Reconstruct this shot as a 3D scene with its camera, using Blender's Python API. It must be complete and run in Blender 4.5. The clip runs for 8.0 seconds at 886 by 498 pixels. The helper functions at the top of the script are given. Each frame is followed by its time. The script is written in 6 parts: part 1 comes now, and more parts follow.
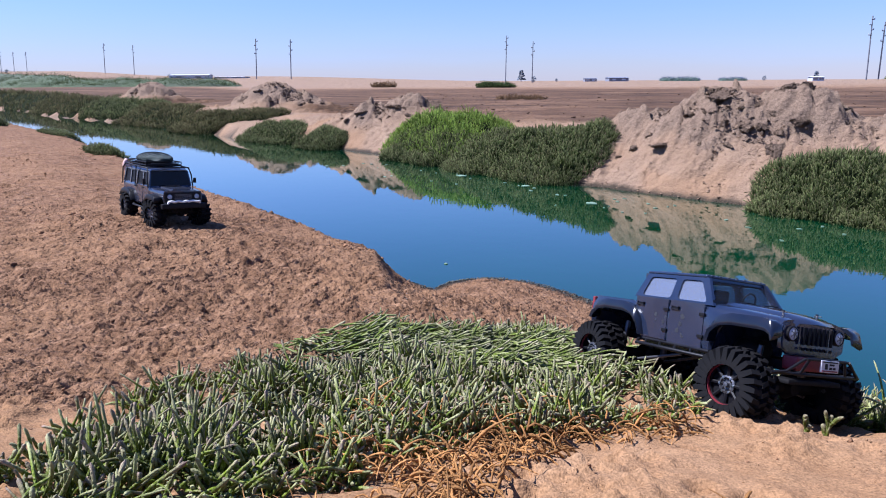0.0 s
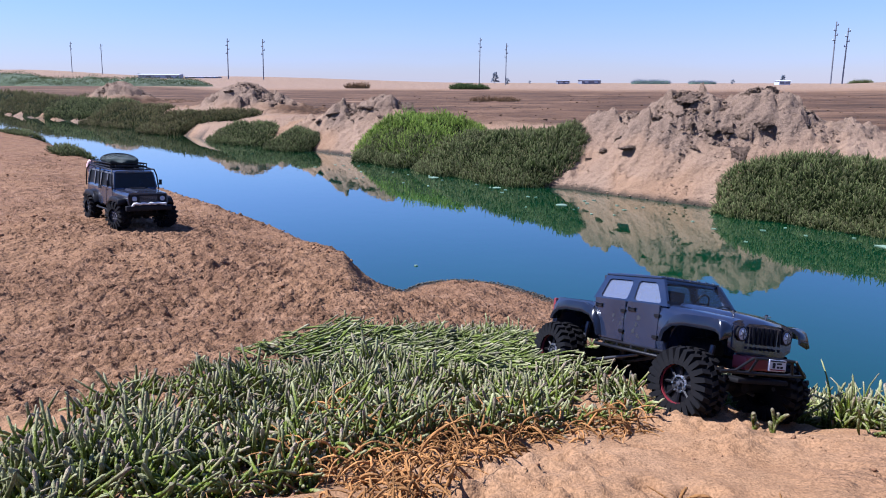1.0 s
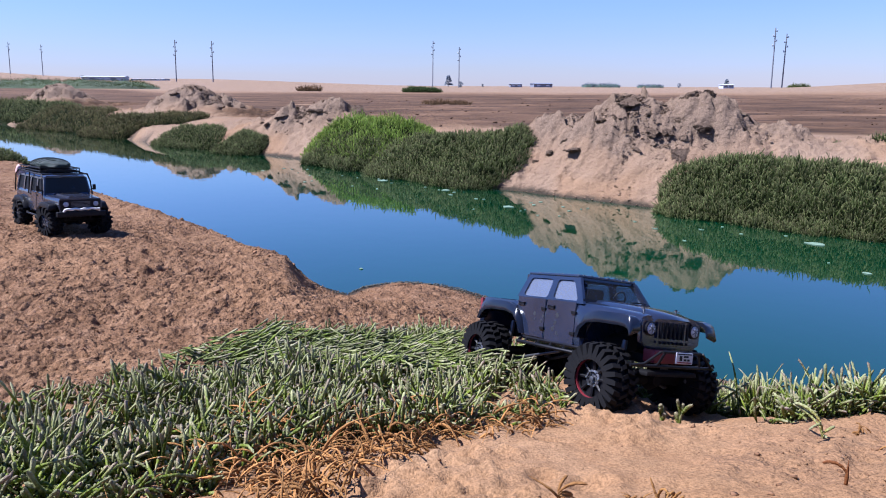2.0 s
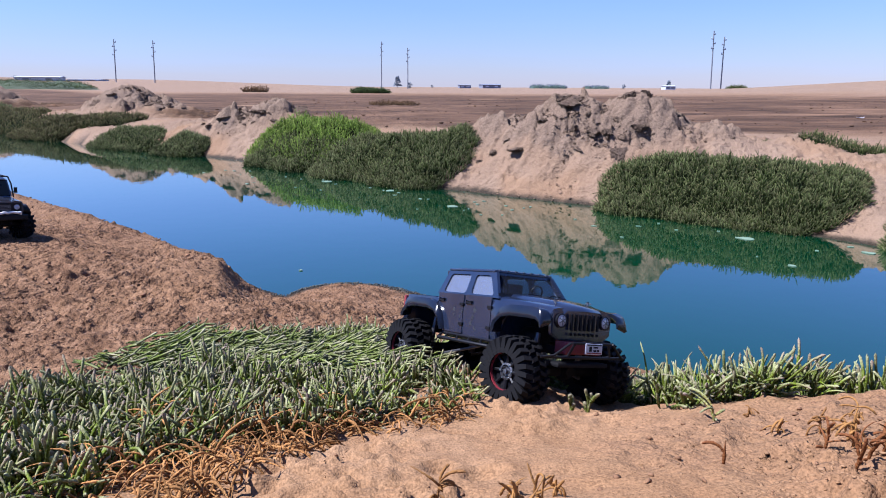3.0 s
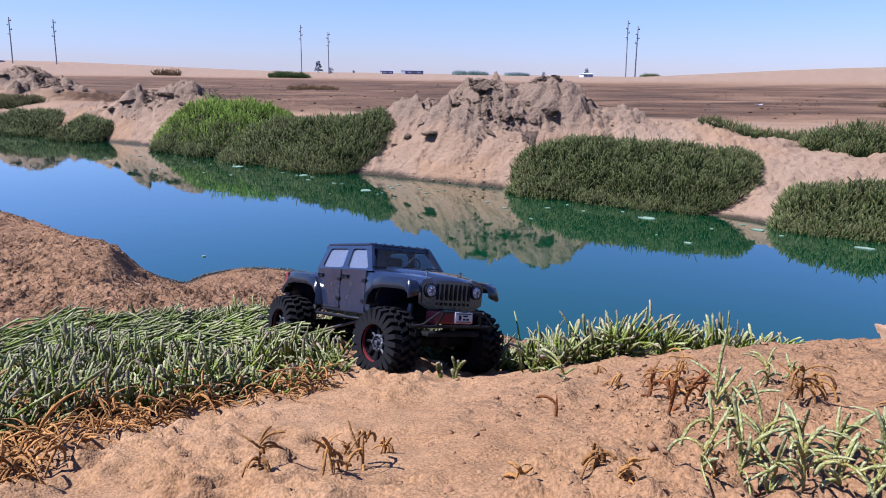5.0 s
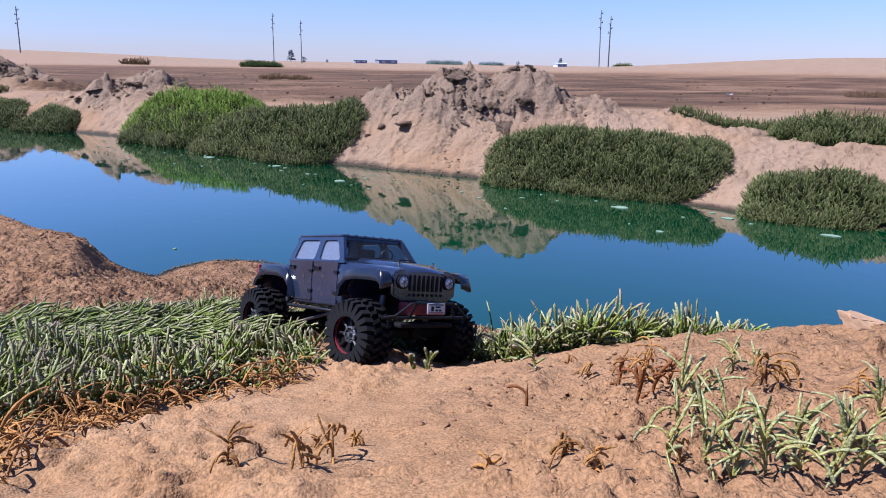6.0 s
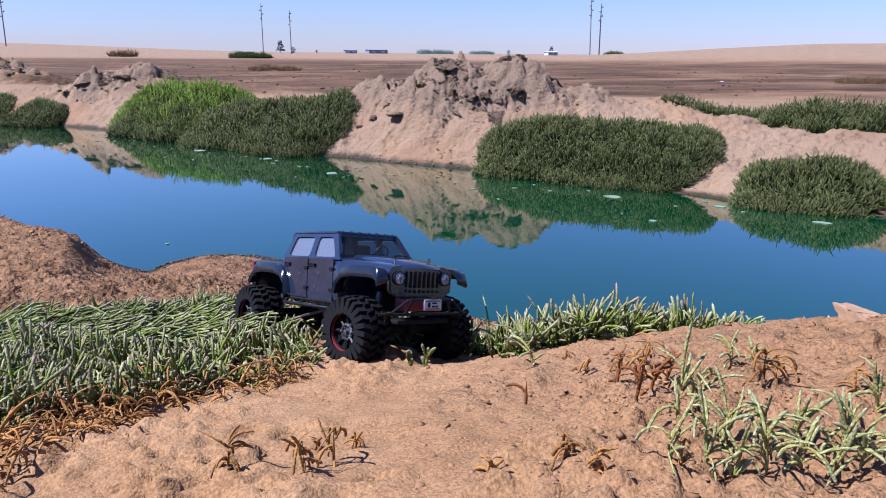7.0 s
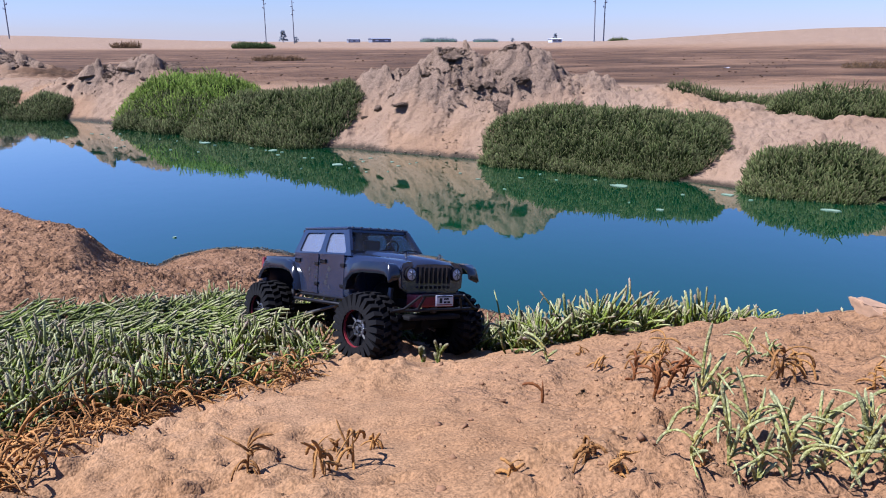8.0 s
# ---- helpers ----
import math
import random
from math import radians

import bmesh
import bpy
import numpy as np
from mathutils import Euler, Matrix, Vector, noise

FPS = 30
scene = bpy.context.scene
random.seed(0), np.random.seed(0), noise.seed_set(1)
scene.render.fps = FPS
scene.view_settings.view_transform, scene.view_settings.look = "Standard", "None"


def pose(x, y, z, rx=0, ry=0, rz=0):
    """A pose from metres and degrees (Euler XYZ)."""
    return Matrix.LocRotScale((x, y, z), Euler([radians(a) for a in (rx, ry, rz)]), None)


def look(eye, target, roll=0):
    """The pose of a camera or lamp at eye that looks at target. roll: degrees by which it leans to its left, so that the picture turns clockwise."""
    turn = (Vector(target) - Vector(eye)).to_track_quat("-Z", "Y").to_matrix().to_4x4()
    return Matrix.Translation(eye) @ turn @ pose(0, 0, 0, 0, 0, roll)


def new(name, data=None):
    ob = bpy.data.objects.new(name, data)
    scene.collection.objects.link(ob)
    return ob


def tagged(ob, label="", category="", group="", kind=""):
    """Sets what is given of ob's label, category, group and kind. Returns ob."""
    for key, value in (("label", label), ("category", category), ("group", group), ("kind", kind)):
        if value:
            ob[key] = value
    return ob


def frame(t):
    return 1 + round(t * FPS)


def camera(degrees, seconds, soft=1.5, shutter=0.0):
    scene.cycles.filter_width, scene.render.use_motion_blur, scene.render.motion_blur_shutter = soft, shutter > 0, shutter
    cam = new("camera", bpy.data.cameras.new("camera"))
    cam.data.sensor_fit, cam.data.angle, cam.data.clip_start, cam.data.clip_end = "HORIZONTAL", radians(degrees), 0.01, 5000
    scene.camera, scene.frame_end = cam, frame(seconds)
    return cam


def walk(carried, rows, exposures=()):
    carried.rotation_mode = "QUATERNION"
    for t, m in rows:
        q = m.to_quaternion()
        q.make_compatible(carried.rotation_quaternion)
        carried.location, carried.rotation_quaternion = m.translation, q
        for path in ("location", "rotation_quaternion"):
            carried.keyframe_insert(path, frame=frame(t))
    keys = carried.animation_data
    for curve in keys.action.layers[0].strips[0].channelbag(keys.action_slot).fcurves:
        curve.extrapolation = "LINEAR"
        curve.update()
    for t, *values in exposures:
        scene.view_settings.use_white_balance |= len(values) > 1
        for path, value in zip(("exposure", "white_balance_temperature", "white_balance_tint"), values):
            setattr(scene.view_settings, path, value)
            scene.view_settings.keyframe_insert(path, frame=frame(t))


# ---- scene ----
cam = camera(66.8, 8.0, soft=1.0)
PATH = [
    (0, (0.125, 0.136, 1.059), (0.024, 2.074, 0.574), -0.3),
    (0.5, (0.136, 0.134, 1.061), (0.065, 2.073, 0.576), -0.0),
    (1, (0.152, 0.128, 1.064), (0.127, 2.069, 0.583), 0.1),
    (1.5, (0.18, 0.12, 1.065), (0.216, 2.062, 0.59), 0.2),
    (3, (0.284, 0.102, 1.058), (0.532, 2.03, 0.589), 0.3),
    (3.5, (0.301, 0.099, 1.051), (0.611, 2.017, 0.576), 0.4),
    (4, (0.317, 0.095, 1.051), (0.682, 2.001, 0.568), 0.4),
    (4.5, (0.347, 0.086, 1.045), (0.762, 1.979, 0.552), 0.5),
    (5, (0.38, 0.081, 1.032), (0.844, 1.96, 0.527), 0.9),
    (6.5, (0.387, 0.082, 1.035), (0.935, 1.926, 0.489), 0.8),
    (7, (0.383, 0.088, 1.042), (0.934, 1.927, 0.482), 0.5),
    (7.5, (0.379, 0.093, 1.048), (0.924, 1.929, 0.473), 0.1),
    (8, (0.374, 0.097, 1.052), (0.908, 1.931, 0.461), -0.1),
]
walk(cam, [(t, look(eye, target, roll)) for t, eye, target, roll in PATH],
     exposures=[(0.0, 1.30, 5370, 17), (8.0, 1.28, 5420, 17)])

# ---- world, sun and exposure ----
SUN_AZ, SUN_EL = 90.0, 55.0          # degrees from +y towards -x, degrees above the horizon
sun_from = Vector((-math.sin(radians(SUN_AZ)) * math.cos(radians(SUN_EL)),
                   math.cos(radians(SUN_AZ)) * math.cos(radians(SUN_EL)), math.sin(radians(SUN_EL))))
world = bpy.data.worlds.new("world")
scene.world = world
world.use_nodes = True
wn, wl = world.node_tree.nodes, world.node_tree.links
wn.clear()
w_out = wn.new("ShaderNodeOutputWorld")
w_bg = wn.new("ShaderNodeBackground")
w_sky = wn.new("ShaderNodeTexSky")
w_sky.sky_type = "NISHITA"
w_sky.sun_disc = False
w_sky.sun_elevation = radians(SUN_EL)
w_sky.sun_rotation = radians(-SUN_AZ)
w_sky.altitude = 0
w_sky.air_density, w_sky.dust_density, w_sky.ozone_density = 1.5, 0.0, 6.0
w_bg.inputs["Strength"].default_value = 0.0445
w_tint = wn.new("ShaderNodeMix")
w_tint.data_type, w_tint.blend_type = "RGBA", "MULTIPLY"
w_tint.inputs[0].default_value = 1.0
w_tint.inputs[7].default_value = (0.86, 0.93, 1.39, 1)      # a cool coastal haze
wl.new(w_sky.outputs[0], w_tint.inputs[6])
w_co = wn.new("ShaderNodeTexCoord")
w_map = wn.new("ShaderNodeMapping")
w_map.inputs["Scale"].default_value = (1.2, 1.2, 14.0)
w_cloud = wn.new("ShaderNodeTexNoise")
w_cloud.inputs["Scale"].default_value, w_cloud.inputs["Detail"].default_value = 1.6, 5.0
w_ramp = wn.new("ShaderNodeValToRGB")
w_ramp.color_ramp.elements[0].position, w_ramp.color_ramp.elements[1].position = 0.48, 0.78
w_ramp.color_ramp.elements[0].color = (0.14, 0.14, 0.14, 1)
w_ramp.color_ramp.elements[1].color = (0.30, 0.30, 0.30, 1)
w_mix = wn.new("ShaderNodeMix")
w_mix.data_type = "RGBA"
w_mix.inputs[7].default_value = (5.2, 7.1, 11.0, 1)         # thin veils of high cloud
wl.new(w_co.outputs["Generated"], w_map.inputs["Vector"])
wl.new(w_map.outputs[0], w_cloud.inputs["Vector"])
wl.new(w_cloud.outputs["Fac"], w_ramp.inputs["Fac"])
w_sep = wn.new("ShaderNodeSeparateXYZ")
wl.new(w_co.outputs["Generated"], w_sep.inputs[0])
w_high = wn.new("ShaderNodeMapRange")
for key, value in (("From Min", 0.0), ("From Max", 0.24), ("To Min", 1.0), ("To Max", 0.0)):
    w_high.inputs[key].default_value = value
wl.new(w_sep.outputs[2], w_high.inputs["Value"])
w_veil = wn.new("ShaderNodeMath")
w_veil.operation = "MULTIPLY"
wl.new(w_ramp.outputs["Color"], w_veil.inputs[0])
wl.new(w_high.outputs[0], w_veil.inputs[1])
wl.new(w_veil.outputs[0], w_mix.inputs[0])
wl.new(w_tint.outputs[2], w_mix.inputs[6])
wl.new(w_mix.outputs[2], w_bg.inputs["Color"])
wl.new(w_bg.outputs[0], w_out.inputs["Surface"])

sun = new("sun", bpy.data.lights.new("sun", "SUN"))
sun.data.energy, sun.data.angle, sun.data.color = 5.0, radians(0.55), (1.0, 0.94, 0.86)
sun.matrix_world = look(sun_from * 50, (0, 0, 0))

# ---- materials ----
def nodes_of(name):
    m = bpy.data.materials.new(name)
    m.use_nodes = True
    nt = m.node_tree
    return m, nt, nt.nodes["Principled BSDF"]


def noise_node(nt, vec, scale, detail=4.0, rough=0.55, distortion=0.0):
    n = nt.nodes.new("ShaderNodeTexNoise")
    n.inputs["Scale"].default_value = scale
    n.inputs["Detail"].default_value = detail
    n.inputs["Roughness"].default_value = rough
    n.inputs["Distortion"].default_value = distortion
    nt.links.new(vec, n.inputs["Vector"])
    return n.outputs["Fac"]


def ramp_node(nt, fac, stops):
    r = nt.nodes.new("ShaderNodeValToRGB")
    e = r.color_ramp.elements
    while len(e) < len(stops):
        e.new(0.5)
    for el, (p, c) in zip(e, stops):
        el.position = p
        el.color = (*c, 1) if len(c) == 3 else c
    nt.links.new(fac, r.inputs["Fac"])
    return r.outputs["Color"]


def mix_node(nt, fac, a, b, mode="MIX"):
    m = nt.nodes.new("ShaderNodeMix")
    m.data_type, m.blend_type = "RGBA", mode
    for sock, v in ((m.inputs[0], fac), (m.inputs[6], a), (m.inputs[7], b)):
        if isinstance(v, (int, float)):
            sock.default_value = v
        elif isinstance(v, tuple):
            sock.default_value = (*v, 1)
        else:
            nt.links.new(v, sock)
    return m.outputs[2]


def math_node(nt, op, a, b=None, clamp=False):
    m = nt.nodes.new("ShaderNodeMath")
    m.operation, m.use_clamp = op, clamp
    for sock, v in ((m.inputs[0], a), (m.inputs[1], b)):
        if v is None:
            continue
        if isinstance(v, (int, float)):
            sock.default_value = v
        else:
            nt.links.new(v, sock)
    return m.outputs[0]


def bump_node(nt, height, strength, dist, normal=None):
    b = nt.nodes.new("ShaderNodeBump")
    b.inputs["Strength"].default_value = strength
    b.inputs["Distance"].default_value = dist
    nt.links.new(height, b.inputs["Height"])
    if normal is not None:
        nt.links.new(normal, b.inputs["Normal"])
    return b.outputs["Normal"]


def coords(nt, kind="Object"):
    return nt.nodes.new("ShaderNodeTexCoord").outputs[kind]


def plain(name, base, rough=0.5, metal=0.0, vary=0.12, grain=120.0, bump=0.15, dust=None, coat=0.0, spec=0.5):
    """Paint, plastic, rubber or metal with two scales of variation, relief and, if given, dust on it."""
    m, nt, b = nodes_of(name)
    v = coords(nt)
    big = noise_node(nt, v, grain * 0.12, 5)
    fine = noise_node(nt, v, grain, 3)
    lo = tuple(c * (1 - vary) for c in base)
    hi = tuple(min(1, c * (1 + vary)) for c in base)
    col = ramp_node(nt, big, [(0.3, lo), (0.7, hi)])
    if dust:
        up = nt.nodes.new("ShaderNodeSeparateXYZ")
        geo = nt.nodes.new("ShaderNodeNewGeometry")
        nt.links.new(geo.outputs["Normal"], up.inputs[0])
        d = math_node(nt, "MULTIPLY", ramp_node(nt, noise_node(nt, v, grain * 0.3, 6, 0.65), [(0.42, (0, 0, 0)), (0.75, (1, 1, 1))]), dust)
        col = mix_node(nt, d, col, (0.42, 0.29, 0.19))
    nt.links.new(col, b.inputs["Base Color"])
    rr = ramp_node(nt, big, [(0.25, (rough * 0.8,) * 3), (0.75, (min(1, rough * 1.25),) * 3)])
    nt.links.new(rr, b.inputs["Roughness"])
    b.inputs["Metallic"].default_value = metal
    b.inputs["Coat Weight"].default_value = coat
    b.inputs["Specular IOR Level"].default_value = spec
    if bump:
        nt.links.new(bump_node(nt, fine, bump, 0.0008), b.inputs["Normal"])
    return m


def sand_material():
    m, nt, b = nodes_of("sand_and_mud")
    v = coords(nt)
    L = nt.links

    def attr(n):
        a = nt.nodes.new("ShaderNodeAttribute")
        a.attribute_name = n
        return a.outputs["Fac"]
    n1 = noise_node(nt, v, 1.3, 6, 0.6)
    n2 = noise_node(nt, v, 14, 6, 0.65)
    n3 = noise_node(nt, v, 260, 4, 0.7)
    n4 = noise_node(nt, v, 60, 5, 0.65)
    sand = ramp_node(nt, n1, [(0.32, (0.185, 0.103, 0.049)), (0.55, (0.222, 0.129, 0.065)), (0.75, (0.272, 0.166, 0.090))])
    sand = mix_node(nt, ramp_node(nt, n2, [(0.35, (0, 0, 0)), (0.7, (0.55, 0.55, 0.55))]), sand, (0.180, 0.092, 0.040))
    red = ramp_node(nt, n2, [(0.32, (0.092, 0.048, 0.025)), (0.50, (0.178, 0.098, 0.052)), (0.72, (0.270, 0.158, 0.090))])
    col = mix_node(nt, attr("crumb"), sand, red)
    streak = nt.nodes.new("ShaderNodeMapping")
    streak.inputs["Scale"].default_value = (0.38, 1.0, 1.0)
    L.new(v, streak.inputs["Vector"])
    mud = ramp_node(nt, noise_node(nt, streak.outputs[0], 0.8, 9, 0.7, 0.3), [(0.36, (0.034, 0.020, 0.011)), (0.5, (0.078, 0.044, 0.024)), (0.66, (0.165, 0.098, 0.056))])
    col = mix_node(nt, attr("mud"), col, mud)
    pale = ramp_node(nt, n1, [(0.3, (0.180, 0.120, 0.078)), (0.7, (0.222, 0.155, 0.105))])
    col = mix_node(nt, attr("pale"), col, pale)
    ash = ramp_node(nt, n4, [(0.3, (0.108, 0.074, 0.051)), (0.7, (0.205, 0.145, 0.101))])
    col = mix_node(nt, attr("clod"), col, ash)
    col = mix_node(nt, attr("wet"), col, ramp_node(nt, n4, [(0.3, (0.018, 0.014, 0.009)), (0.7, (0.05, 0.036, 0.022))]))
    speck = ramp_node(nt, n3, [(0.36, (0.62, 0.60, 0.58)), (0.5, (1, 1, 1)), (0.64, (1.30, 1.28, 1.25))])
    col = mix_node(nt, 1.0, col, speck, "MULTIPLY")
    L.new(col, b.inputs["Base Color"])
    L.new(ramp_node(nt, attr("wet"), [(0.0, (0.95,) * 3), (1.0, (0.7,) * 3)]), b.inputs["Roughness"])
    b.inputs["Specular IOR Level"].default_value = 0.12
    grains = []
    for scale in (75, 330):
        vo = nt.nodes.new("ShaderNodeTexVoronoi")
        vo.inputs["Scale"].default_value = scale
        L.new(v, vo.inputs["Vector"])
        grains.append(math_node(nt, "SUBTRACT", 1.0, vo.outputs["Distance"]))
    loose = math_node(nt, "ADD", math_node(nt, "MULTIPLY", attr("crumb"), 0.95), math_node(nt, "ADD", math_node(nt, "MULTIPLY", attr("pale"), 0.55), 0.05))
    clump = nt.nodes.new("ShaderNodeTexVoronoi")
    clump.inputs["Scale"].default_value = 24
    L.new(v, clump.inputs["Vector"])
    nn = bump_node(nt, math_node(nt, "MULTIPLY", math_node(nt, "SUBTRACT", n2, math_node(nt, "MULTIPLY", clump.outputs["Distance"], 0.6)), loose), 0.9, 0.030)
    nn = bump_node(nt, math_node(nt, "MULTIPLY", grains[0], math_node(nt, "MULTIPLY", n4, loose)), 1.0, 0.018, nn)
    nn = bump_node(nt, math_node(nt, "MULTIPLY", grains[1], n4), 0.7, 0.0026, nn)
    L.new(nn, b.inputs["Normal"])
    return m


def water_material():
    m, nt, b = nodes_of("creek_water")
    v = coords(nt)
    body = ramp_node(nt, noise_node(nt, v, 0.35, 3), [(0.35, (0.001, 0.025, 0.009)), (0.7, (0.002, 0.031, 0.011))])
    nt.links.new(body, b.inputs["Base Color"])
    b.inputs["Roughness"].default_value = 0.03
    b.inputs["IOR"].default_value = 1.33
    b.inputs["Coat Weight"].default_value = 1.0
    b.inputs["Coat IOR"].default_value = 1.40
    b.inputs["Coat Roughness"].default_value = 0.02
    sc = nt.nodes.new("ShaderNodeMapping")
    sc.inputs["Scale"].default_value = (1.0, 1.0, 1.0)
    nt.links.new(v, sc.inputs["Vector"])
    w = noise_node(nt, sc.outputs[0], 5.0, 2, 0.5)
    w2 = noise_node(nt, sc.outputs[0], 28.0, 2, 0.5)
    nn = bump_node(nt, w, 0.02, 0.02)
    nn = bump_node(nt, w2, 0.02, 0.004, nn)
    nt.links.new(nn, b.inputs["Normal"])
    nt.links.new(nn, b.inputs["Coat Normal"])
    return m


def leaf_material(name, root, mid, tip, tip2, rough=0.45, frosty=0.0):
    """Fleshy leaf: colour runs from root to tip along the leaf and differs from leaf to leaf."""
    m, nt, b = nodes_of(name)
    uv = nt.nodes.new("ShaderNodeUVMap")
    sep = nt.nodes.new("ShaderNodeSeparateXYZ")
    nt.links.new(uv.outputs[0], sep.inputs[0])
    geo = nt.nodes.new("ShaderNodeNewGeometry")
    rnd = geo.outputs["Random Per Island"]
    v = coords(nt)
    tipc = mix_node(nt, ramp_node(nt, rnd, [(0.25, (0, 0, 0)), (0.75, (1, 1, 1))]), tip, tip2)
    midc = mix_node(nt, ramp_node(nt, noise_node(nt, v, 6.0, 3), [(0.35, (0, 0, 0)), (0.65, (1, 1, 1))]),
                    tuple(c * 0.72 for c in mid), tuple(min(1, c * 1.3) for c in mid))
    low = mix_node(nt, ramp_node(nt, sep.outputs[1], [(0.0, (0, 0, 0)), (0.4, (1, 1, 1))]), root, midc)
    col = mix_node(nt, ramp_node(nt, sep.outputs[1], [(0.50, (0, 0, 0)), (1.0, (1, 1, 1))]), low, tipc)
    jit = ramp_node(nt, math_node(nt, "FRACT", math_node(nt, "MULTIPLY", rnd, 7.31)), [(0.0, (0.55, 0.55, 0.55)), (1.0, (1.4, 1.4, 1.4))])
    col = mix_node(nt, 1.0, col, jit, "MULTIPLY")
    frost = noise_node(nt, v, 340, 2)
    col = mix_node(nt, ramp_node(nt, frost, [(0.46, (0, 0, 0)), (0.66, (frosty,) * 3)]), col, (0.40, 0.39, 0.19))
    nt.links.new(col, b.inputs["Base Color"])
    b.inputs["Roughness"].default_value = rough
    b.inputs["Specular IOR Level"].default_value = 0.1 if frosty else 0.08
    nt.links.new(bump_node(nt, frost, 1.0, 0.0022), b.inputs["Normal"])
    return m


def glass_material(name, tint, rough=0.05, alpha=0.35, film=(0.30, 0.31, 0.33)):
    m, nt, b = nodes_of(name)
    v = coords(nt)
    tr = nt.nodes.new("ShaderNodeBsdfTransparent")
    tr.inputs["Color"].default_value = (*tint, 1)
    mixs = nt.nodes.new("ShaderNodeMixShader")
    b.inputs["Base Color"].default_value = (*film, 1)
    nt.links.new(ramp_node(nt, noise_node(nt, v, 30, 4), [(0.3, (rough,) * 3), (0.7, (rough * 3,) * 3)]), b.inputs["Roughness"])
    mixs.inputs[0].default_value = alpha
    nt.links.new(tr.outputs[0], mixs.inputs[1])
    nt.links.new(b.outputs[0], mixs.inputs[2])
    nt.links.new(mixs.outputs[0], nt.nodes["Material Output"].inputs["Surface"])
    return m


SAND = sand_material()
WATER = water_material()
# Carpet leaves: roots darkened, shade of the gaps put into the colour.
LEAF_NEAR = leaf_material("fleshy_leaf_near", (0.026, 0.040, 0.002), (0.084, 0.112, 0.006), (0.250, 0.246, 0.125), (0.200, 0.140, 0.112), 0.6, 0.32)
LEAF_FLAT = leaf_material("fleshy_leaf_pressed", (0.012, 0.022, 0.002), (0.066, 0.092, 0.005), (0.240, 0.238, 0.110), (0.260, 0.218, 0.155), 0.6, 0.40)
# Bush leaves: the dark root end stands in for shade inside the foliage.
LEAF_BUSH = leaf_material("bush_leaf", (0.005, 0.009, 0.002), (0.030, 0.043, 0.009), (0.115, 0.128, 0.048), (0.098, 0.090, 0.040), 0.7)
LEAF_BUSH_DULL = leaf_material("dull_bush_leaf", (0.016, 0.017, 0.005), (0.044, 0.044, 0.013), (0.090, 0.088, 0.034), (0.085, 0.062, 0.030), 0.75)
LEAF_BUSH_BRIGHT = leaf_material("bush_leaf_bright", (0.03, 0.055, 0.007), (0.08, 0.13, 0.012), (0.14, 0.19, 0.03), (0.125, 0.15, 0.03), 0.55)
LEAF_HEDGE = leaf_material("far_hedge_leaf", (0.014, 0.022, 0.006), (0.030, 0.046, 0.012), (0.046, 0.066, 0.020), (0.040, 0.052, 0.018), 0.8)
SCRUB_BROWN = leaf_material("dry_scrub", (0.060, 0.036, 0.018), (0.085, 0.052, 0.026), (0.120, 0.076, 0.040), (0.100, 0.056, 0.030), 0.85)
SCRUB_CORE = plain("dry_scrub_litter", (0.055, 0.036, 0.022), 0.95, 0, 0.4, 10, 0.5, spec=0.03)
LEAF_PALE = leaf_material("pale_sprout_leaf", (0.26, 0.19, 0.040), (0.22, 0.22, 0.060), (0.23, 0.25, 0.120), (0.25, 0.24, 0.13), 0.7, 0.6)
# Even blue-grey in place of green: haze painted into the far leaves.
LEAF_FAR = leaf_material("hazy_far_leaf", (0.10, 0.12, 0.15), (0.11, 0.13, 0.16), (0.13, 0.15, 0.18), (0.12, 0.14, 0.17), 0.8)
DRY = leaf_material("dry_stem", (0.22, 0.105, 0.035), (0.28, 0.138, 0.045), (0.36, 0.195, 0.070), (0.16, 0.072, 0.027), 0.8)
DRY_RED = leaf_material("dry_red_stem", (0.18, 0.065, 0.022), (0.21, 0.08, 0.026), (0.28, 0.12, 0.045), (0.15, 0.05, 0.02), 0.7)
DRY_PALE = leaf_material("dry_pale_stem", (0.33, 0.165, 0.050), (0.38, 0.19, 0.058), (0.40, 0.215, 0.072), (0.26, 0.125, 0.045), 0.8)
# Near-black filler inside bushes, standing in for the shade between leaves.
SHADE_CORE = plain("bush_inner_shade", (0.010, 0.013, 0.004), 0.95, 0, 0.5, 20, 0.5, spec=0.03)


def clod_material():
    """Dry mud: grey-brown with sandy faces, dark seams and crumbly relief at two scales."""
    m, nt, b = nodes_of("grey_mud_clod")
    v = coords(nt)
    a, c = noise_node(nt, v, 3.0, 6, 0.65), noise_node(nt, v, 16, 5, 0.7)
    col = ramp_node(nt, a, [(0.30, (0.095, 0.067, 0.048)), (0.52, (0.165, 0.117, 0.083)), (0.72, (0.215, 0.152, 0.106))])
    col = mix_node(nt, 1.0, col, ramp_node(nt, c, [(0.32, (0.62, 0.60, 0.58)), (0.60, (1.15, 1.13, 1.10))]), "MULTIPLY")
    nt.links.new(col, b.inputs["Base Color"])
    b.inputs["Roughness"].default_value = 0.95
    b.inputs["Specular IOR Level"].default_value = 0.08
    nn = bump_node(nt, c, 0.8, 0.06)
    nt.links.new(bump_node(nt, noise_node(nt, v, 60, 3, 0.6), 0.7, 0.02, nn), b.inputs["Normal"])
    return m


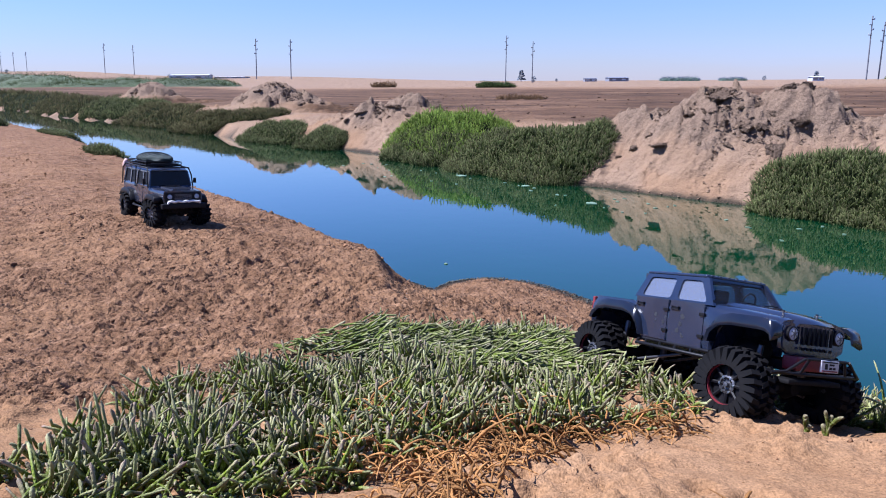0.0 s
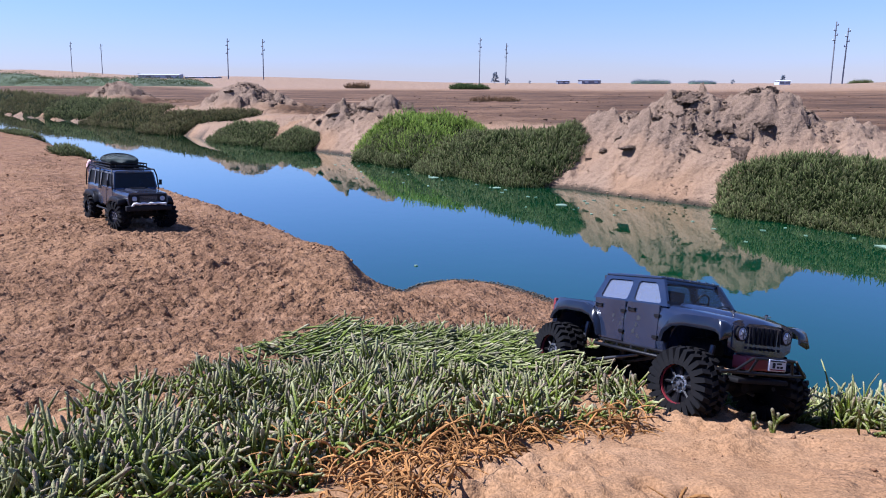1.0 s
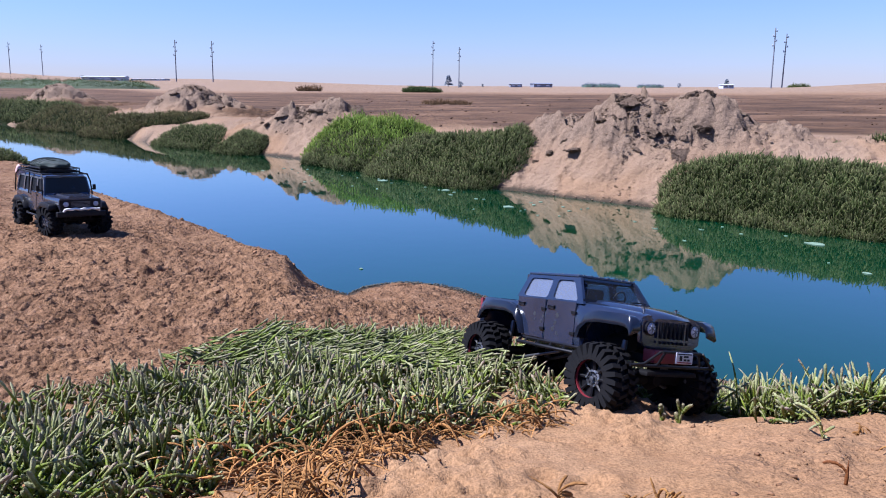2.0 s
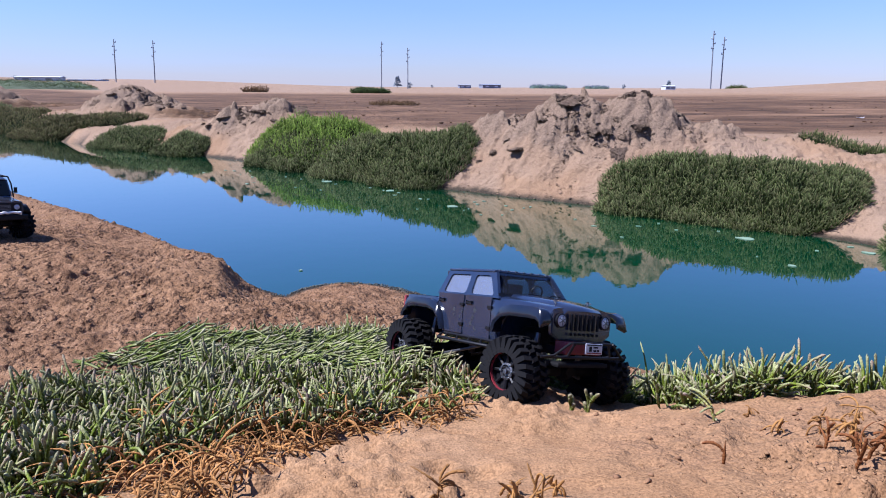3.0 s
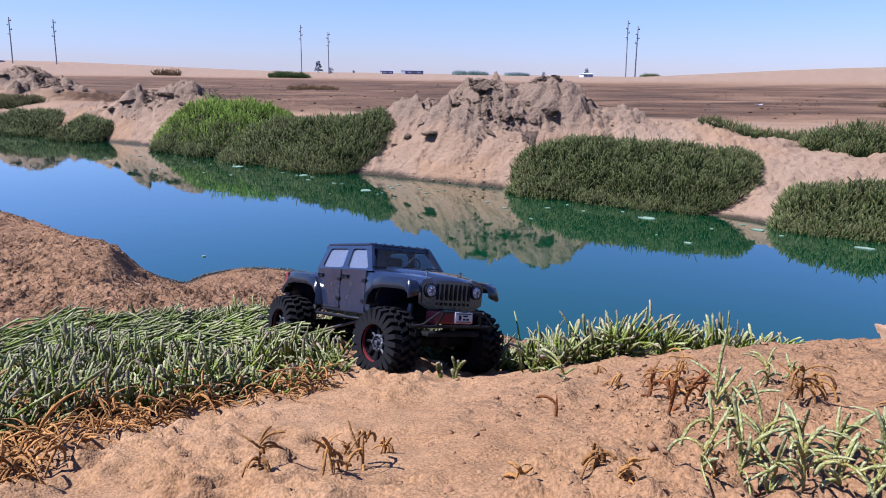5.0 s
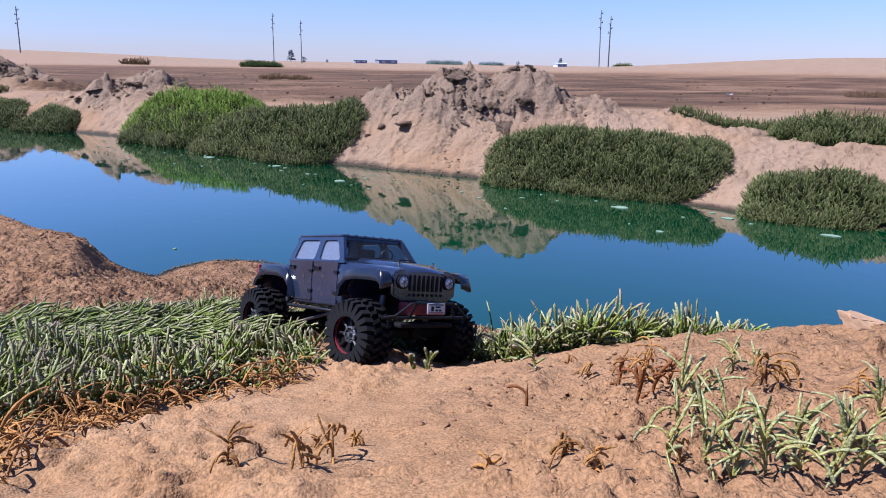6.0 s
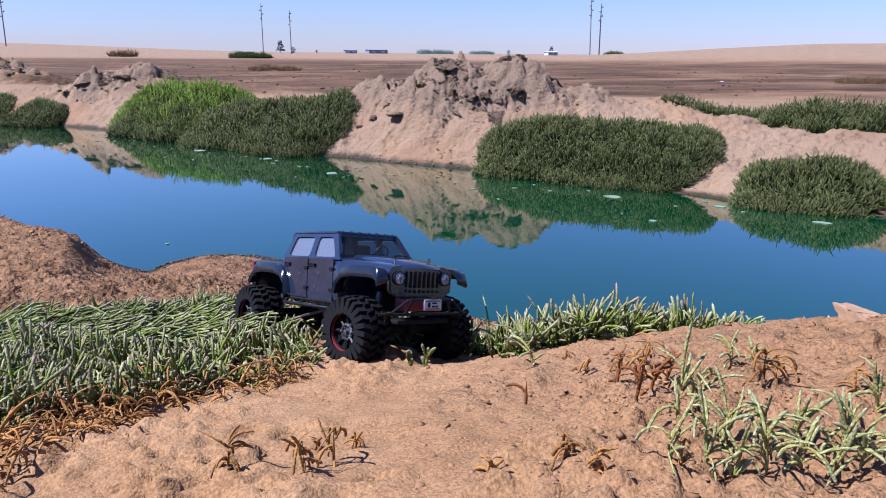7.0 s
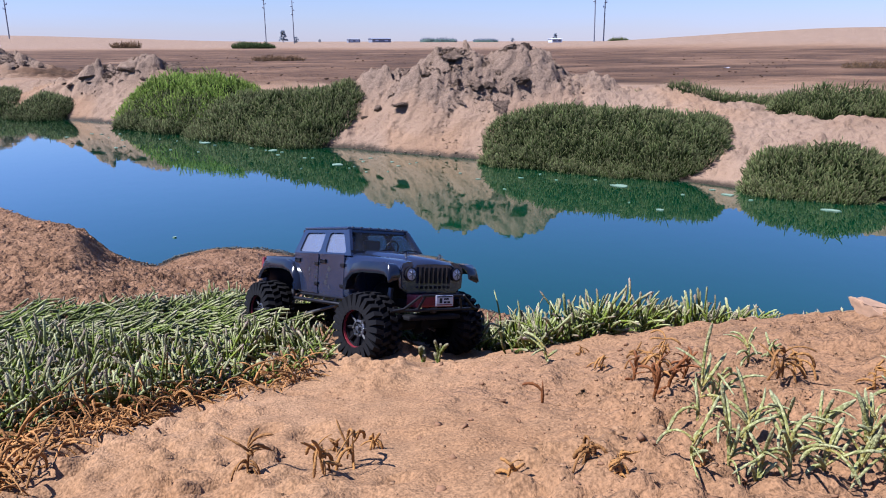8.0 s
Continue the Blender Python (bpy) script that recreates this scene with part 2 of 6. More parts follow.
CLOD = clod_material()
CRUMB_PALE = plain("pale_sand_crumb", (0.215, 0.142, 0.090), 0.95, 0, 0.25, 60, 0.6, spec=0.08)
CRUMB = plain("sand_crumb", (0.170, 0.092, 0.049), 0.95, 0, 0.5, 60, 0.6, spec=0.08)
CRUMB_FORE = plain("fore_sand_crumb", (0.210, 0.122, 0.062), 0.95, 0, 0.25, 60, 0.6, spec=0.08)
ROCK = plain("sandstone_slab", (0.26, 0.155, 0.085), 0.9, 0, 0.2, 40, 0.8)

# ---- mesh helpers ----
def part(name, bm, material, parent=None, label="", smooth=None):
    """Links a bmesh as one mesh object under a thing or a part."""
    me = bpy.data.meshes.new(name)
    bmesh.ops.recalc_face_normals(bm, faces=bm.faces)
    bm.to_mesh(me)
    bm.free()
    me.materials.append(material)
    if smooth is not None:
        me.shade_smooth()
        me.set_sharp_from_angle(angle=radians(smooth))
    ob = new(name, me)
    if parent is not None:
        ob.parent = parent
    if label:
        tagged(ob, label)
    return ob


def mesh_np(name, verts, quads, material, uv=None, smooth=True):
    """A mesh object from arrays of vertices and quads made by a rule; uv: one (u, v) a vertex."""
    me = bpy.data.meshes.new(name)
    n, f, k = len(verts), len(quads), quads.shape[1]
    me.vertices.add(n)
    me.vertices.foreach_set("co", np.ascontiguousarray(verts, dtype=np.float32).ravel())
    me.loops.add(f * k)
    me.loops.foreach_set("vertex_index", np.ascontiguousarray(quads, dtype=np.int32).ravel())
    me.polygons.add(f)
    me.polygons.foreach_set("loop_start", np.arange(0, f * k, k, dtype=np.int32))
    me.polygons.foreach_set("loop_total", np.full(f, k, dtype=np.int32))
    me.update(calc_edges=True)
    if uv is not None:
        layer = me.uv_layers.new(name="UVMap")
        layer.data.foreach_set("uv", np.ascontiguousarray(uv[quads.ravel()], dtype=np.float32).ravel())
    if smooth:
        me.shade_smooth()
    me.materials.append(material)
    me.validate()
    return new(name, me)


def box(bm, x0, x1, y0, y1, z0, z1, bevel=0.0, seg=2):
    r = bmesh.ops.create_cube(bm, size=1.0)
    for v in r["verts"]:
        v.co = Vector(((x0 + x1) / 2 + v.co.x * (x1 - x0), (y0 + y1) / 2 + v.co.y * (y1 - y0), (z0 + z1) / 2 + v.co.z * (z1 - z0)))
    if bevel:
        edges = list({e for v in r["verts"] for e in v.link_edges})
        bmesh.ops.bevel(bm, geom=edges, offset=bevel, segments=seg, affect="EDGES", profile=0.6)
    return bm


def tube(bm, pts, radius, sides=8, cap=True):
    """A round bar along a line of points."""
    pts = [Vector(p) for p in pts]
    rad = radius if isinstance(radius, (list, tuple)) else [radius] * len(pts)
    rings = []
    ref = None
    for i, p in enumerate(pts):
        d = (pts[min(i + 1, len(pts) - 1)] - pts[max(i - 1, 0)]).normalized()
        if ref is None:
            ref = d.orthogonal().normalized()
        ref = (ref - d * ref.dot(d)).normalized()
        side = d.cross(ref)
        rings.append([bm.verts.new(p + (ref * math.cos(a) + side * math.sin(a)) * rad[i])
                      for a in (2 * math.pi * k / sides for k in range(sides))])
    for a, b in zip(rings, rings[1:]):
        for k in range(sides):
            bm.faces.new((a[k], a[(k + 1) % sides], b[(k + 1) % sides], b[k]))
    if cap:
        bm.faces.new(rings[0])
        bm.faces.new(rings[-1])
    return bm


def lathe(bm, profile, axis_y0=0.0, sides=32, closed=True):
    """Turns (radius, y) pairs about the y axis."""
    rings = []
    for r, y in profile:
        rings.append([bm.verts.new((r * math.cos(a), axis_y0 + y, r * math.sin(a))) for a in (2 * math.pi * k / sides for k in range(sides))])
    for a, b in zip(rings, rings[1:]):
        for k in range(sides):
            bm.faces.new((a[k], a[(k + 1) % sides], b[(k + 1) % sides], b[k]))
    if closed:
        a, b = rings[-1], rings[0]
        for k in range(sides):
            bm.faces.new((a[k], a[(k + 1) % sides], b[(k + 1) % sides], b[k]))
    else:
        bm.faces.new(rings[0])
        bm.faces.new(rings[-1])
    return bm


def slab(bm, poly, to3, thick, bevel=0.0):
    """A plate: a flat polygon (a, b), carried into space by to3(a, b, h) and given thickness."""
    lo = [bm.verts.new(to3(a, b, 0)) for a, b in poly]
    hi = [bm.verts.new(to3(a, b, thick)) for a, b in poly]
    f0 = bm.faces.new(lo)
    f1 = bm.faces.new(hi)
    n = len(poly)
    for i in range(n):
        bm.faces.new((lo[i], lo[(i + 1) % n], hi[(i + 1) % n], hi[i]))
    if bevel:
        bmesh.ops.bevel(bm, geom=list({e for f in (f0, f1) for e in f.edges}), offset=bevel, segments=2, affect="EDGES")
    return bm


def smoothstep(a, b, x):
    t = np.clip((x - a) / (b - a), 0, 1)
    return t * t * (3 - 2 * t)


def vnoise(x, y, seed=0):
    """Value noise on a lattice, 0 to 1, for arrays."""
    xi, yi = np.floor(x).astype(np.int64), np.floor(y).astype(np.int64)
    fx, fy = x - xi, y - yi
    fx, fy = fx * fx * (3 - 2 * fx), fy * fy * (3 - 2 * fy)

    def h(a, b):
        k = (a * 374761393 + b * 668265263 + seed * 974634777) & 0xFFFFFFFF
        k = ((k ^ (k >> 13)) * 1274126177) & 0xFFFFFFFF
        return ((k ^ (k >> 16)) & 0xFFFF) / 65535.0
    return (h(xi, yi) * (1 - fx) + h(xi + 1, yi) * fx) * (1 - fy) + (h(xi, yi + 1) * (1 - fx) + h(xi + 1, yi + 1) * fx) * fy


def fbm(x, y, octaves=5, seed=0, gain=0.5):
    s, a, t = 0.0, 1.0, 0.0
    for o in range(octaves):
        s = s + a * vnoise(x * 2 ** o + 17.3 * o, y * 2 ** o - 9.1 * o, seed + o)
        t += a
        a *= gain
    return s / t

# ---- the land: one sheet with the creek's bed, banks, spoil heaps, plain and dune ----
FAR_SHORE = [(-40, 45), (-18.6, 27), (-13.3, 21.3), (-10, 18.6), (-7.1, 15.75), (-4.8, 13.3), (-3.05, 11.7), (-2.2, 11.0), (-1.42, 10.25), (-0.2, 8.65), (0.5, 7.78), (1.03, 7.2),
             (1.39, 6.99), (1.7, 6.66), (2.18, 6.22), (2.56, 5.88), (2.95, 5.35), (3.33, 4.9), (3.62, 4.55), (3.85, 4.2), (4.2, 3.75), (4.5, 3.5), (5.6, 2.7), (9, 0.5), (16, -5)]
NEAR_SHORE = [(-40, 36), (-20, 23), (-14, 18.2), (-10, 14.9), (-7.5, 12.5), (-5.3, 9.8), (-3.95, 8.15), (-3.15, 7.1), (-2.25, 6.05), (-1.45, 5.15), (-0.98, 4.58), (-0.58, 4.05), (-0.38, 3.84), (-0.24, 3.64), (-0.10, 3.50),
              (-0.02, 3.62), (0.10, 3.69), (0.25, 3.71), (0.42, 3.64), (0.58, 3.49), (0.72, 3.30), (0.85, 3.10), (0.95, 2.90), (1.3, 2.45), (1.8, 2.0), (2.6, 1.45), (4.5, 0.2), (10, -6)]
# spoil heaps: x, y, half length, half width, turn, height above the bank
HEAPS = [(2.50, 7.05, 0.72, 0.58, -35, 0.52), (3.14, 6.85, 0.58, 0.52, -35, 0.52), (2.05, 7.60, 0.62, 0.5, -35, 0.30), (3.8, 6.55, 0.55, 0.36, -40, 0.24), (4.45, 6.15, 0.5, 0.32, -40, 0.16),
         (-1.0, 11.4, 0.60, 0.42, -10, 0.38), (-1.72, 11.5, 0.60, 0.42, -15, 0.32), (-2.35, 11.65, 0.42, 0.36, -20, 0.20), (-4.55, 15.8, 0.92, 0.66, -20, 0.56), (-3.75, 15.5, 0.6, 0.45, -20, 0.28), (-10.4, 21.8, 0.95, 0.7, -30, 0.56)]
# low swells of the near land: x, y, radius, height
SWELLS = [(-1.6, 3.3, 0.9, 0.085), (1.25, 0.80, 0.40, 0.058), (0.95, 1.40, 0.28, -0.05), (-0.9, 1.6, 0.5, -0.02), (0.62, 0.45, 0.22, 0.02), (0.70, 1.14, 0.10, -0.028)]


def line_distance(x, y, line):
    d = np.full(np.shape(x), 1e9)
    for (ax, ay), (bx, by) in zip(line, line[1:]):
        ux, uy = bx - ax, by - ay
        t = np.clip(((x - ax) * ux + (y - ay) * uy) / (ux * ux + uy * uy), 0, 1)
        d = np.minimum(d, np.hypot(x - ax - t * ux, y - ay - t * uy))
    return d


def in_water(x, y):
    poly = FAR_SHORE + NEAR_SHORE[::-1]
    odd = np.zeros(np.shape(x), bool)
    for (ax, ay), (bx, by) in zip(poly, poly[1:] + poly[:1]):
        if ay == by:
            continue
        cross = ((ay > y) != (by > y)) & (x < (bx - ax) * (y - ay) / (by - ay) + ax)
        odd ^= cross
    return odd


def heaps(x, y):
    s = np.zeros(np.shape(x))
    for hx, hy, a, b, turn, h in HEAPS:
        c, sn = math.cos(radians(turn)), math.sin(radians(turn))
        u, w = ((x - hx) * c + (y - hy) * sn) / a, (-(x - hx) * sn + (y - hy) * c) / b
        r = np.sqrt(u * u + w * w + 0.05) * (0.9 + 0.25 * fbm(x * 2.2, y * 2.2, 3, 40))
        cone = np.clip(1 - r / 1.75, 0, 1)
        s = np.maximum(s, h * (0.55 * cone + 0.45 * smoothstep(0, 1, cone)) * 1.12) + 0.05 * h * np.exp(-r * r * 2)
    return s


def clumps(x, y, cell, seed):
    """Rounded lumps packed side by side with sharp gaps between them, each of its own height."""
    u, v = x / cell + 0.6 * vnoise(x * 60, y * 60, seed + 6), y / cell + 0.6 * vnoise(x * 60, y * 60, seed + 7)
    ui, vi = np.floor(u), np.floor(v)
    best, val = np.full(np.shape(x), 9.0), np.zeros(np.shape(x))
    for i in (-1, 0, 1):
        for j in (-1, 0, 1):
            a, b = ui + i, vi + j
            r = [vnoise(a * 3.7 + 0.5 * k, b * 5.3 + 11.0 * k, seed + k) for k in range(3)]
            d = (u - a - r[0]) ** 2 + (v - b - r[1]) ** 2
            near_ = d < best
            best, val = np.where(near_, d, best), np.where(near_, r[2], val)
    return val * np.clip(1.1 - 1.6 * best, 0, 1)


def hollows(x, y, cell, seed, share):
    """Depth of small kicked holes with a low rim, one to a lattice cell at most."""
    u, v = x / cell, y / cell
    ui, vi = np.floor(u), np.floor(v)
    deep = np.zeros(np.shape(x))
    for i in (-1, 0, 1):
        for j in (-1, 0, 1):
            a, b = ui + i, vi + j
            r = [vnoise(a * 3.7 + 0.5 * k, b * 5.3 + 11.0 * k, seed + k) for k in range(4)]
            rad = 0.16 + 0.20 * r[2]
            d = np.hypot((u - a - r[0]) * 0.75, v - b - r[1]) / rad + 0.5 * (vnoise(x * 40, y * 40, seed + 9) - 0.5)
            hole = np.where(d < 1, (1 - d * d) * 0.85, 0) - 0.16 * np.exp(-((d - 1.25) / 0.3) ** 2)
            deep = deep + np.where(r[3] < share, hole * cell * 0.22, 0)
    return deep


def land(x, y, rough=True):
    """Height of the ground above the water, and the masks of its surface."""
    x, y = np.asarray(x, float), np.asarray(y, float)
    wob = (fbm(x * 1.7, y * 1.7, 4, 3) - 0.5) * 0.16 + (fbm(x * 9, y * 9, 3, 5) - 0.5) * 0.05
    dn, df = line_distance(x, y, NEAR_SHORE), line_distance(x, y, FAR_SHORE)
    wet_in = in_water(x, y)
    sn, sf = np.where(wet_in, -dn, dn) + wob * np.clip(dn * 3, 0.3, 1), np.where(wet_in, -df, df) + wob * np.clip(df * 3, 0.3, 1)
    near = dn < df
    far_off = np.hypot(x, y)

    base_n = np.interp(y, [-30, -1, 0.5, 0.9, 1.15, 1.5, 2.0, 2.6, 3.3, 6, 12, 40], [0.9, 0.86, 0.705, 0.60, 0.528, 0.445, 0.375, 0.325, 0.30, 0.27, 0.30, 0.45])
    for sx, sy, r, h in SWELLS:
        base_n = base_n + h * np.exp(-((x - sx) ** 2 + (y - sy) ** 2) / (r * r))
    beach = smoothstep(-0.45, -0.08, x) * smoothstep(6, 4, y)
    width = 0.30 + 1.05 * beach
    base_n = base_n * (1 - 0.36 * smoothstep(1.3, 0.25, sn) * smoothstep(2.9, 3.6, y) * (1 - beach))
    base_n = base_n * (1 - 0.35 * beach * smoothstep(2.5, 3.2, y))
    s = np.clip(sn / width, 0, 1)
    zn = base_n * (1 - (1 - s) ** (2.0 - 0.75 * beach))

    base_f = 0.42 + 0.12 * smoothstep(15, 60, far_off) + 0.1 * smoothstep(100, 250, far_off)
    base_f = base_f - 0.10 * np.exp(-((x - 4.3) ** 2 + (y - 4.6) ** 2) / 0.5)
    s = np.clip(sf / (0.75 + 0.3 * fbm(x * 0.8, y * 0.8, 2, 9)), 0, 1)
    prof = 1 - (1 - s) ** 1.45
    heap = heaps(x, y)
    zf = base_f * prof + heap * np.clip(sf / 0.75, 0, 1) ** 0.8
    du, dw = (x - 57.4) * 0.847 + (y - 50.9) * 0.532, -(x - 57.4) * 0.532 + (y - 50.9) * 0.847
    dune = 1.71 * np.exp(-(du / 13.8) ** 2 / 2 - (dw / 16.4) ** 2 / 2)
    bearing = x / np.maximum(y, 1.0)
    zf = zf + y * (0.0085 * smoothstep(0.05, -0.33, bearing) + 0.009 * smoothstep(-0.42, -0.62, bearing)) * smoothstep(95, 140, y)
    zf = zf + dune + 0.25 * (fbm(x / 23, y / 23, 3, 21) - 0.5) * smoothstep(30, 60, far_off)

    z = np.where(near, zn, zf)
    z = np.where(wet_in, -0.55 * (1 - np.exp(-np.minimum(dn, df) / 0.5)) - 0.004, np.maximum(z, 0.004))
    dry = np.clip(np.where(near, sn, sf) / 0.12, 0, 1)
    crumb = np.where(near, smoothstep(1.15, 1.5, y + 0.35 * np.clip(-x, 0, 1) + 0.25 * (fbm(x * 3, y * 3, 3, 31) - 0.5)), 0.0)
    crumb = np.maximum(crumb, np.where(near, 0.4 * smoothstep(0.56, 0.72, x + 0.25 * (fbm(x * 5, y * 5, 3, 32) - 0.5)) * smoothstep(0.98, 0.84, y), 0))
    crumb = crumb * (0.7 + 0.3 * smoothstep(0.35, 0.6, fbm(x * 2.5, y * 2.5, 4, 33)))
    clod = np.where(near, 0.0, smoothstep(0.10, 0.28, heap + 0.25 * (fbm(x * 4, y * 4, 4, 35) - 0.5)) * smoothstep(0.36, 0.60, z + 0.13 * smoothstep(8.6, 9.6, y) + 0.75 * (fbm(x * 3.5, y * 3.5, 4, 37) - 0.5)))
    if rough:
        lump = fbm(x * 7, y * 7, 5, 51, 0.55) - 0.5
        ridged = np.abs(fbm(x * 4.5, y * 4.5, 5, 61, 0.6) - 0.5)
        near_amp = np.where(near, 0.018 + 0.006 * crumb, 0.05)
        z = z + dry * near_amp * lump * np.clip(1.2 - far_off / 60, 0.1, 1)
        z = z + dry * (0.004 + 0.022 * np.where(near, crumb, 0.35)) * (fbm(x * 26, y * 26, 4, 53, 0.6) - 0.5) * (far_off < 12)
        billow = np.abs(fbm(x * 11, y * 11, 4, 55, 0.6) - 0.5) * 2
        z = z + dry * np.where(near, crumb, 0.3) * np.where(near, 0.008, 0.045) * (billow - 0.25) * (far_off < 15)
        gran = np.where(near, crumb, 0) * smoothstep(12, 8, far_off) * dry * (1 - 0.6 * beach * smoothstep(2.4, 3.0, y))
        z = z + gran * 0.016 * (np.abs(fbm(x * 18, y * 30, 3, 57, 0.6) - 0.5) * 2 - 0.2)
        patch = 0.35 + 0.65 * smoothstep(0.40, 0.62, fbm(x * 3.2, y * 3.2, 3, 58))
        z = z + gran * (0.017 * clumps(x, y, 0.021, 401) + 0.012 * patch * clumps(x, y, 0.046, 411) + 0.010 * smoothstep(0.42, 0.60, fbm(x * 2.1, y * 2.1, 3, 59)) * smoothstep(1.6, 2.6, y - 0.5 * x) * clumps(x, y, 0.095, 431))
        z = z - gran * patch * hollows(x, y, 0.17, 73, 0.26) * 1.1 - gran * patch * hollows(x, y, 0.085, 75, 0.36) * 1.15
        z = z - dry * (far_off < 3) * np.where(near, 0.9 * (1 - crumb), 0) * (1 - 0.9 * smoothstep(0.66, 0.78, y) * smoothstep(0.60, 0.75, x)) * hollows(x, y, 0.075, 77, 0.34)
        z = z + dry * smoothstep(0.25, 0.4, y) * smoothstep(3, 2.4, far_off) * np.where(near, 1, 0) * (0.008 * (vnoise(x * 34, y * 34, 79) - 0.5) + (0.003 + 0.020 * smoothstep(0.46, 0.60, fbm(x * 6, y * 6, 3, 425) + 0.10 * smoothstep(0.52, 0.75, x)) * (1 - 0.9 * smoothstep(0.66, 0.78, y) * smoothstep(0.60, 0.75, x))) * clumps(x, y, 0.019, 421) + 0.002 * (vnoise(x * 75, y * 75, 423) - 0.5))
        z = z + dry * clod * (0.07 * (ridged - 0.10) + 0.025 * (np.abs(fbm(x * 8, y * 8, 4, 81) - 0.5) * 2 - 0.25))
        flow = smoothstep(0.45, 0.75, fbm(x * 1.2 + 3, y * 1.2, 4, 91)) * np.where(near, 0, 1) * smoothstep(0.1, 0.5, sf)
        z = z + 0.02 * flow * (far_off < 40)
    side = smoothstep(-0.33, -0.50, x / np.maximum(y, 1.0))
    mud = np.where(near, 0, smoothstep(9.5, 12.5, far_off + 3 * (fbm(x * 0.5, y * 0.5, 3, 101) - 0.5)) * smoothstep(62, 40, far_off - 75 * side + 9 * (fbm(x * 0.12, y * 0.5, 3, 103) - 0.5)))
    mud = mud * (1 - smoothstep(0.08, 0.25, heap)) * smoothstep(1.2, 2.2, sf) * smoothstep(0.2, 0.45, fbm(x * 0.35, y * 1.3, 4, 105) + 0.18)
    pale = np.where(near, 0, np.maximum(smoothstep(42, 62, far_off - 75 * side), np.maximum(0.85 * smoothstep(0.05, 0.2, heap), 0.55 + 0.4 * smoothstep(0.3, 0.6, fbm(x * 1.5, y * 1.5, 3, 107)))))
    mud = mud * (1 - smoothstep(0.12, 0.5, dune))
    pale = np.maximum(pale, smoothstep(0.12, 0.5, dune)) * (1 - mud)
    rim = np.where(near, sn, sf)
    wet = np.where(near, smoothstep(0.13, 0.03, rim + 0.10 * (fbm(x * 6, y * 6, 3, 111) - 0.5)), smoothstep(0.07, 0.02, rim + 0.06 * (fbm(x * 9, y * 9, 3, 111) - 0.5)))
    return z, dict(crumb=crumb, mud=mud, pale=pale, clod=clod, wet=wet)


def ground_z(x, y):
    return float(land(np.array([x]), np.array([y]))[0][0])


def axis_lines(lo, hi, dense_lo, dense_hi, step, grow, mid=None, fine_lo=None, fine_hi=None, gentle=1.024):
    """Lines of the ground's grid: dense in the middle, spreading gently as far as the fine limits and fast past them."""
    mid = list(np.arange(dense_lo, dense_hi, step)) if mid is None else mid
    up, s = [dense_hi], step
    while up[-1] < hi:
        s *= gentle if fine_hi is not None and up[-1] < fine_hi else grow
        up.append(up[-1] + s)
    down, s = [], step
    v = dense_lo
    while v > lo:
        s *= gentle if fine_lo is not None and v > fine_lo else grow
        v -= s
        down.append(v)
    return np.array(down[::-1] + mid + up)


gx = axis_lines(-900, 900, -1.5, 1.25, 0.008, 1.09, list(np.arange(-1.5, 0.2, 0.0080)) + list(np.arange(0.2, 1.25, 0.0068)), fine_lo=-5.0)
gy = axis_lines(-300, 1100, 0.38, 3.1, 0.010, 1.075, list(np.arange(0.38, 1.15, 0.0065)) + list(np.arange(1.15, 3.1, 0.0084)), fine_hi=9.0)
GX, GY = np.meshgrid(gx, gy)
gz, masks = land(GX.ravel(), GY.ravel())


def rim_fade(x, y, x0, x1, y0, y1, a, b):
    e = np.minimum(np.minimum(x - x0, x1 - x), np.minimum(y - y0, y1 - y))
    return smoothstep(a, b, e)


# stretches of the far bank that are built finer, as heaps of their own
HEAP_AREAS = [(0.9, 5.6, 3.3, 8.6, 0.016), (-3.4, 0.4, 9.9, 13.0, 0.026), (-6.8, -2.4, 14.1, 17.4, 0.036), (-12.6, -8.2, 20.2, 23.6, 0.055)]
for x0, x1, y0, y1, step in HEAP_AREAS:
    gz -= 0.09 * rim_fade(GX.ravel(), GY.ravel(), x0, x1, y0, y1, 0.25, 0.5)
nx, ny = len(gx), len(gy)
idx = np.arange(nx * ny).reshape(ny, nx)
quads = np.stack([idx[:-1, :-1], idx[:-1, 1:], idx[1:, 1:], idx[1:, :-1]], -1).reshape(-1, 4)
ground = mesh_np("ground", np.stack([GX.ravel(), GY.ravel(), gz], 1), quads, SAND)
for key, val in masks.items():
    a = ground.data.attributes.new(key, "FLOAT", "POINT")
    a.data.foreach_set("value", np.ascontiguousarray(np.broadcast_to(val, gz.shape), dtype=np.float32))
tagged(ground, "orange sandy ground with creek banks and brown mud plain", "ground", kind="structure")


def blocks(x, y, size, seed):
    """Broken slabs: every cell of a jittered lattice is a tilted facet of its own height."""
    u, v = x / size, y / size
    ui, vi = np.floor(u), np.floor(v)
    best, val = np.full(np.shape(x), 9.0), np.zeros(np.shape(x))
    for i in (-1, 0, 1):
        for j in (-1, 0, 1):
            a, b = ui + i, vi + j
            r = [vnoise(a * 3.7 + 0.5 * k, b * 5.3 + 11.0 * k, seed + k) for k in range(5)]
            dx, dy = u - a - r[0], v - b - r[1]
            d = np.hypot(dx, dy)
            h = r[2] + 1.0 * (r[3] - 0.5) * dx + 1.0 * (r[4] - 0.5) * dy - 0.08 * d
            near_ = d < best
            best, val = np.where(near_, d, best), np.where(near_, h, val)
    return val


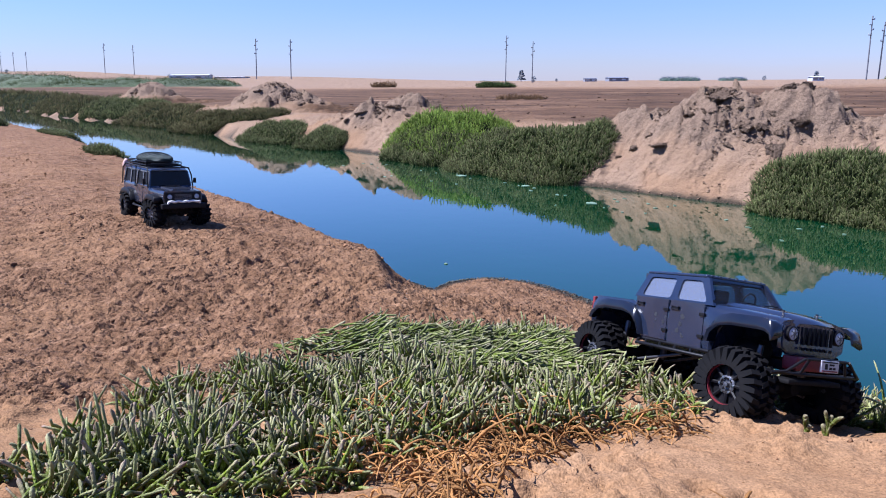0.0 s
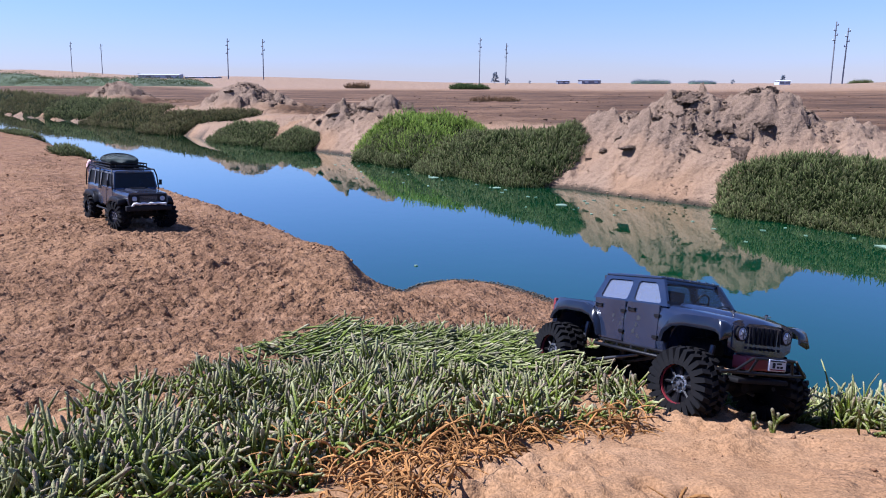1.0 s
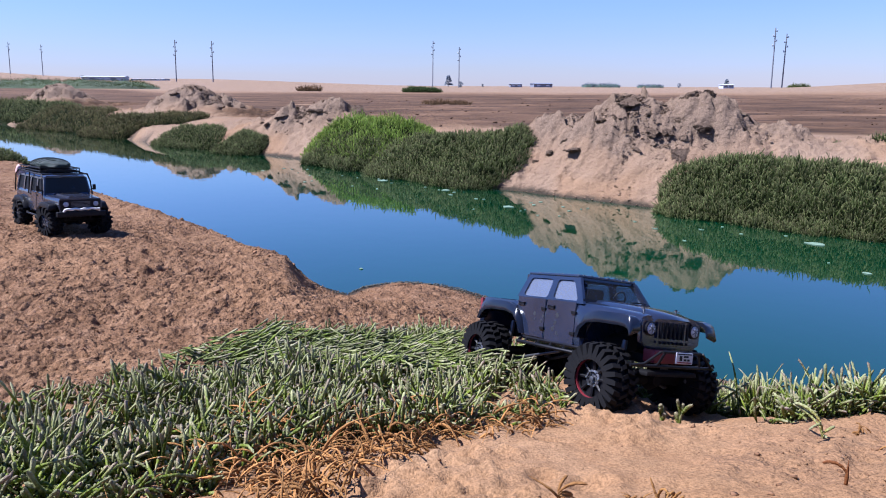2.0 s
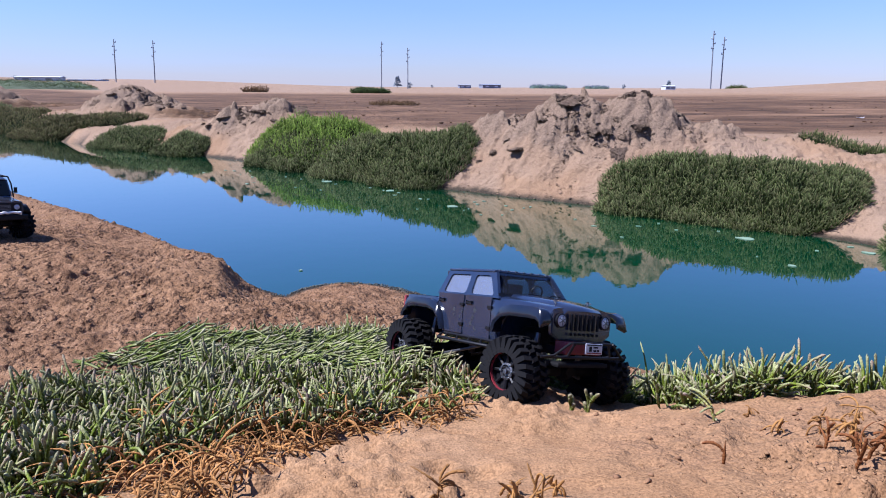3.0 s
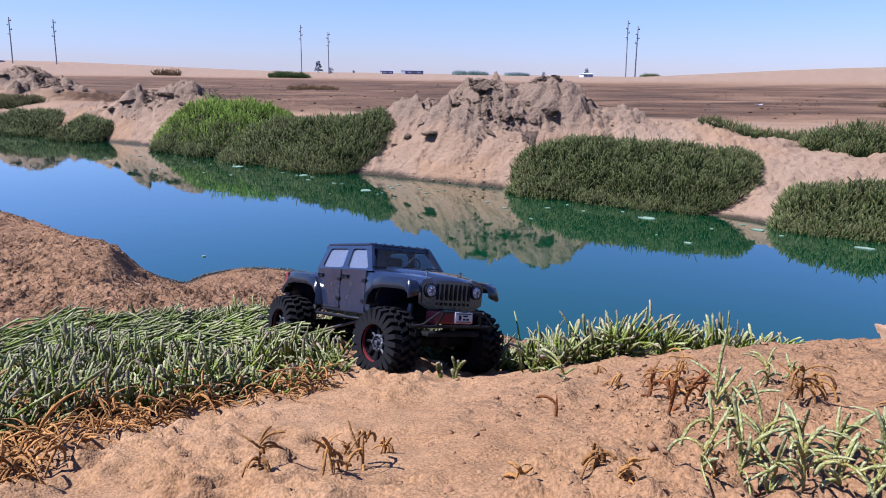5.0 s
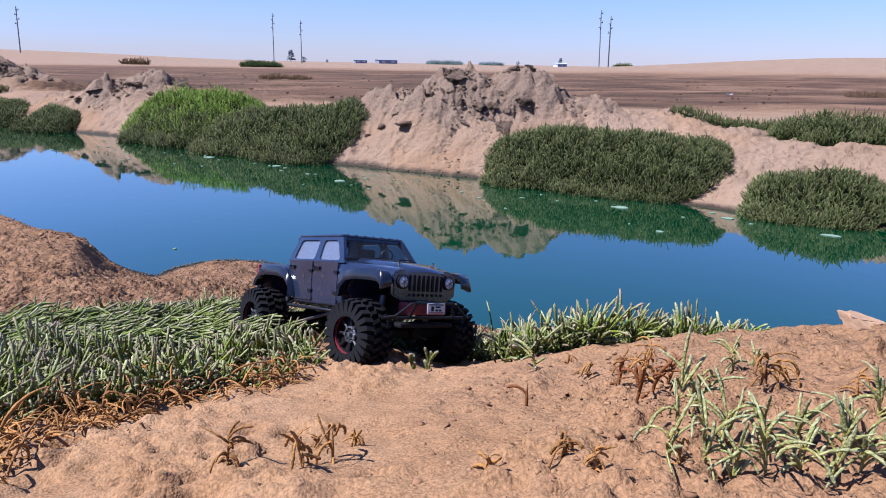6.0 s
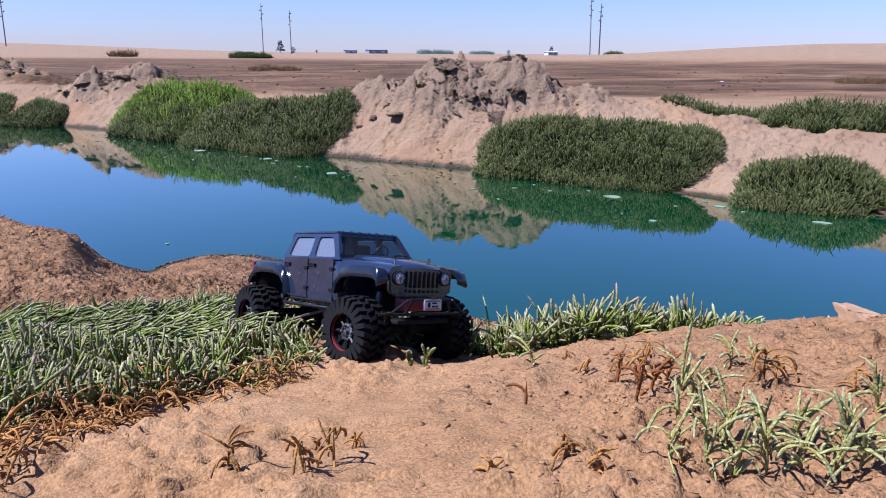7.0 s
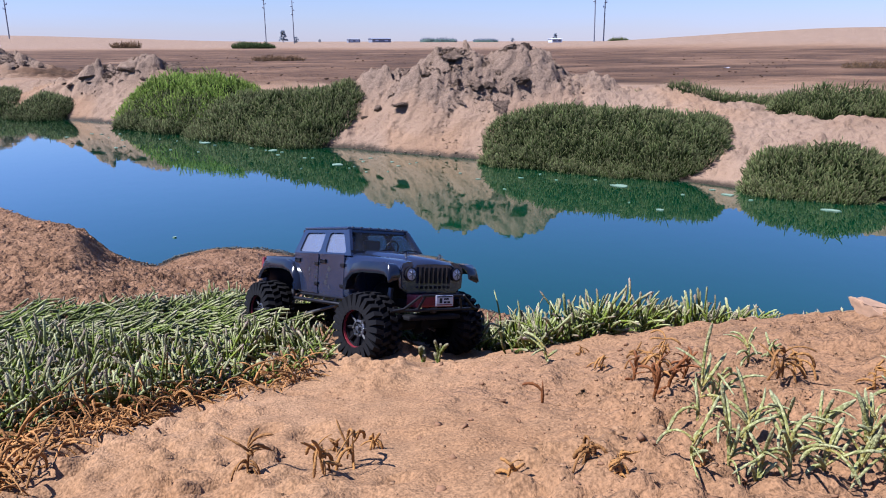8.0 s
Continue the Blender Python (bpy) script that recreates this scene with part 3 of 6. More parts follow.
def spoil_heap(x0, x1, y0, y1, step):
    hx, hy = np.arange(x0, x1, step), np.arange(y0, y1, step)
    X, Y = [q.ravel() for q in np.meshgrid(hx, hy)]
    z, mk = land(X, Y)
    k = max(1.0, step / 0.022)
    wx_ = X + 0.05 * (fbm(X * 7, Y * 7, 3, 301) - 0.5)
    wy_ = Y + 0.05 * (fbm(X * 7, Y * 7, 3, 303) - 0.5)
    big, small = blocks(wx_, wy_, 0.24 * k ** 0.6, 311), blocks(wx_, wy_, 0.085 * k ** 0.6, 331)
    tiny = blocks(wx_ + 0.012 * fbm(X * 40, Y * 40, 2, 305), wy_, 0.045 * k ** 0.6, 351)
    cm = mk["clod"]
    dry_ = smoothstep(0.0, 0.12, z)
    z = z + dry_ * (cm * (0.17 * (big - 0.40) + 0.055 * (small - 0.40) + 0.025 * (tiny - 0.40)) * k ** 0.35
                    + (1 - cm) * (0.050 * smoothstep(0.42, 0.7, fbm(X * 5, Y * 5, 3, 341)) * small + 0.022 * smoothstep(0.40, 0.62, fbm(X * 7, Y * 7, 3, 342)) * tiny + 0.045 * (fbm(X * 14 / k, Y * 14 / k, 4, 343, 0.65) - 0.5)) * k ** 0.4)
    z = z + dry_ * (0.14 + 0.86 * cm) * (0.034 * clumps(X / k, Y / k, 0.11, 361) + 0.026 * clumps(X / k, Y / k, 0.058, 371) - 0.025) * k ** 0.5
    z = z - dry_ * 0.5 * hollows(X / k, Y / k, 0.16, 347, 0.4) * (0.4 + 0.6 * cm)
    z = z - 0.12 * (1 - rim_fade(X, Y, x0, x1, y0, y1, 0.02, 0.35))
    idx = np.arange(len(X)).reshape(len(hy), len(hx))
    quads = np.stack([idx[:-1, :-1], idx[:-1, 1:], idx[1:, 1:], idx[1:, :-1]], -1).reshape(-1, 4)
    ob = mesh_np("earth_mound", np.stack([X, Y, z], 1), quads, SAND)
    for key, val in mk.items():
        a = ob.data.attributes.new(key, "FLOAT", "POINT")
        a.data.foreach_set("value", np.ascontiguousarray(np.broadcast_to(val, z.shape), dtype=np.float32))
    return tagged(ob, "heap of dug sand and broken grey-brown clods on creek bank", "earth mound", group="spoil heaps")


for area in HEAP_AREAS:
    spoil_heap(*area)

wx, wy = axis_lines(-60, 30, -2, 4, 0.5, 1.3), axis_lines(-8, 60, 2, 8, 0.5, 1.3)
WX, WY = np.meshgrid(wx, wy)
idx = np.arange(len(wx) * len(wy)).reshape(len(wy), len(wx))
quads = np.stack([idx[:-1, :-1], idx[:-1, 1:], idx[1:, 1:], idx[1:, :-1]], -1).reshape(-1, 4)
water = mesh_np("water", np.stack([WX.ravel(), WY.ravel(), np.zeros(WX.size)], 1), quads, WATER)
tagged(water, "still green creek water mirroring the sky and banks", "water", kind="structure")

# ---- plants ----
def leaves(name, base, lean, length, radius, droop, segs, sides, material, rng, blunt=True, knobs=0.0, bend=0.35):
    """Many fleshy leaves in one mesh. base (n, 3); lean (n, 3) start directions; length, radius, droop (n,)."""
    n = len(base)
    lean = lean / np.linalg.norm(lean, axis=1, keepdims=True)
    ref = np.where(np.abs(lean[:, 2:3]) > 0.9, np.array([[1.0, 0, 0]]), np.array([[0, 0, 1.0]]))
    side = np.cross(lean, ref)
    side /= np.linalg.norm(side, axis=1, keepdims=True)
    t = np.append(np.linspace(0, 0.94, segs), 1.0) if blunt else np.linspace(0, 1, segs + 1)
    prof = np.interp(t, [0, 0.3, 0.7, 0.94, 1.0], [0.55, 0.85, 1.0, 0.85, 0.12]) if blunt else np.interp(t, [0, 0.4, 1], [0.8, 1.0, 0.1])
    prof = prof * (1 + knobs * np.where(np.arange(segs + 1) % 2, 1, -1))
    curl = rng.normal(0, bend, n)
    pos, d, steps = base.copy(), lean.copy(), np.append(np.diff(t), 0)
    V = np.empty((n, segs + 1, sides, 3))
    for k in range(segs + 1):
        s2 = np.cross(d, side)
        for j in range(sides):
            a = 2 * math.pi * j / sides
            V[:, k, j] = pos + (side * math.cos(a) + s2 * math.sin(a)) * (radius[:, None] * prof[k])
        d = d + np.stack([np.zeros(n), np.zeros(n), -droop / segs], 1) + side * (curl / segs)[:, None] * 0.5
        d /= np.linalg.norm(d, axis=1, keepdims=True)
        pos = pos + d * length[:, None] * steps[k]
    idx = np.arange(n * (segs + 1) * sides).reshape(n, segs + 1, sides)
    nxt = np.roll(idx, -1, axis=2)
    quads = np.stack([idx[:, :-1], nxt[:, :-1], nxt[:, 1:], idx[:, 1:]], -1).reshape(-1, 4)
    uv = np.empty((n, segs + 1, sides, 2))
    uv[..., 0] = 0.5
    uv[..., 1] = t[None, :, None]
    return mesh_np(name, V.reshape(-1, 3), quads, material, uv.reshape(-1, 2))


def inside(x, y, poly):
    odd = np.zeros(np.shape(x), bool)
    for (ax, ay), (bx, by) in zip(poly, poly[1:] + poly[:1]):
        if ay != by:
            odd ^= ((ay > y) != (by > y)) & (x < (bx - ax) * (y - ay) / (by - ay) + ax)
    return odd


def shrub(spine, r, h, count, size, material, label, seed, lean_bias=(0, 0, 0), hold=1.0, core_mat=None):
    """A low fleshy-leaved bush along a line: an inner mass, by default coloured as shade, and a coat of leaves over it.
    """
    rng = np.random.default_rng(seed)
    xs, ys = [p[0] for p in spine], [p[1] for p in spine]
    lo, hi = (min(xs) - r * 1.2, min(ys) - r * 1.2), (max(xs) + r * 1.2, max(ys) + r * 1.2)

    def dome(x, y):
        d = line_distance(x, y, spine) if len(spine) > 1 else np.hypot(x - xs[0], y - ys[0])
        rr = r * (0.72 + 0.5 * fbm(x * 1.6 / r + seed, y * 1.6 / r, 3, seed))
        q = np.clip(1 - (d / rr) ** 2, 0, 1)
        return h * q ** 0.6 * (0.42 + 0.55 * fbm(x * 2.6 / r, y * 2.6 / r + seed, 3, seed + 1) + 0.55 * clumps(x, y, 0.34 * r, seed + 5) + 0.5 * (fbm(x * 10 / r, y * 10 / r, 2, seed + 9) - 0.5)), q
    n = 18 + int(9 * (hi[0] - lo[0]) / r)
    X, Y = np.meshgrid(np.linspace(lo[0], hi[0], n), np.linspace(lo[1], hi[1], n))
    D, Q = dome(X.ravel(), Y.ravel())
    Z = np.maximum(land(X.ravel(), Y.ravel(), False)[0], -0.04) * hold
    idx = np.arange(n * n).reshape(n, n)
    quads = np.stack([idx[:-1, :-1], idx[:-1, 1:], idx[1:, 1:], idx[1:, :-1]], -1).reshape(-1, 4)
    keep = (Q[quads] > 0.02).any(1)
    core = mesh_np("shrub", np.stack([X.ravel(), Y.ravel(), Z + D * 0.80 - 0.05], 1), quads[keep], core_mat or SHADE_CORE)
    tagged(core, label, "shrub", group="bank shrubs")
    px, py = rng.uniform(lo[0], hi[0], count * 3), rng.uniform(lo[1], hi[1], count * 3)
    dd, qq = dome(px, py)
    steep = 1 / np.sqrt(np.clip(qq, 0.08, 1))
    ok = (qq > 0.03) & (rng.random(len(px)) < steep / 2.2)
    px, py, dd, qq = px[ok][:count], py[ok][:count], dd[ok][:count], qq[ok][:count]
    e = r * 0.04
    slope = np.stack([(dome(px - e, py)[0] - dome(px + e, py)[0]) / (2 * e), (dome(px, py - e)[0] - dome(px, py + e)[0]) / (2 * e), np.full(len(px), 0.95)], 1)
    slope[:, :2] = np.clip(slope[:, :2], -1.6, 1.6)
    pz = np.maximum(land(px, py, False)[0], -0.03) * hold + dd * rng.uniform(0.68, 1.0, len(px)) - 0.02
    lean = slope * 0.42 + rng.normal(0, 0.42, (len(px), 3)) + np.array([0.1, 0, 0.75]) + np.array(lean_bias)
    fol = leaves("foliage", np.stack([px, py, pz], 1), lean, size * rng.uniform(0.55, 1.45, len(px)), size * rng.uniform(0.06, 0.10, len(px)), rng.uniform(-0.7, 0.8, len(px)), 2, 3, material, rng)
    fol.parent = core
    return core


GREEN = "dense olive-green fleshy-leaved shrub overhanging the creek bank"
bank_bushes = [
    ([(-0.72, 10.05), (-0.02, 9.25)], 0.58, 0.27, 7000, 0.070, LEAF_BUSH_BRIGHT, "bright green fleshy shrub topping the creek bank", 1),
    ([(-0.85, 9.70), (-0.35, 9.05)], 0.42, 0.22, 6000, 0.068, LEAF_BUSH, GREEN, 2),
    ([(0.18, 8.55), (0.62, 8.08), (1.06, 7.55)], 0.50, 0.22, 13000, 0.068, LEAF_BUSH, GREEN, 22),
    ([(2.86, 5.73), (3.34, 5.33), (3.80, 4.98)], 0.47, 0.22, 15000, 0.058, LEAF_BUSH, GREEN, 3),
    ([(4.12, 4.02), (4.42, 3.82)], 0.32, 0.19, 5500, 0.056, LEAF_BUSH, GREEN, 4),
    ([(4.75, 6.1), (5.5, 5.75), (6.6, 5.3)], 0.26, 0.11, 4500, 0.056, LEAF_BUSH, "low green creeping shrub strip on sandy bank", 5),
    ([(5.5, 5.15), (6.4, 4.6)], 0.45, 0.22, 6500, 0.058, LEAF_BUSH, GREEN, 6),
    ([(4.55, 6.85), (4.95, 6.7)], 0.20, 0.09, 1300, 0.05, LEAF_BUSH, "small green creeping shrub on spoil heap", 7),
    ([(-2.62, 11.28), (-2.32, 11.0)], 0.34, 0.22, 4200, 0.066, LEAF_BUSH, GREEN, 8),
]
outer_bushes = [
    ([(-4.05, 12.75), (-3.25, 12.05)], 0.38, 0.17, 5200, 0.068, LEAF_BUSH, GREEN, 9),
    ([(-6.3, 15.1), (-5.5, 14.4)], 0.48, 0.23, 4600, 0.08, LEAF_BUSH_DULL, "dull olive-brown fleshy shrub along the creek bank", 10),
    ([(-5.0, 14.4), (-3.9, 13.7)], 0.28, 0.13, 2400, 0.07, LEAF_BUSH_DULL, "low dull scrub strip at foot of spoil heap", 19),
    ([(-9.0, 18.0), (-7.1, 16.3)], 0.60, 0.15, 4600, 0.09, LEAF_BUSH_DULL, "dull olive-brown fleshy shrub along the creek bank", 11),
    ([(-11.4, 20.6), (-9.0, 18.7)], 0.62, 0.18, 5600, 0.09, LEAF_BUSH, "low dull green shrub at foot of spoil heap", 20),
    ([(-15.6, 24.5), (-11.9, 21.2)], 0.75, 0.17, 5000, 0.11, LEAF_BUSH_DULL, "dull olive-brown fleshy shrub along the creek bank", 12),
    ([(-25, 34.5), (-15.8, 25.6)], 1.1, 0.20, 6000, 0.14, LEAF_BUSH_DULL, "dull olive-brown fleshy shrub along the creek bank", 13),
    ([(-7.5, 11.9), (-6.8, 11.35)], 0.20, 0.06, 1500, 0.06, LEAF_BUSH, "low green tuft on near sandy bank", 14),
    ([(-9.9, 13.2), (-9.5, 12.9)], 0.4, 0.18, 2000, 0.08, LEAF_BUSH, "low green tuft on near sandy bank", 15),
    ([(-4.85, 8.85), (-4.5, 8.4)], 0.20, 0.09, 1300, 0.06, LEAF_BUSH, "low green tuft hanging over near bank", 16),
]
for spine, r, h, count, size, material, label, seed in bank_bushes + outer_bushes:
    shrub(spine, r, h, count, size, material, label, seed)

# carpet of fleshy finger leaves in the foreground
CARPET = [(-0.46, 0.60), (-0.20, 0.62), (-0.05, 0.70), (0.02, 0.86), (0.09, 0.96), (0.19, 0.96), (0.26, 0.99), (0.35, 1.03), (0.41, 1.05), (0.455, 1.12), (0.47, 1.28), (0.66, 1.32), (0.66, 1.14), (0.74, 1.03),
          (0.85, 0.99), (1.0, 0.95), (1.13, 0.95), (1.32, 0.98), (1.56, 1.08), (1.62, 1.22), (1.24, 1.46), (0.96, 1.66), (0.76, 1.80), (0.55, 1.88), (0.35, 1.93), (0.14, 1.90), (0.0, 1.82), (-0.16, 1.80), (-0.30, 1.62),
          (-0.38, 1.40), (-0.42, 1.15), (-0.46, 0.95), (-0.48, 0.75)]


def carpet():
    rng = np.random.default_rng(5)
    n = 4600
    cx, cy = rng.uniform(-0.55, 1.70, n * 11), rng.uniform(0.35, 2.0, n * 11)
    wx_, wy_ = cx + 0.10 * (fbm(cx * 9, cy * 9, 2, 201) - 0.5), cy + 0.10 * (fbm(cx * 9, cy * 9, 2, 203) - 0.5)
    ok = inside(wx_, wy_, CARPET) & (fbm(cx * 6, cy * 6, 3, 205) > 0.30) & (vnoise(cx * 26, cy * 26, 206) > 0.36) & ((cx > 0.66) | (rng.random(len(cx)) < 0.50))
    cx, cy = cx[ok][:n], cy[ok][:n]
    n = len(cx)
    # the lane that wheels have pressed down
    lane = line_distance(cx, cy, [(-0.20, 1.58), (0.02, 1.60), (0.20, 1.54), (0.42, 1.52)])
    pressed = lane < 0.17 + 0.06 * (fbm(cx * 7, cy * 7, 2, 207) - 0.5)
    ux, uy = cx - 0.555, cy - 1.350             # the spot under the parked truck, along its length and across it
    under = (np.abs(0.45 * ux - 0.893 * uy) < 0.27) & (np.abs(0.893 * ux + 0.45 * uy - 0.02) < 0.14)
    under |= (np.abs(0.45 * ux - 0.893 * uy - 0.30) < 0.09) & (np.abs(0.893 * ux + 0.45 * uy - 0.06) < 0.12)
    made = []
    for flat, mat_, nm, lab in ((False, LEAF_NEAR, "succulent_carpet", "upright grey-green fleshy finger-leaved plants with purplish tips"),
                                (True, LEAF_FLAT, "pressed_succulents", "bright green finger-leaved plants pressed flat on sand")):
        pick = (pressed == flat) & ~under
        bx, by = cx[pick], cy[pick]
        k = 6
        m = len(bx) * k
        ax = np.repeat(bx, k) + rng.normal(0, 0.010, m)
        ay = np.repeat(by, k) + rng.normal(0, 0.010, m)
        az = land(ax, ay)[0] - 0.004
        tall = np.repeat((0.45 + 1.0 * fbm(bx * 5, by * 5, 3, 211)) * rng.choice([0.7, 0.9, 1.1, 1.4], len(bx)) * np.where(bx > 0.66, 1.1, 1.0), k)
        if flat:
            ang = -0.2 + 2.4 * (fbm(ax * 6, ay * 6, 2, 221) - 0.5) + rng.normal(0, 0.50, m)
            lean = np.stack([np.cos(ang), np.sin(ang), rng.uniform(-0.05, 0.55, m)], 1)
            az = az + rng.uniform(0.0, 0.040, m)
            leaf = leaves(nm, np.stack([ax, ay, az], 1), lean, rng.uniform(0.030, 0.075, m), rng.uniform(0.0020, 0.0032, m), rng.uniform(-0.2, 1.0, m), 4, 4, mat_, rng, True, 0.10, 1.0)
        else:
            # upright clumps of thick blunt fingers that curve up round a taller stalk
            stand = smoothstep(0.02, 0.22, ax)            # sprawling at one end of the carpet, upright at the other
            flop = np.repeat(smoothstep(0.42, 0.62, fbm(bx * 7, by * 7, 2, 223)), k)
            ang = rng.uniform(0, 2 * math.pi, m)
            out = (rng.uniform(0.15, 1.2, m) + flop * rng.uniform(0.1, 1.4, m)) * (1 - 0.45 * stand)
            lean = np.stack([np.cos(ang) * out + 0.14, np.sin(ang) * out, np.ones(m)], 1)
            az = az + rng.uniform(0.0, 0.026, m) * tall
            droop = np.clip(rng.normal(0.1, 1.2, m), -1.6, 3.0) * (1 - 0.3 * stand)
            leaf = leaves(nm, np.stack([ax, ay, az], 1), lean, tall * rng.uniform(0.018, 0.046, m), rng.uniform(0.0016, 0.0029, m), droop, 4, 5, mat_, rng, True, 0.12, 2.2)
            q = len(bx)
            ang, out = rng.uniform(0, 2 * math.pi, q), rng.uniform(0.0, 0.6, q) + flop[::k] * rng.uniform(0, 0.8, q)
            lean = np.stack([np.cos(ang) * out + 0.16, np.sin(ang) * out, np.ones(q)], 1)
            stalk = leaves("succulent_stalks", np.stack([bx, by, land(bx, by)[0] - 0.004], 1), lean, tall[::k] * rng.uniform(0.030, 0.062, q), rng.uniform(0.0019, 0.0029, q),
                           np.clip(rng.normal(0.2, 1.2, q), -1.5, 3.0), 6, 5, mat_, rng, True, 0.12, 2.0)
            tagged(stalk, "upright green succulent stalks with pale tips", "succulent plants", kind="stuff")
        made.append(tagged(leaf, lab, "succulent plants", kind="stuff"))
    return made


carpet()

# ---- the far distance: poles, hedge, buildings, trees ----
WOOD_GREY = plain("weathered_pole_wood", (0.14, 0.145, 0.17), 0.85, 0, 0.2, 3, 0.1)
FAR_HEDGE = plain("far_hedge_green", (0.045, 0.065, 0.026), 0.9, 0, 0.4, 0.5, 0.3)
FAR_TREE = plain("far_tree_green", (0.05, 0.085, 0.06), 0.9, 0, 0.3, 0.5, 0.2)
# White walls and grey roofs are paled bluish, distance haze painted in.
WALL_HAZED = plain("far_hazed_white_wall", (0.42, 0.46, 0.54), 0.8, 0, 0.1, 0.3, 0.0)
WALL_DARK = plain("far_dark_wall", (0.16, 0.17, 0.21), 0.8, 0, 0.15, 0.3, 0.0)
ROOF_HAZED = plain("far_hazed_grey_roof", (0.36, 0.39, 0.46), 0.9, 0, 0.1, 0.3, 0.0, spec=0.1)


def utility_pole(x, y, height, arms, lean, label):
    base = ground_z(x, y)
    top = tagged(new("utility_pole"), label, "utility pole", group="power line poles")
    top.matrix_world = Matrix.Translation((x, y, base - 0.3)) @ Euler((0, radians(lean), 0)).to_matrix().to_4x4()
    part("pole", tube(bmesh.new(), [(0, 0, 0), (0, 0, height * 0.5), (0, 0, height + 0.3)], [0.11, 0.095, 0.08], 10), WOOD_GREY, top)
    for i in range(arms):
        z = height - 0.25 - 0.75 * i
        arm = part("crossarm", box(bmesh.new(), -0.36 if i % 2 else -0.10, 0.10 if i % 2 else 0.36, -0.07, 0.07, z - 0.06, z + 0.06, 0.01), WOOD_GREY, top)
        e = -0.32 if i % 2 else 0.32
        part("insulator", tube(bmesh.new(), [(e, 0, z + 0.05), (e, 0, z + 0.12), (e, 0, z + 0.28)], [0.05, 0.08, 0.04], 8), WALL_HAZED, arm)


POLE = "tall grey wooden power pole with staggered crossarms on sand"
for x, y, hgt, arms, lean in [(-43.6, 135, 7.6, 4, 2.5), (-36.7, 135, 7.5, 4, 2.0), (6.0, 150, 9.8, 4, 0.5), (11.7, 150, 8.6, 4, 0), (59.8, 110, 9.8, 4, -2.0), (61.6, 110, 8.9, 4, -1.2),
                              (-110.0, 200, 8.6, 3, 3.5), (-101.2, 200, 8.6, 3, 3.0), (-173.9, 260, 7.6, 3, 3.5), (-179.0, 260, 7.6, 3, 3.5), (-184.2, 260, 8.0, 3, 3.5)]:
    utility_pole(x, y, hgt, arms, lean, POLE)

shrub([(-69, 96), (-60, 92)], 7.0, 1.9, 9000, 0.20, LEAF_HEDGE, "long far hedge of dense green scrub", 30, core_mat=FAR_HEDGE)
shrub([(-60, 93), (-50, 91), (-38, 94)], 5.0, 1.15, 12000, 0.20, LEAF_HEDGE, "long far hedge of dense green scrub", 31, core_mat=FAR_HEDGE)
shrub([(0.9, 52), (1.9, 52)], 1.0, 0.36, 1500, 0.18, LEAF_HEDGE, "low dark green scrub mound on pale sand", 32)
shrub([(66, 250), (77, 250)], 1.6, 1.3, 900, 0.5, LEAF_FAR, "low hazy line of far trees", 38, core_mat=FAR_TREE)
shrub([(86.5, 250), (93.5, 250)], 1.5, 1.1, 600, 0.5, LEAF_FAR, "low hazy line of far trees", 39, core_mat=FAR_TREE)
shrub([(61.4, 106), (63.0, 106)], 1.1, 0.9, 900, 0.35, LEAF_BUSH, "dark scrub at the foot of power poles", 33)
shrub([(1.2, 24), (2.0, 23.9)], 0.45, 0.10, 700, 0.10, SCRUB_BROWN, "low rusty dried scrub on brown mud", 34, core_mat=SCRUB_CORE)
shrub([(14.4, 13.1), (15.4, 12.6)], 0.40, 0.14, 900, 0.07, SCRUB_BROWN, "low rusty dried scrub on brown mud", 35, core_mat=SCRUB_CORE)
shrub([(-8.5, 60), (-7.6, 60)], 0.6, 0.30, 260, 0.30, SCRUB_BROWN, "sparse dull scrub tuft on sand ridge", 36, core_mat=SCRUB_CORE)
shrub([(-7.2, 24.0), (-6.0, 23.2)], 0.5, 0.16, 900, 0.12, LEAF_BUSH_DULL, "low dull scrub patch on brown mud", 37)


def far_building(x, y, w, d, h, wall, roof, turn, label):
    base = ground_z(x, y)
    b = tagged(new("far_building"), label, "building", group="far buildings")
    b.matrix_world = pose(x, y, base - 0.1, 0, 0, turn)
    part("wall", box(bmesh.new(), -w / 2, w / 2, -d / 2, d / 2, 0, h, 0.03, 1), wall, b)
    bm = bmesh.new()
    slab(bm, [(-d / 2 - 0.3, 0), (d / 2 + 0.3, 0), (0, h * 0.22)], lambda a, c, t: Vector((-w / 2 - 0.2 + t, a, h + 0.003 + c)), w + 0.4)
    part("roof", bm, roof, b)
    for i in range(max(2, int(w / 4))):
        cx = -w / 2 + (i + 0.5) * w / max(2, int(w / 4))
        part("window", box(bmesh.new(), cx - 0.6, cx + 0.6, -d / 2 - 0.03, -d / 2 + 0.02, h * 0.35, h * 0.75), WALL_DARK if wall is WALL_HAZED else WALL_HAZED, b)


far_building(-67.2, 160, 8.5, 6, 0.9, WALL_HAZED, ROOF_HAZED, 10, "long low white shed with grey roof far off")
far_building(-61, 170, 7, 6, 0.4, WALL_HAZED, ROOF_HAZED, 0, "low pale shed far off on the plain")
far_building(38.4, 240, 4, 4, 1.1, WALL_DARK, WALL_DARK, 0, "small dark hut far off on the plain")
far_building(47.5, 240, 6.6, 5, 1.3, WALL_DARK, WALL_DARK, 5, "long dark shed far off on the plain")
far_building(94.9, 200, 3.2, 3, 1.1, WALL_HAZED, ROOF_HAZED, 0, "small white hut far off on the plain")


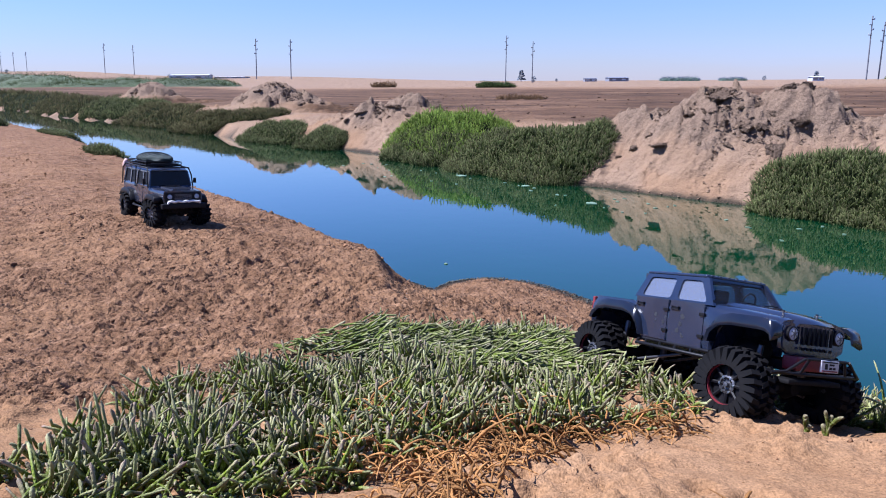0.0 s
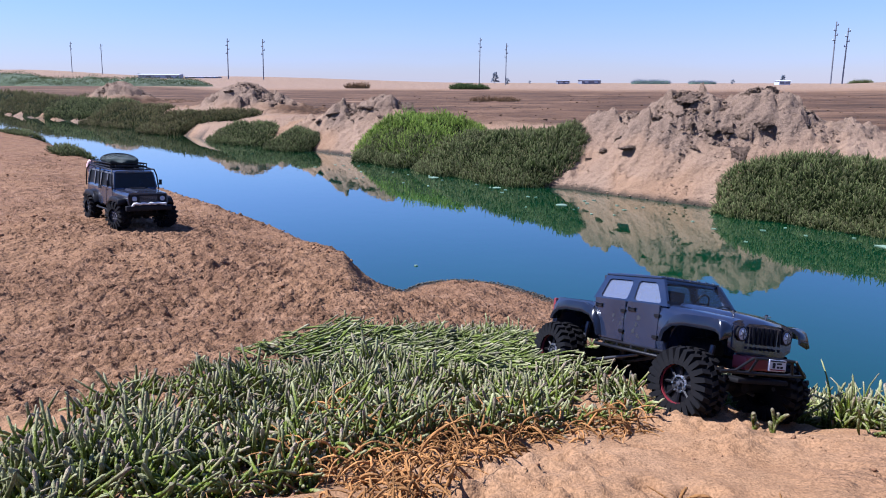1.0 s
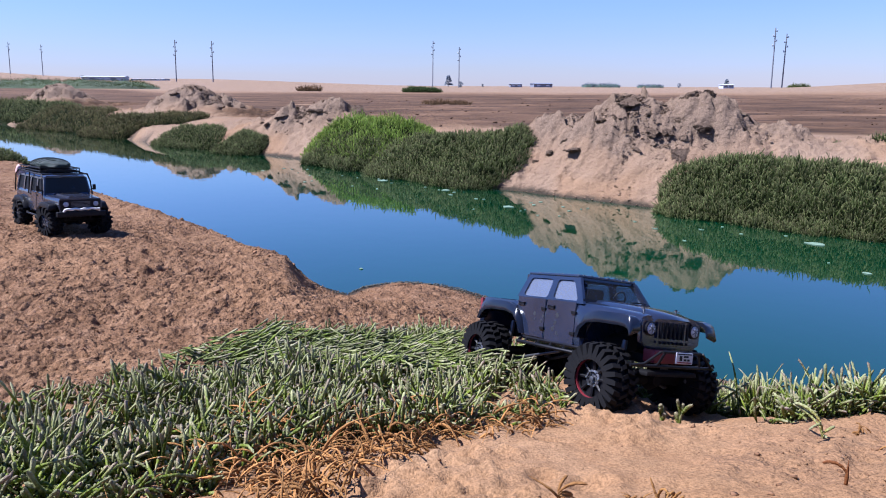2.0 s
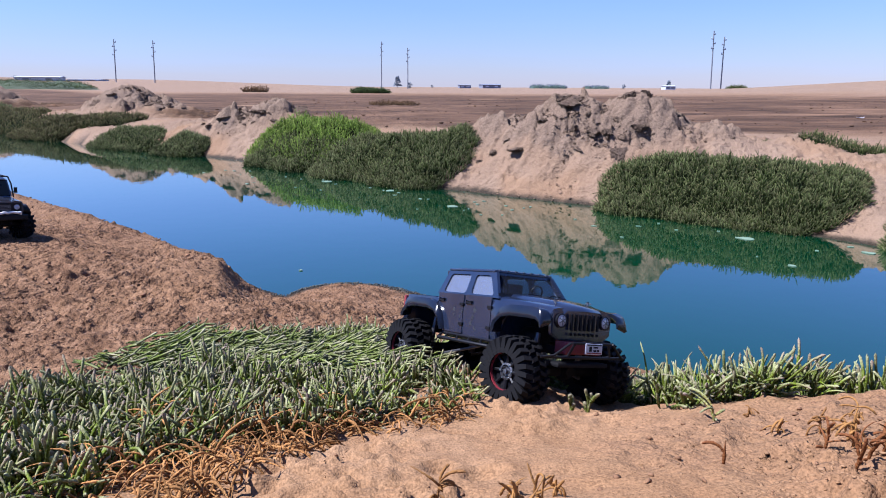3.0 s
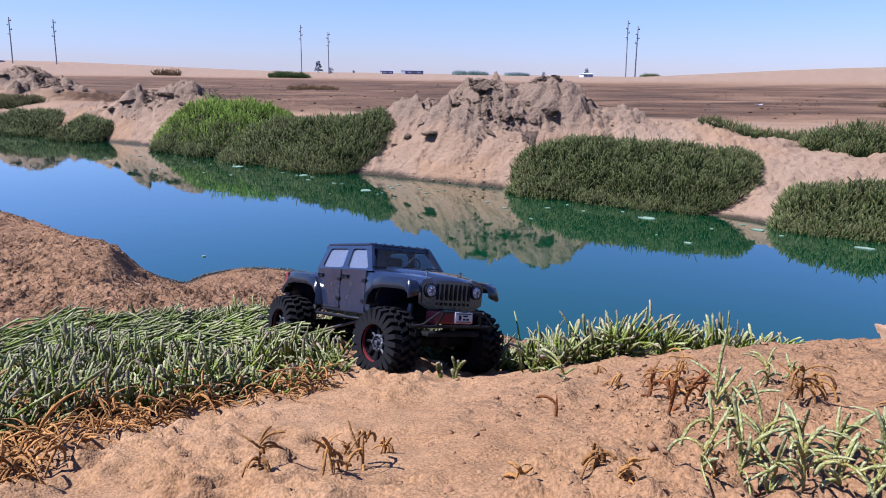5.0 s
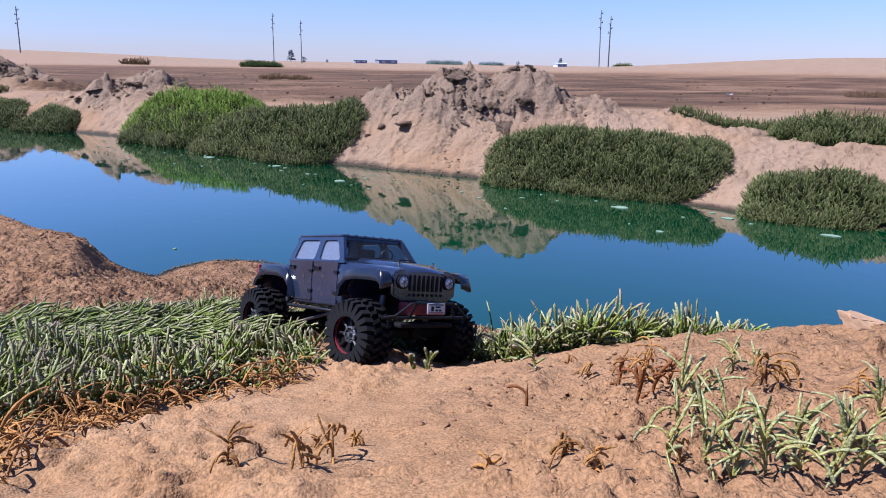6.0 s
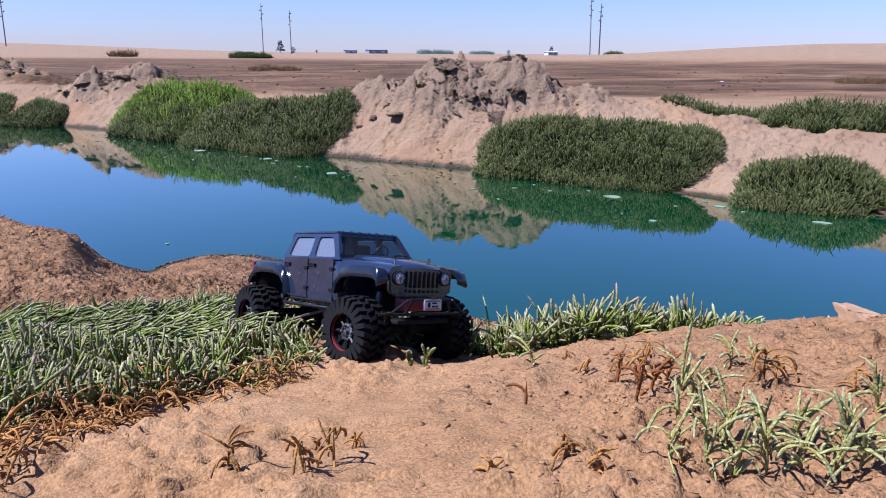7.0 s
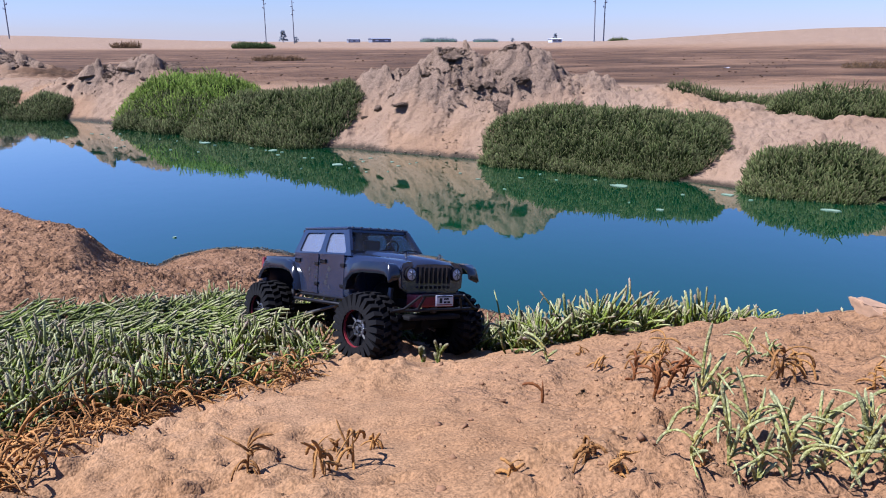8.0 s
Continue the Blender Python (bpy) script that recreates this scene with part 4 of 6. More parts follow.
def far_tree(x, y, h, seed, conifer):
    rng = np.random.default_rng(seed)
    base = ground_z(x, y)
    t = tagged(new("far_tree"), "small dark conifer far off on the plain" if conifer else "small dark round tree far off on the plain", "tree", group="far trees")
    t.matrix_world = pose(x, y, base - 0.1)
    part("trunk", tube(bmesh.new(), [(0, 0, 0), (0, 0, h * 0.5), (0, 0, h)], [0.12, 0.08, 0.03], 6), WOOD_GREY, t)
    n = 90
    u = rng.random(n)
    zz = h * (0.2 + 0.8 * u)
    rad = h * (0.28 * (1 - u) + 0.02 if conifer else 0.34 * np.sqrt(np.clip(1 - (2 * u - 1) ** 2, 0, 1)) + 0.03) * np.sqrt(rng.random(n))
    a = rng.uniform(0, 2 * math.pi, n)
    crown = leaves("crown", np.stack([rad * np.cos(a), rad * np.sin(a), zz], 1), np.stack([np.cos(a), np.sin(a), rng.uniform(-0.4, 0.9, n)], 1),
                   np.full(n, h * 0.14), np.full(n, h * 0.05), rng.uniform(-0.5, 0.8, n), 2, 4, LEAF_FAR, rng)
    crown.parent = t


for i, (x, y, h, con) in enumerate([(14.3, 230, 5.4, True), (16.0, 200, 3.4, False), (26.5, 236, 2.2, False), (113.9, 240, 4.6, True), (88.7, 220, 3.0, False), (-86, 190, 2.0, False), (-126, 180, 1.8, False)]):
    far_tree(x, y, h * 0.7 if con else h * 0.5, 400 + i, con)

# ---- the toy vehicles ----
PAINT = plain("dark_blue_grey_paint", (0.0105, 0.0160, 0.0340), 0.17, 0.0, 0.25, 60, 0.05, dust=0.02, coat=0.35, spec=0.5)
# Darker copy of the body paint, with the flares' shade in its colour.
FLARE_SHADED = plain("shaded_flare_paint", (0.006, 0.008, 0.015), 0.18, 0.0, 0.15, 60, 0.05, dust=0.015, coat=0.2, spec=0.35)
PAINT_GREY = plain("slate_grey_paint", (0.022, 0.026, 0.042), 0.24, 0.0, 0.2, 60, 0.05, dust=0.015, coat=0.5, spec=0.5)
BLACK = plain("black_plastic", (0.0045, 0.0045, 0.0060), 0.45, 0, 0.3, 150, 0.2, dust=0.008, spec=0.2)
SLOT = plain("slot_black", (0.003, 0.003, 0.005), 0.5, 0, 0.2, 150, 0.1, spec=0.1)
CHASSIS = plain("chassis_black", (0.005, 0.005, 0.006), 0.7, 0.0, 0.3, 150, 0.2, dust=0.012, spec=0.15)
RUBBER = plain("tyre_rubber", (0.005, 0.005, 0.006), 0.85, 0, 0.3, 180, 0.4, dust=0.010, spec=0.15)
RED = plain("red_plastic", (0.15, 0.014, 0.02), 0.5, 0.1, 0.15, 150, 0.1)
CHROME = plain("dull_chrome", (0.62, 0.63, 0.66), 0.25, 1.0, 0.1, 150, 0.1)
STEEL = plain("dark_steel", (0.10, 0.10, 0.11), 0.4, 0.8, 0.2, 150, 0.2)
LAMP = plain("lamp_lens", (0.32, 0.34, 0.38), 0.12, 0.0, 0.08, 300, 0.3)
MUD_STAIN = plain("dried_mud_smear", (0.018, 0.018, 0.021), 0.5, 0, 0.35, 200, 0.5)
PLATE_WHITE = plain("plate_white", (0.42, 0.41, 0.44), 0.4, 0.3, 0.1, 200, 0.1)
ROPE = plain("pale_rope", (0.66, 0.64, 0.58), 0.8, 0, 0.15, 500, 0.6)
NETTING = plain("dark_green_netting", (0.014, 0.024, 0.020), 0.85, 0, 0.5, 420, 0.9)
PINK = plain("faded_pink_cloth", (0.55, 0.36, 0.32), 0.85, 0, 0.15, 200, 0.4)
GLASS_CLEAR = glass_material("clear_lexan", (0.88, 0.90, 0.93), 0.06, 0.05, (0.10, 0.11, 0.14))
GLASS_SIDE = glass_material("hazy_lexan", (0.80, 0.84, 0.92), 0.12, 0.45, (0.14, 0.16, 0.22))
GLASS_DARK = glass_material("dark_window", (0.03, 0.033, 0.04), 0.20, 0.6, (0.005, 0.005, 0.006))


LUG_MESHES = {}


def wheel_parts(parent, radius, width, rim_r, rim_mat, ring_mat, outward, lugs, seed):
    """Tyre with chunky staggered lugs, rim with ring and spokes, hub. Axis along y, centre at the parent's origin."""
    w = width / 2
    bm = bmesh.new()
    r = radius * 0.875
    lathe(bm, [(rim_r, -w * 0.72), (rim_r + 0.004, -w * 0.90), (r * 0.82, -w * 1.0), (r * 0.93, -w * 0.93), (r, -w * 0.72), (r * 1.003, 0), (r, w * 0.72), (r * 0.93, w * 0.93),
               (r * 0.82, w * 1.0), (rim_r + 0.004, w * 0.90), (rim_r, w * 0.72), (rim_r - 0.002, 0)], 0, 44)
    step = 2 * math.pi / lugs
    for i in range(lugs):
        for sgn in (-1, 1):
            a = i * step + (0.5 * step if sgn > 0 else 0)
            m = Matrix.Rotation(-a, 4, "Y")
            for y0, y1, x0, x1, z0, z1, sk in ((0.04, 0.58, -0.0050, 0.0036, -0.010, 0.0052, 0.006), (0.60, 1.10, -0.0048, 0.0048, -0.022, 0.0046, -0.004)):
                rr = radius - 0.0045
                key = (radius, width, sgn, y0)
                if key not in LUG_MESHES:
                    lug = bmesh.new()
                    cs = []
                    for zz in (rr + z0, rr + z1):
                        for xx, yy in ((x0, y0), (x1, y0), (x1 + sk, y1), (x0 + sk, y1)):
                            dz = -0.004 if (y1 > 1 and yy == y1) else 0
                            cs.append(lug.verts.new((xx * (0.8 if zz > rr else 1.1), sgn * yy * w, zz + dz)))
                    for f in ((0, 1, 2, 3), (4, 5, 6, 7), (0, 1, 5, 4), (1, 2, 6, 5), (2, 3, 7, 6), (3, 0, 4, 7)):
                        lug.faces.new([cs[k] for k in f])
                    bmesh.ops.recalc_face_normals(lug, faces=lug.faces)
                    LUG_MESHES[key] = bpy.data.meshes.new("tread_lug")
                    lug.to_mesh(LUG_MESHES[key])
                    lug.free()
                    LUG_MESHES[key].materials.append(RUBBER)
                ob = new("tread_lug", LUG_MESHES[key])
                ob.parent = parent
                ob.matrix_basis = m
    part("tyre", bm, RUBBER, parent, "", 40)
    bm = bmesh.new()
    o = outward
    lathe(bm, [(rim_r - 0.001, -w * 0.75), (rim_r - 0.001, w * 0.75), (rim_r - 0.004, w * 0.72), (rim_r - 0.005, -w * 0.72)], 0, 36)
    lathe(bm, [(rim_r - 0.004, o * w * 0.50), (0.004, o * w * 0.56), (0.004, o * w * 0.48), (rim_r - 0.004, o * w * 0.42)], 0, 36)
    for i in range(8):
        a = 2 * math.pi * i / 8
        tube(bm, [(0.008 * math.cos(a), o * w * 0.60, 0.008 * math.sin(a)), ((rim_r - 0.004) * math.cos(a), o * w * 0.66, (rim_r - 0.004) * math.sin(a))], 0.0030, 6)
    rim = part("rim", bm, rim_mat, parent, "", 40)
    bm = bmesh.new()
    lathe(bm, [(rim_r + 0.0010, o * w * 0.84), (rim_r + 0.0010, o * w * 0.955), (rim_r - 0.0044, o * w * 0.955), (rim_r - 0.0044, o * w * 0.80)], 0, 36)
    part("bead_ring", bm, ring_mat, rim)
    for i in range(12):
        a = 2 * math.pi * i / 12
        bm = bmesh.new()
        tube(bm, [((rim_r - 0.0015) * math.cos(a), o * w * 0.95, (rim_r - 0.0015) * math.sin(a)), ((rim_r - 0.0015) * math.cos(a), o * w * 1.0, (rim_r - 0.0015) * math.sin(a))], 0.0012, 6)
        part("bolt", bm, STEEL, rim)
    bm = bmesh.new()
    lathe(bm, [(0.0150, o * w * 0.5), (0.0150, o * w * 0.70), (0.0115, o * w * 0.74), (0.0105, o * w * 0.62), (0.004, o * w * 0.62), (0.004, o * w * 0.84), (0.001, o * w * 0.86)], 0, 24, closed=False)
    hub = part("hub", bm, STEEL, parent, "", 40)
    for i in range(6):
        a = 2 * math.pi * i / 6
        bm = bmesh.new()
        tube(bm, [(0.0130 * math.cos(a), o * w * 0.70, 0.0130 * math.sin(a)), (0.0130 * math.cos(a), o * w * 0.78, 0.0130 * math.sin(a))], 0.0020, 6)
        part("hub_bolt", bm, CHROME, parent)


def add_wheels(truck, axles, track, radius, width, rim_r, rim_mat, ring_mat, lugs, rise=0.0):
    for ax, st in axles:
        for sy in (-1, 1):
            w = new("wheel")
            w.parent = truck
            w.matrix_basis = pose(ax, sy * track, radius + rise, 0, 11 * ax, st)
            wheel_parts(w, radius, width, rim_r, rim_mat, ring_mat, sy, lugs, 1)


def loft(bm, sections):
    """Closed skin through sections of equal point count, capped at both ends."""
    rings = [[bm.verts.new(p) for p in s] for s in sections]
    n = len(rings[0])
    for a, b in zip(rings, rings[1:]):
        for k in range(n):
            bm.faces.new((a[k], a[(k + 1) % n], b[(k + 1) % n], b[k]))
    bm.faces.new(rings[0])
    bm.faces.new(rings[-1])
    return bm


def arch(x, cx, r, top, low):
    """Height of a body's lower edge over a wheel at cx."""
    d = abs(x - cx)
    if d >= r:
        return low
    return low + (top - low) * min(1.0, 1.35 * math.sqrt(max(0, 1 - (d / r) ** 2)))


def flare(truck, cx, sy, r, z0, top, y_in, y_out, material):
    """A wheel-arch flare swept over a wheel."""
    bm = bmesh.new()
    if cx > 0:                                # the front one runs on level past the wheel and stops short
        prof = [(-1.0, 0.0), (-0.93, 0.5), (-0.72, 0.88), (-0.38, 1.0), (0.30, 1.0), (0.50, 0.97), (0.62, 0.84), (0.66, 0.55)]
    else:
        prof = [(-1.0, 0.35), (-0.93, 0.62), (-0.72, 0.90), (-0.38, 1.0), (0.35, 1.0), (0.70, 0.88), (0.93, 0.5), (1.06, 0.0)]
    rings = []
    for u, v in prof:
        x, z = cx + u * r, z0 + v * (top - z0)
        inx, inz = cx + u * (r - 0.006), z0 + v * (top - z0 - 0.006)
        rings.append([bm.verts.new((x, sy * y_in, z)), bm.verts.new((x, sy * (y_out - 0.006), z + 0.001)), bm.verts.new((x, sy * y_out, z - 0.013 * v)),
                      bm.verts.new((inx, sy * (y_out - 0.002), inz - 0.013 * v)), bm.verts.new((inx, sy * y_in, inz))])
    for a, b in zip(rings, rings[1:]):
        for k in range(5):
            bm.faces.new((a[k], a[(k + 1) % 5], b[(k + 1) % 5], b[k]))
    bm.faces.new(rings[0])
    bm.faces.new(rings[-1])
    return part("wheel_arch_flare", bm, material, truck, "", 50)


def pane(truck, corners, material, thick=0.0015, name="window"):
    bm = bmesh.new()
    c = [Vector(p) for p in corners]
    nrm = (c[1] - c[0]).cross(c[2] - c[0]).normalized() * thick
    lo, hi = [bm.verts.new(p) for p in c], [bm.verts.new(p + nrm) for p in c]
    bm.faces.new(lo)
    bm.faces.new(hi)
    for i in range(len(c)):
        bm.faces.new((lo[i], lo[(i + 1) % len(c)], hi[(i + 1) % len(c)], hi[i]))
    ob = part(name, bm, material, truck)
    ob.visible_shadow = False
    return ob


def rounded(corners, r, n=4):
    """A polygon's outline with its corners rounded."""
    out = []
    c = [Vector(p) for p in corners]
    for i, p in enumerate(c):
        a, b = (c[i - 1] - p).normalized() * r, (c[(i + 1) % len(c)] - p).normalized() * r
        for k in range(n + 1):
            u = k / n
            out.append(p + a * (1 - u) ** 2 + b * u ** 2)
    return out


def cab_side(truck, sy, side, z0, z1, outer, holes):
    """The upper side of the cab, one pressed panel with rounded window openings."""
    bm = bmesh.new()
    loops = [[Vector(p) for p in outer]] + [rounded(h, 0.008) for h in holes]
    edges = []
    for loop in loops:
        vs = [bm.verts.new((p.x, sy * side(p.x, p.y), p.y)) for p in loop]
        edges += [bm.edges.new((vs[i - 1], vs[i])) for i in range(len(vs))]
    bmesh.ops.triangle_fill(bm, edges=edges, use_beauty=True, use_dissolve=False)
    ext = bmesh.ops.extrude_face_region(bm, geom=list(bm.faces), use_keep_orig=True)
    for v in ext["geom"]:
        if isinstance(v, bmesh.types.BMVert):
            v.co.y -= sy * 0.006
    part("cab_side_panel", bm, PAINT, truck, "", 40)


def pickup_truck(place):
    t = tagged(new("pickup_truck"), "dark blue toy pickup truck with big knobbly tyres, nose-up on sand", "toy truck")
    t.matrix_world = place
    R, AX = 0.0625, 0.1725
    SX, SZ = 0.016, 0.005                     # the body sits a little forward of, and low on, its axles
    t.matrix_world = place @ Matrix.Translation((SX, 0, -SZ))
    FRONT, REAR = 0.174, -0.194                # the axles
    add_wheels(t, [(FRONT - SX, 6), (REAR - SX, 0)], 0.100, R, 0.054, 0.036, BLACK, RED, 24, SZ - 0.002)

    # lower body in one skin from the grille to the end of the bed
    hw = lambda x: 0.075 + 0.017 * min(1, max(0, (0.20 - x) / 0.12))
    def top(x):
        if x > 0.072:
            return 0.196 - 0.075 * (x - 0.072) - 1.2 * max(0, x - 0.19) ** 2 * 4
        return 0.195 if x > -0.121 else 0.181
    xs = [i * 0.0075 - 0.262 for i in range(64)]
    sec = []
    for x in xs:
        low = max(arch(x, AX, 0.086, 0.172, 0.102), arch(x, -AX, 0.086, 0.168, 0.102))
        if x > 0.19:
            low = max(low, 0.128)
        w, z1 = hw(x), top(x)
        zm = min(low + 0.02, z1 - 0.02)
        half = [(w - 0.006, low), (w, zm), (w, z1 - 0.022), (w - 0.003, z1 - 0.010), (w - 0.010, z1 - 0.003), (w - 0.024, z1)]
        if x < -0.128 and x > -0.256:                       # open bed: inner walls and floor
            half = half[:4] + [(w - 0.005, z1), (w - 0.010, z1), (w - 0.012, z1 - 0.004), (w - 0.013, max(0.150, low + 0.004))]
        else:
            half = half[:5] + [(w - 0.014, z1 - 0.002), (w - 0.020, z1), (w - 0.035, z1)]
        sec.append([(x, y, z) for y, z in half] + [(x, -y, z) for y, z in half[::-1]])
    body = part("body", loft(bmesh.new(), sec), PAINT, t, "dusty dark blue-grey painted body", 35)

    # tailgate and tail lamps
    part("tailgate", box(bmesh.new(), -0.267, -0.261, -0.072, 0.072, 0.125, 0.181, 0.003), PAINT, t)
    for sy in (-1, 1):
        part("tail_lamp", box(bmesh.new(), -0.268, -0.260, sy * 0.083 - 0.008, sy * 0.083 + 0.008, 0.150, 0.178, 0.002), RED, t, "red tail lamp")

    # hood with raised centre, vents and pins
    bm = bmesh.new()
    rows = []
    for x, drop in ((0.080, 0.0), (0.12, 0.0), (0.16, 0.0), (0.188, 0.0008), (0.203, 0.0030), (0.213, 0.0070), (0.218, 0.0120)):
        z = top(min(x, 0.2)) + 0.001 - drop
        hwid = 0.052 - 0.10 * max(0, x - 0.10)
        rows.append([(x, -hwid - 0.012, z - 0.006), (x, -hwid, z + 0.004), (x, 0, z + 0.0055), (x, hwid, z + 0.004), (x, hwid + 0.012, z - 0.006)])
    rv = [[bm.verts.new(p) for p in r] for r in rows]
    for a, b in zip(rv, rv[1:]):
        for k in range(4):
            bm.faces.new((a[k], a[k + 1], b[k + 1], b[k]))
    part("hood_bulge", bm, PAINT, body, "", 40)
    part("hood_vent", box(bmesh.new(), 0.115, 0.140, -0.018, 0.018, 0.1945, 0.1978, 0.001), BLACK, body)
    for i in range(4):
        part("vent_slat", box(bmesh.new(), 0.117 + 0.006 * i, 0.120 + 0.006 * i, -0.016, 0.016, 0.1972, 0.1988), PAINT, body)
    for x, y in ((0.185, 0.040), (0.185, -0.040), (0.10, 0.058)):
        bm = bmesh.new()
        tube(bm, [(x, y, 0.180), (x, y, 0.196), (x, y, 0.198)], [0.0018, 0.0018, 0.003], 8)
        tube(bm, [(x - 0.006, y, 0.1945), (x + 0.007, y + 0.002, 0.1945)], 0.0009, 6)
        part("body_clip", bm, STEEL, body)

    # cab: pillars, roof, header, glass
    zb, zr = 0.194, 0.2390
    wb, wt = 0.088, 0.073
    bx, tx, rx = 0.076, 0.042, -0.106          # windscreen foot and head, back of the roof
    bxr = -0.122
    side = lambda x, z: (wb + (wt - wb) * (z - zb) / (zr - zb))
    for sy in (-1, 1):
        cab_side(t, sy, side, zb - 0.004, zr + 0.001, [(bx + 0.0075, zb - 0.004), (tx + 0.0075, zr + 0.001), (rx - 0.0065, zr + 0.001), (bxr - 0.0065, zb - 0.004)],
                 [[(0.0655, zb + 0.0005), (-0.0100, zb + 0.0005), (-0.0120, zr - 0.0060), (0.0365, zr - 0.0060)], [(-0.0280, zb + 0.0005), (-0.1090, zb + 0.0005), (-0.1000, zr - 0.0060), (-0.0280, zr - 0.0060)]])
        # side glass
        yb, yt = sy * (side(0, zb + 0.001) - 0.003), sy * (side(0, zr - 0.007) - 0.003)
        pane(t, [(0.0685, yb, zb), (-0.0165, yb, zb), (-0.0175, yt, zr - 0.007), (0.041, yt, zr - 0.007)], GLASS_SIDE)
        pane(t, [(-0.0275, yb, zb), (-0.109, yb, zb), (-0.102, yt, zr - 0.007), (-0.0285, yt, zr - 0.007)], GLASS_SIDE)
    # windscreen frame and glass
    bm = bmesh.new()
    loft(bm, [[(tx + 0.003, y, zr - 0.004), (tx + 0.002, y, zr + 0.001), (tx - 0.008, y, zr + 0.001), (tx - 0.006, y, zr - 0.004)] for y in (-wt, wt)])
    part("windscreen_header", bm, PAINT, t)
    bm = bmesh.new()
    loft(bm, [[(bx + 0.006, y, zb - 0.004), (bx + 0.002, y, zb + 0.006), (bx - 0.006, y, zb + 0.006), (bx - 0.006, y, zb - 0.004)] for y in (-wb + 0.002, wb - 0.002)])
    part("cowl", bm, BLACK, t)
    ws = pane(t, [(bx, -wb + 0.006, zb + 0.004), (bx, wb - 0.006, zb + 0.004), (tx + 0.001, wt - 0.003, zr - 0.003), (tx + 0.001, -wt + 0.003, zr - 0.003)], GLASS_CLEAR, 0.0015, "windscreen")
    for y in (-0.030, 0.028):
        bm = bmesh.new()
        tube(bm, [(bx + 0.006, y, zb + 0.005), (bx + 0.003, y + 0.022, zb + 0.009), (bx + 0.001, y + 0.046, zb + 0.008)], 0.0012, 6)
        part("wiper", bm, BLACK, ws)
    # rear wall of the cab with its window
    bm = bmesh.new()
    for y0, y1, z0, z1 in ((-wb + 0.004, wb - 0.004, zb - 0.004, zb + 0.010), (-wt, wt, zr - 0.012, zr), (-0.072, -0.050, zb + 0.010, zr - 0.012), (0.050, 0.072, zb + 0.010, zr - 0.012)):
        box(bm, bxr + 0.001, bxr + 0.009, y0, y1, z0, z1)
    part("cab_rear_wall", bm, PAINT, t)
    pane(t, [(bxr + 0.005, -0.050, zb + 0.010), (bxr + 0.005, 0.050, zb + 0.010), (bxr + 0.005, 0.050, zr - 0.012), (bxr + 0.005, -0.050, zr - 0.012)], GLASS_SIDE, 0.0015, "rear_window")
    # roof with ribs
    bm = bmesh.new()
    box(bm, rx - 0.008, tx + 0.003, -wt - 0.001, wt + 0.001, zr, zr + 0.0055, 0.0026, 3)
    roof = part("roof", bm, PAINT, t, "", 40)
    for i in range(6):
        y = -0.056 + 0.0224 * i
        part("roof_rib", box(bmesh.new(), rx + 0.004, tx - 0.008, y - 0.004, y + 0.004, zr + 0.0045, zr + 0.0070, 0.0010), PAINT, roof)
    for i in range(7):
        part("roof_stud", box(bmesh.new(), tx - 0.001, tx + 0.003, -0.060 + 0.02 * i - 0.002, -0.060 + 0.02 * i + 0.002, zr + 0.005, zr + 0.0068), STEEL, roof)

    # cabin inside: tub, seats, steering wheel
    part("cabin_tub", box(bmesh.new(), -0.115, 0.066, -0.078, 0.078, 0.176, 0.1885, 0.003), BLACK, t)
    for y in (-0.036, 0.036):
        part("seat", box(bmesh.new(), -0.034, -0.022, y - 0.020, y + 0.020, 0.188, 0.222, 0.005), BLACK, t)
    bm = bmesh.new()
    ring = [(0.046 + 0.004 * math.sin(a), 0.034 + 0.015 * math.cos(a), 0.207 + 0.014 * math.sin(a)) for a in (2 * math.pi * k / 18 for k in range(19))]
    tube(bm, ring, 0.0018, 6)
    part("steering_wheel", bm, BLACK, t)

    # doors: outline gaps, handles, hinges, dried mud
    for sy in (-1, 1):
        y = sy * 0.0922
        for x0, x1 in ((-0.020, 0.068), (-0.118, -0.024)):
            bm = bmesh.new()
            zlo = 0.110 if x0 > -0.1 else 0.113
            x0b = x0 if x0 > -0.1 else x0 + 0.022
            slab(bm, [(x0b, zlo), (x1, zlo), (x1, 0.1915), (x0, 0.1915), (x0, 0.165)], lambda a, b, h: Vector((a, sy * (0.0908 + h), b)), 0.0022, 0.0012)
            door = part("door", bm, PAINT, t)
            part("door_handle", box(bmesh.new(), x0 + 0.008, x0 + 0.026, y - 0.001, y + sy * 0.004 + 0.001, 0.1745, 0.1795, 0.0012), BLACK, door)
            for zz in (0.172, 0.133):
                part("hinge", box(bmesh.new(), x1 - 0.010, x1 + 0.003, min(y, y + sy * 0.004), max(y, y + sy * 0.004), zz - 0.003, zz + 0.003, 0.001), BLACK, door)
        rng = random.Random(3)
        for i in range(9):
            bm = bmesh.new()
            cx, cz, rr = rng.uniform(-0.06, 0.05), rng.uniform(0.125, 0.165), rng.uniform(0.002, 0.006)
            pts = [(cx + rr * rng.uniform(0.5, 1.3) * math.cos(a), cz + 1.1 * rr * rng.uniform(0.5, 1.2) * math.sin(a)) for a in (2 * math.pi * k / 11 for k in range(11))]
            slab(bm, pts, lambda a, b, h: Vector((a, sy * (0.0931 + h), b)), 0.0003)
            part("mud_smear", bm, MUD_STAIN, body)

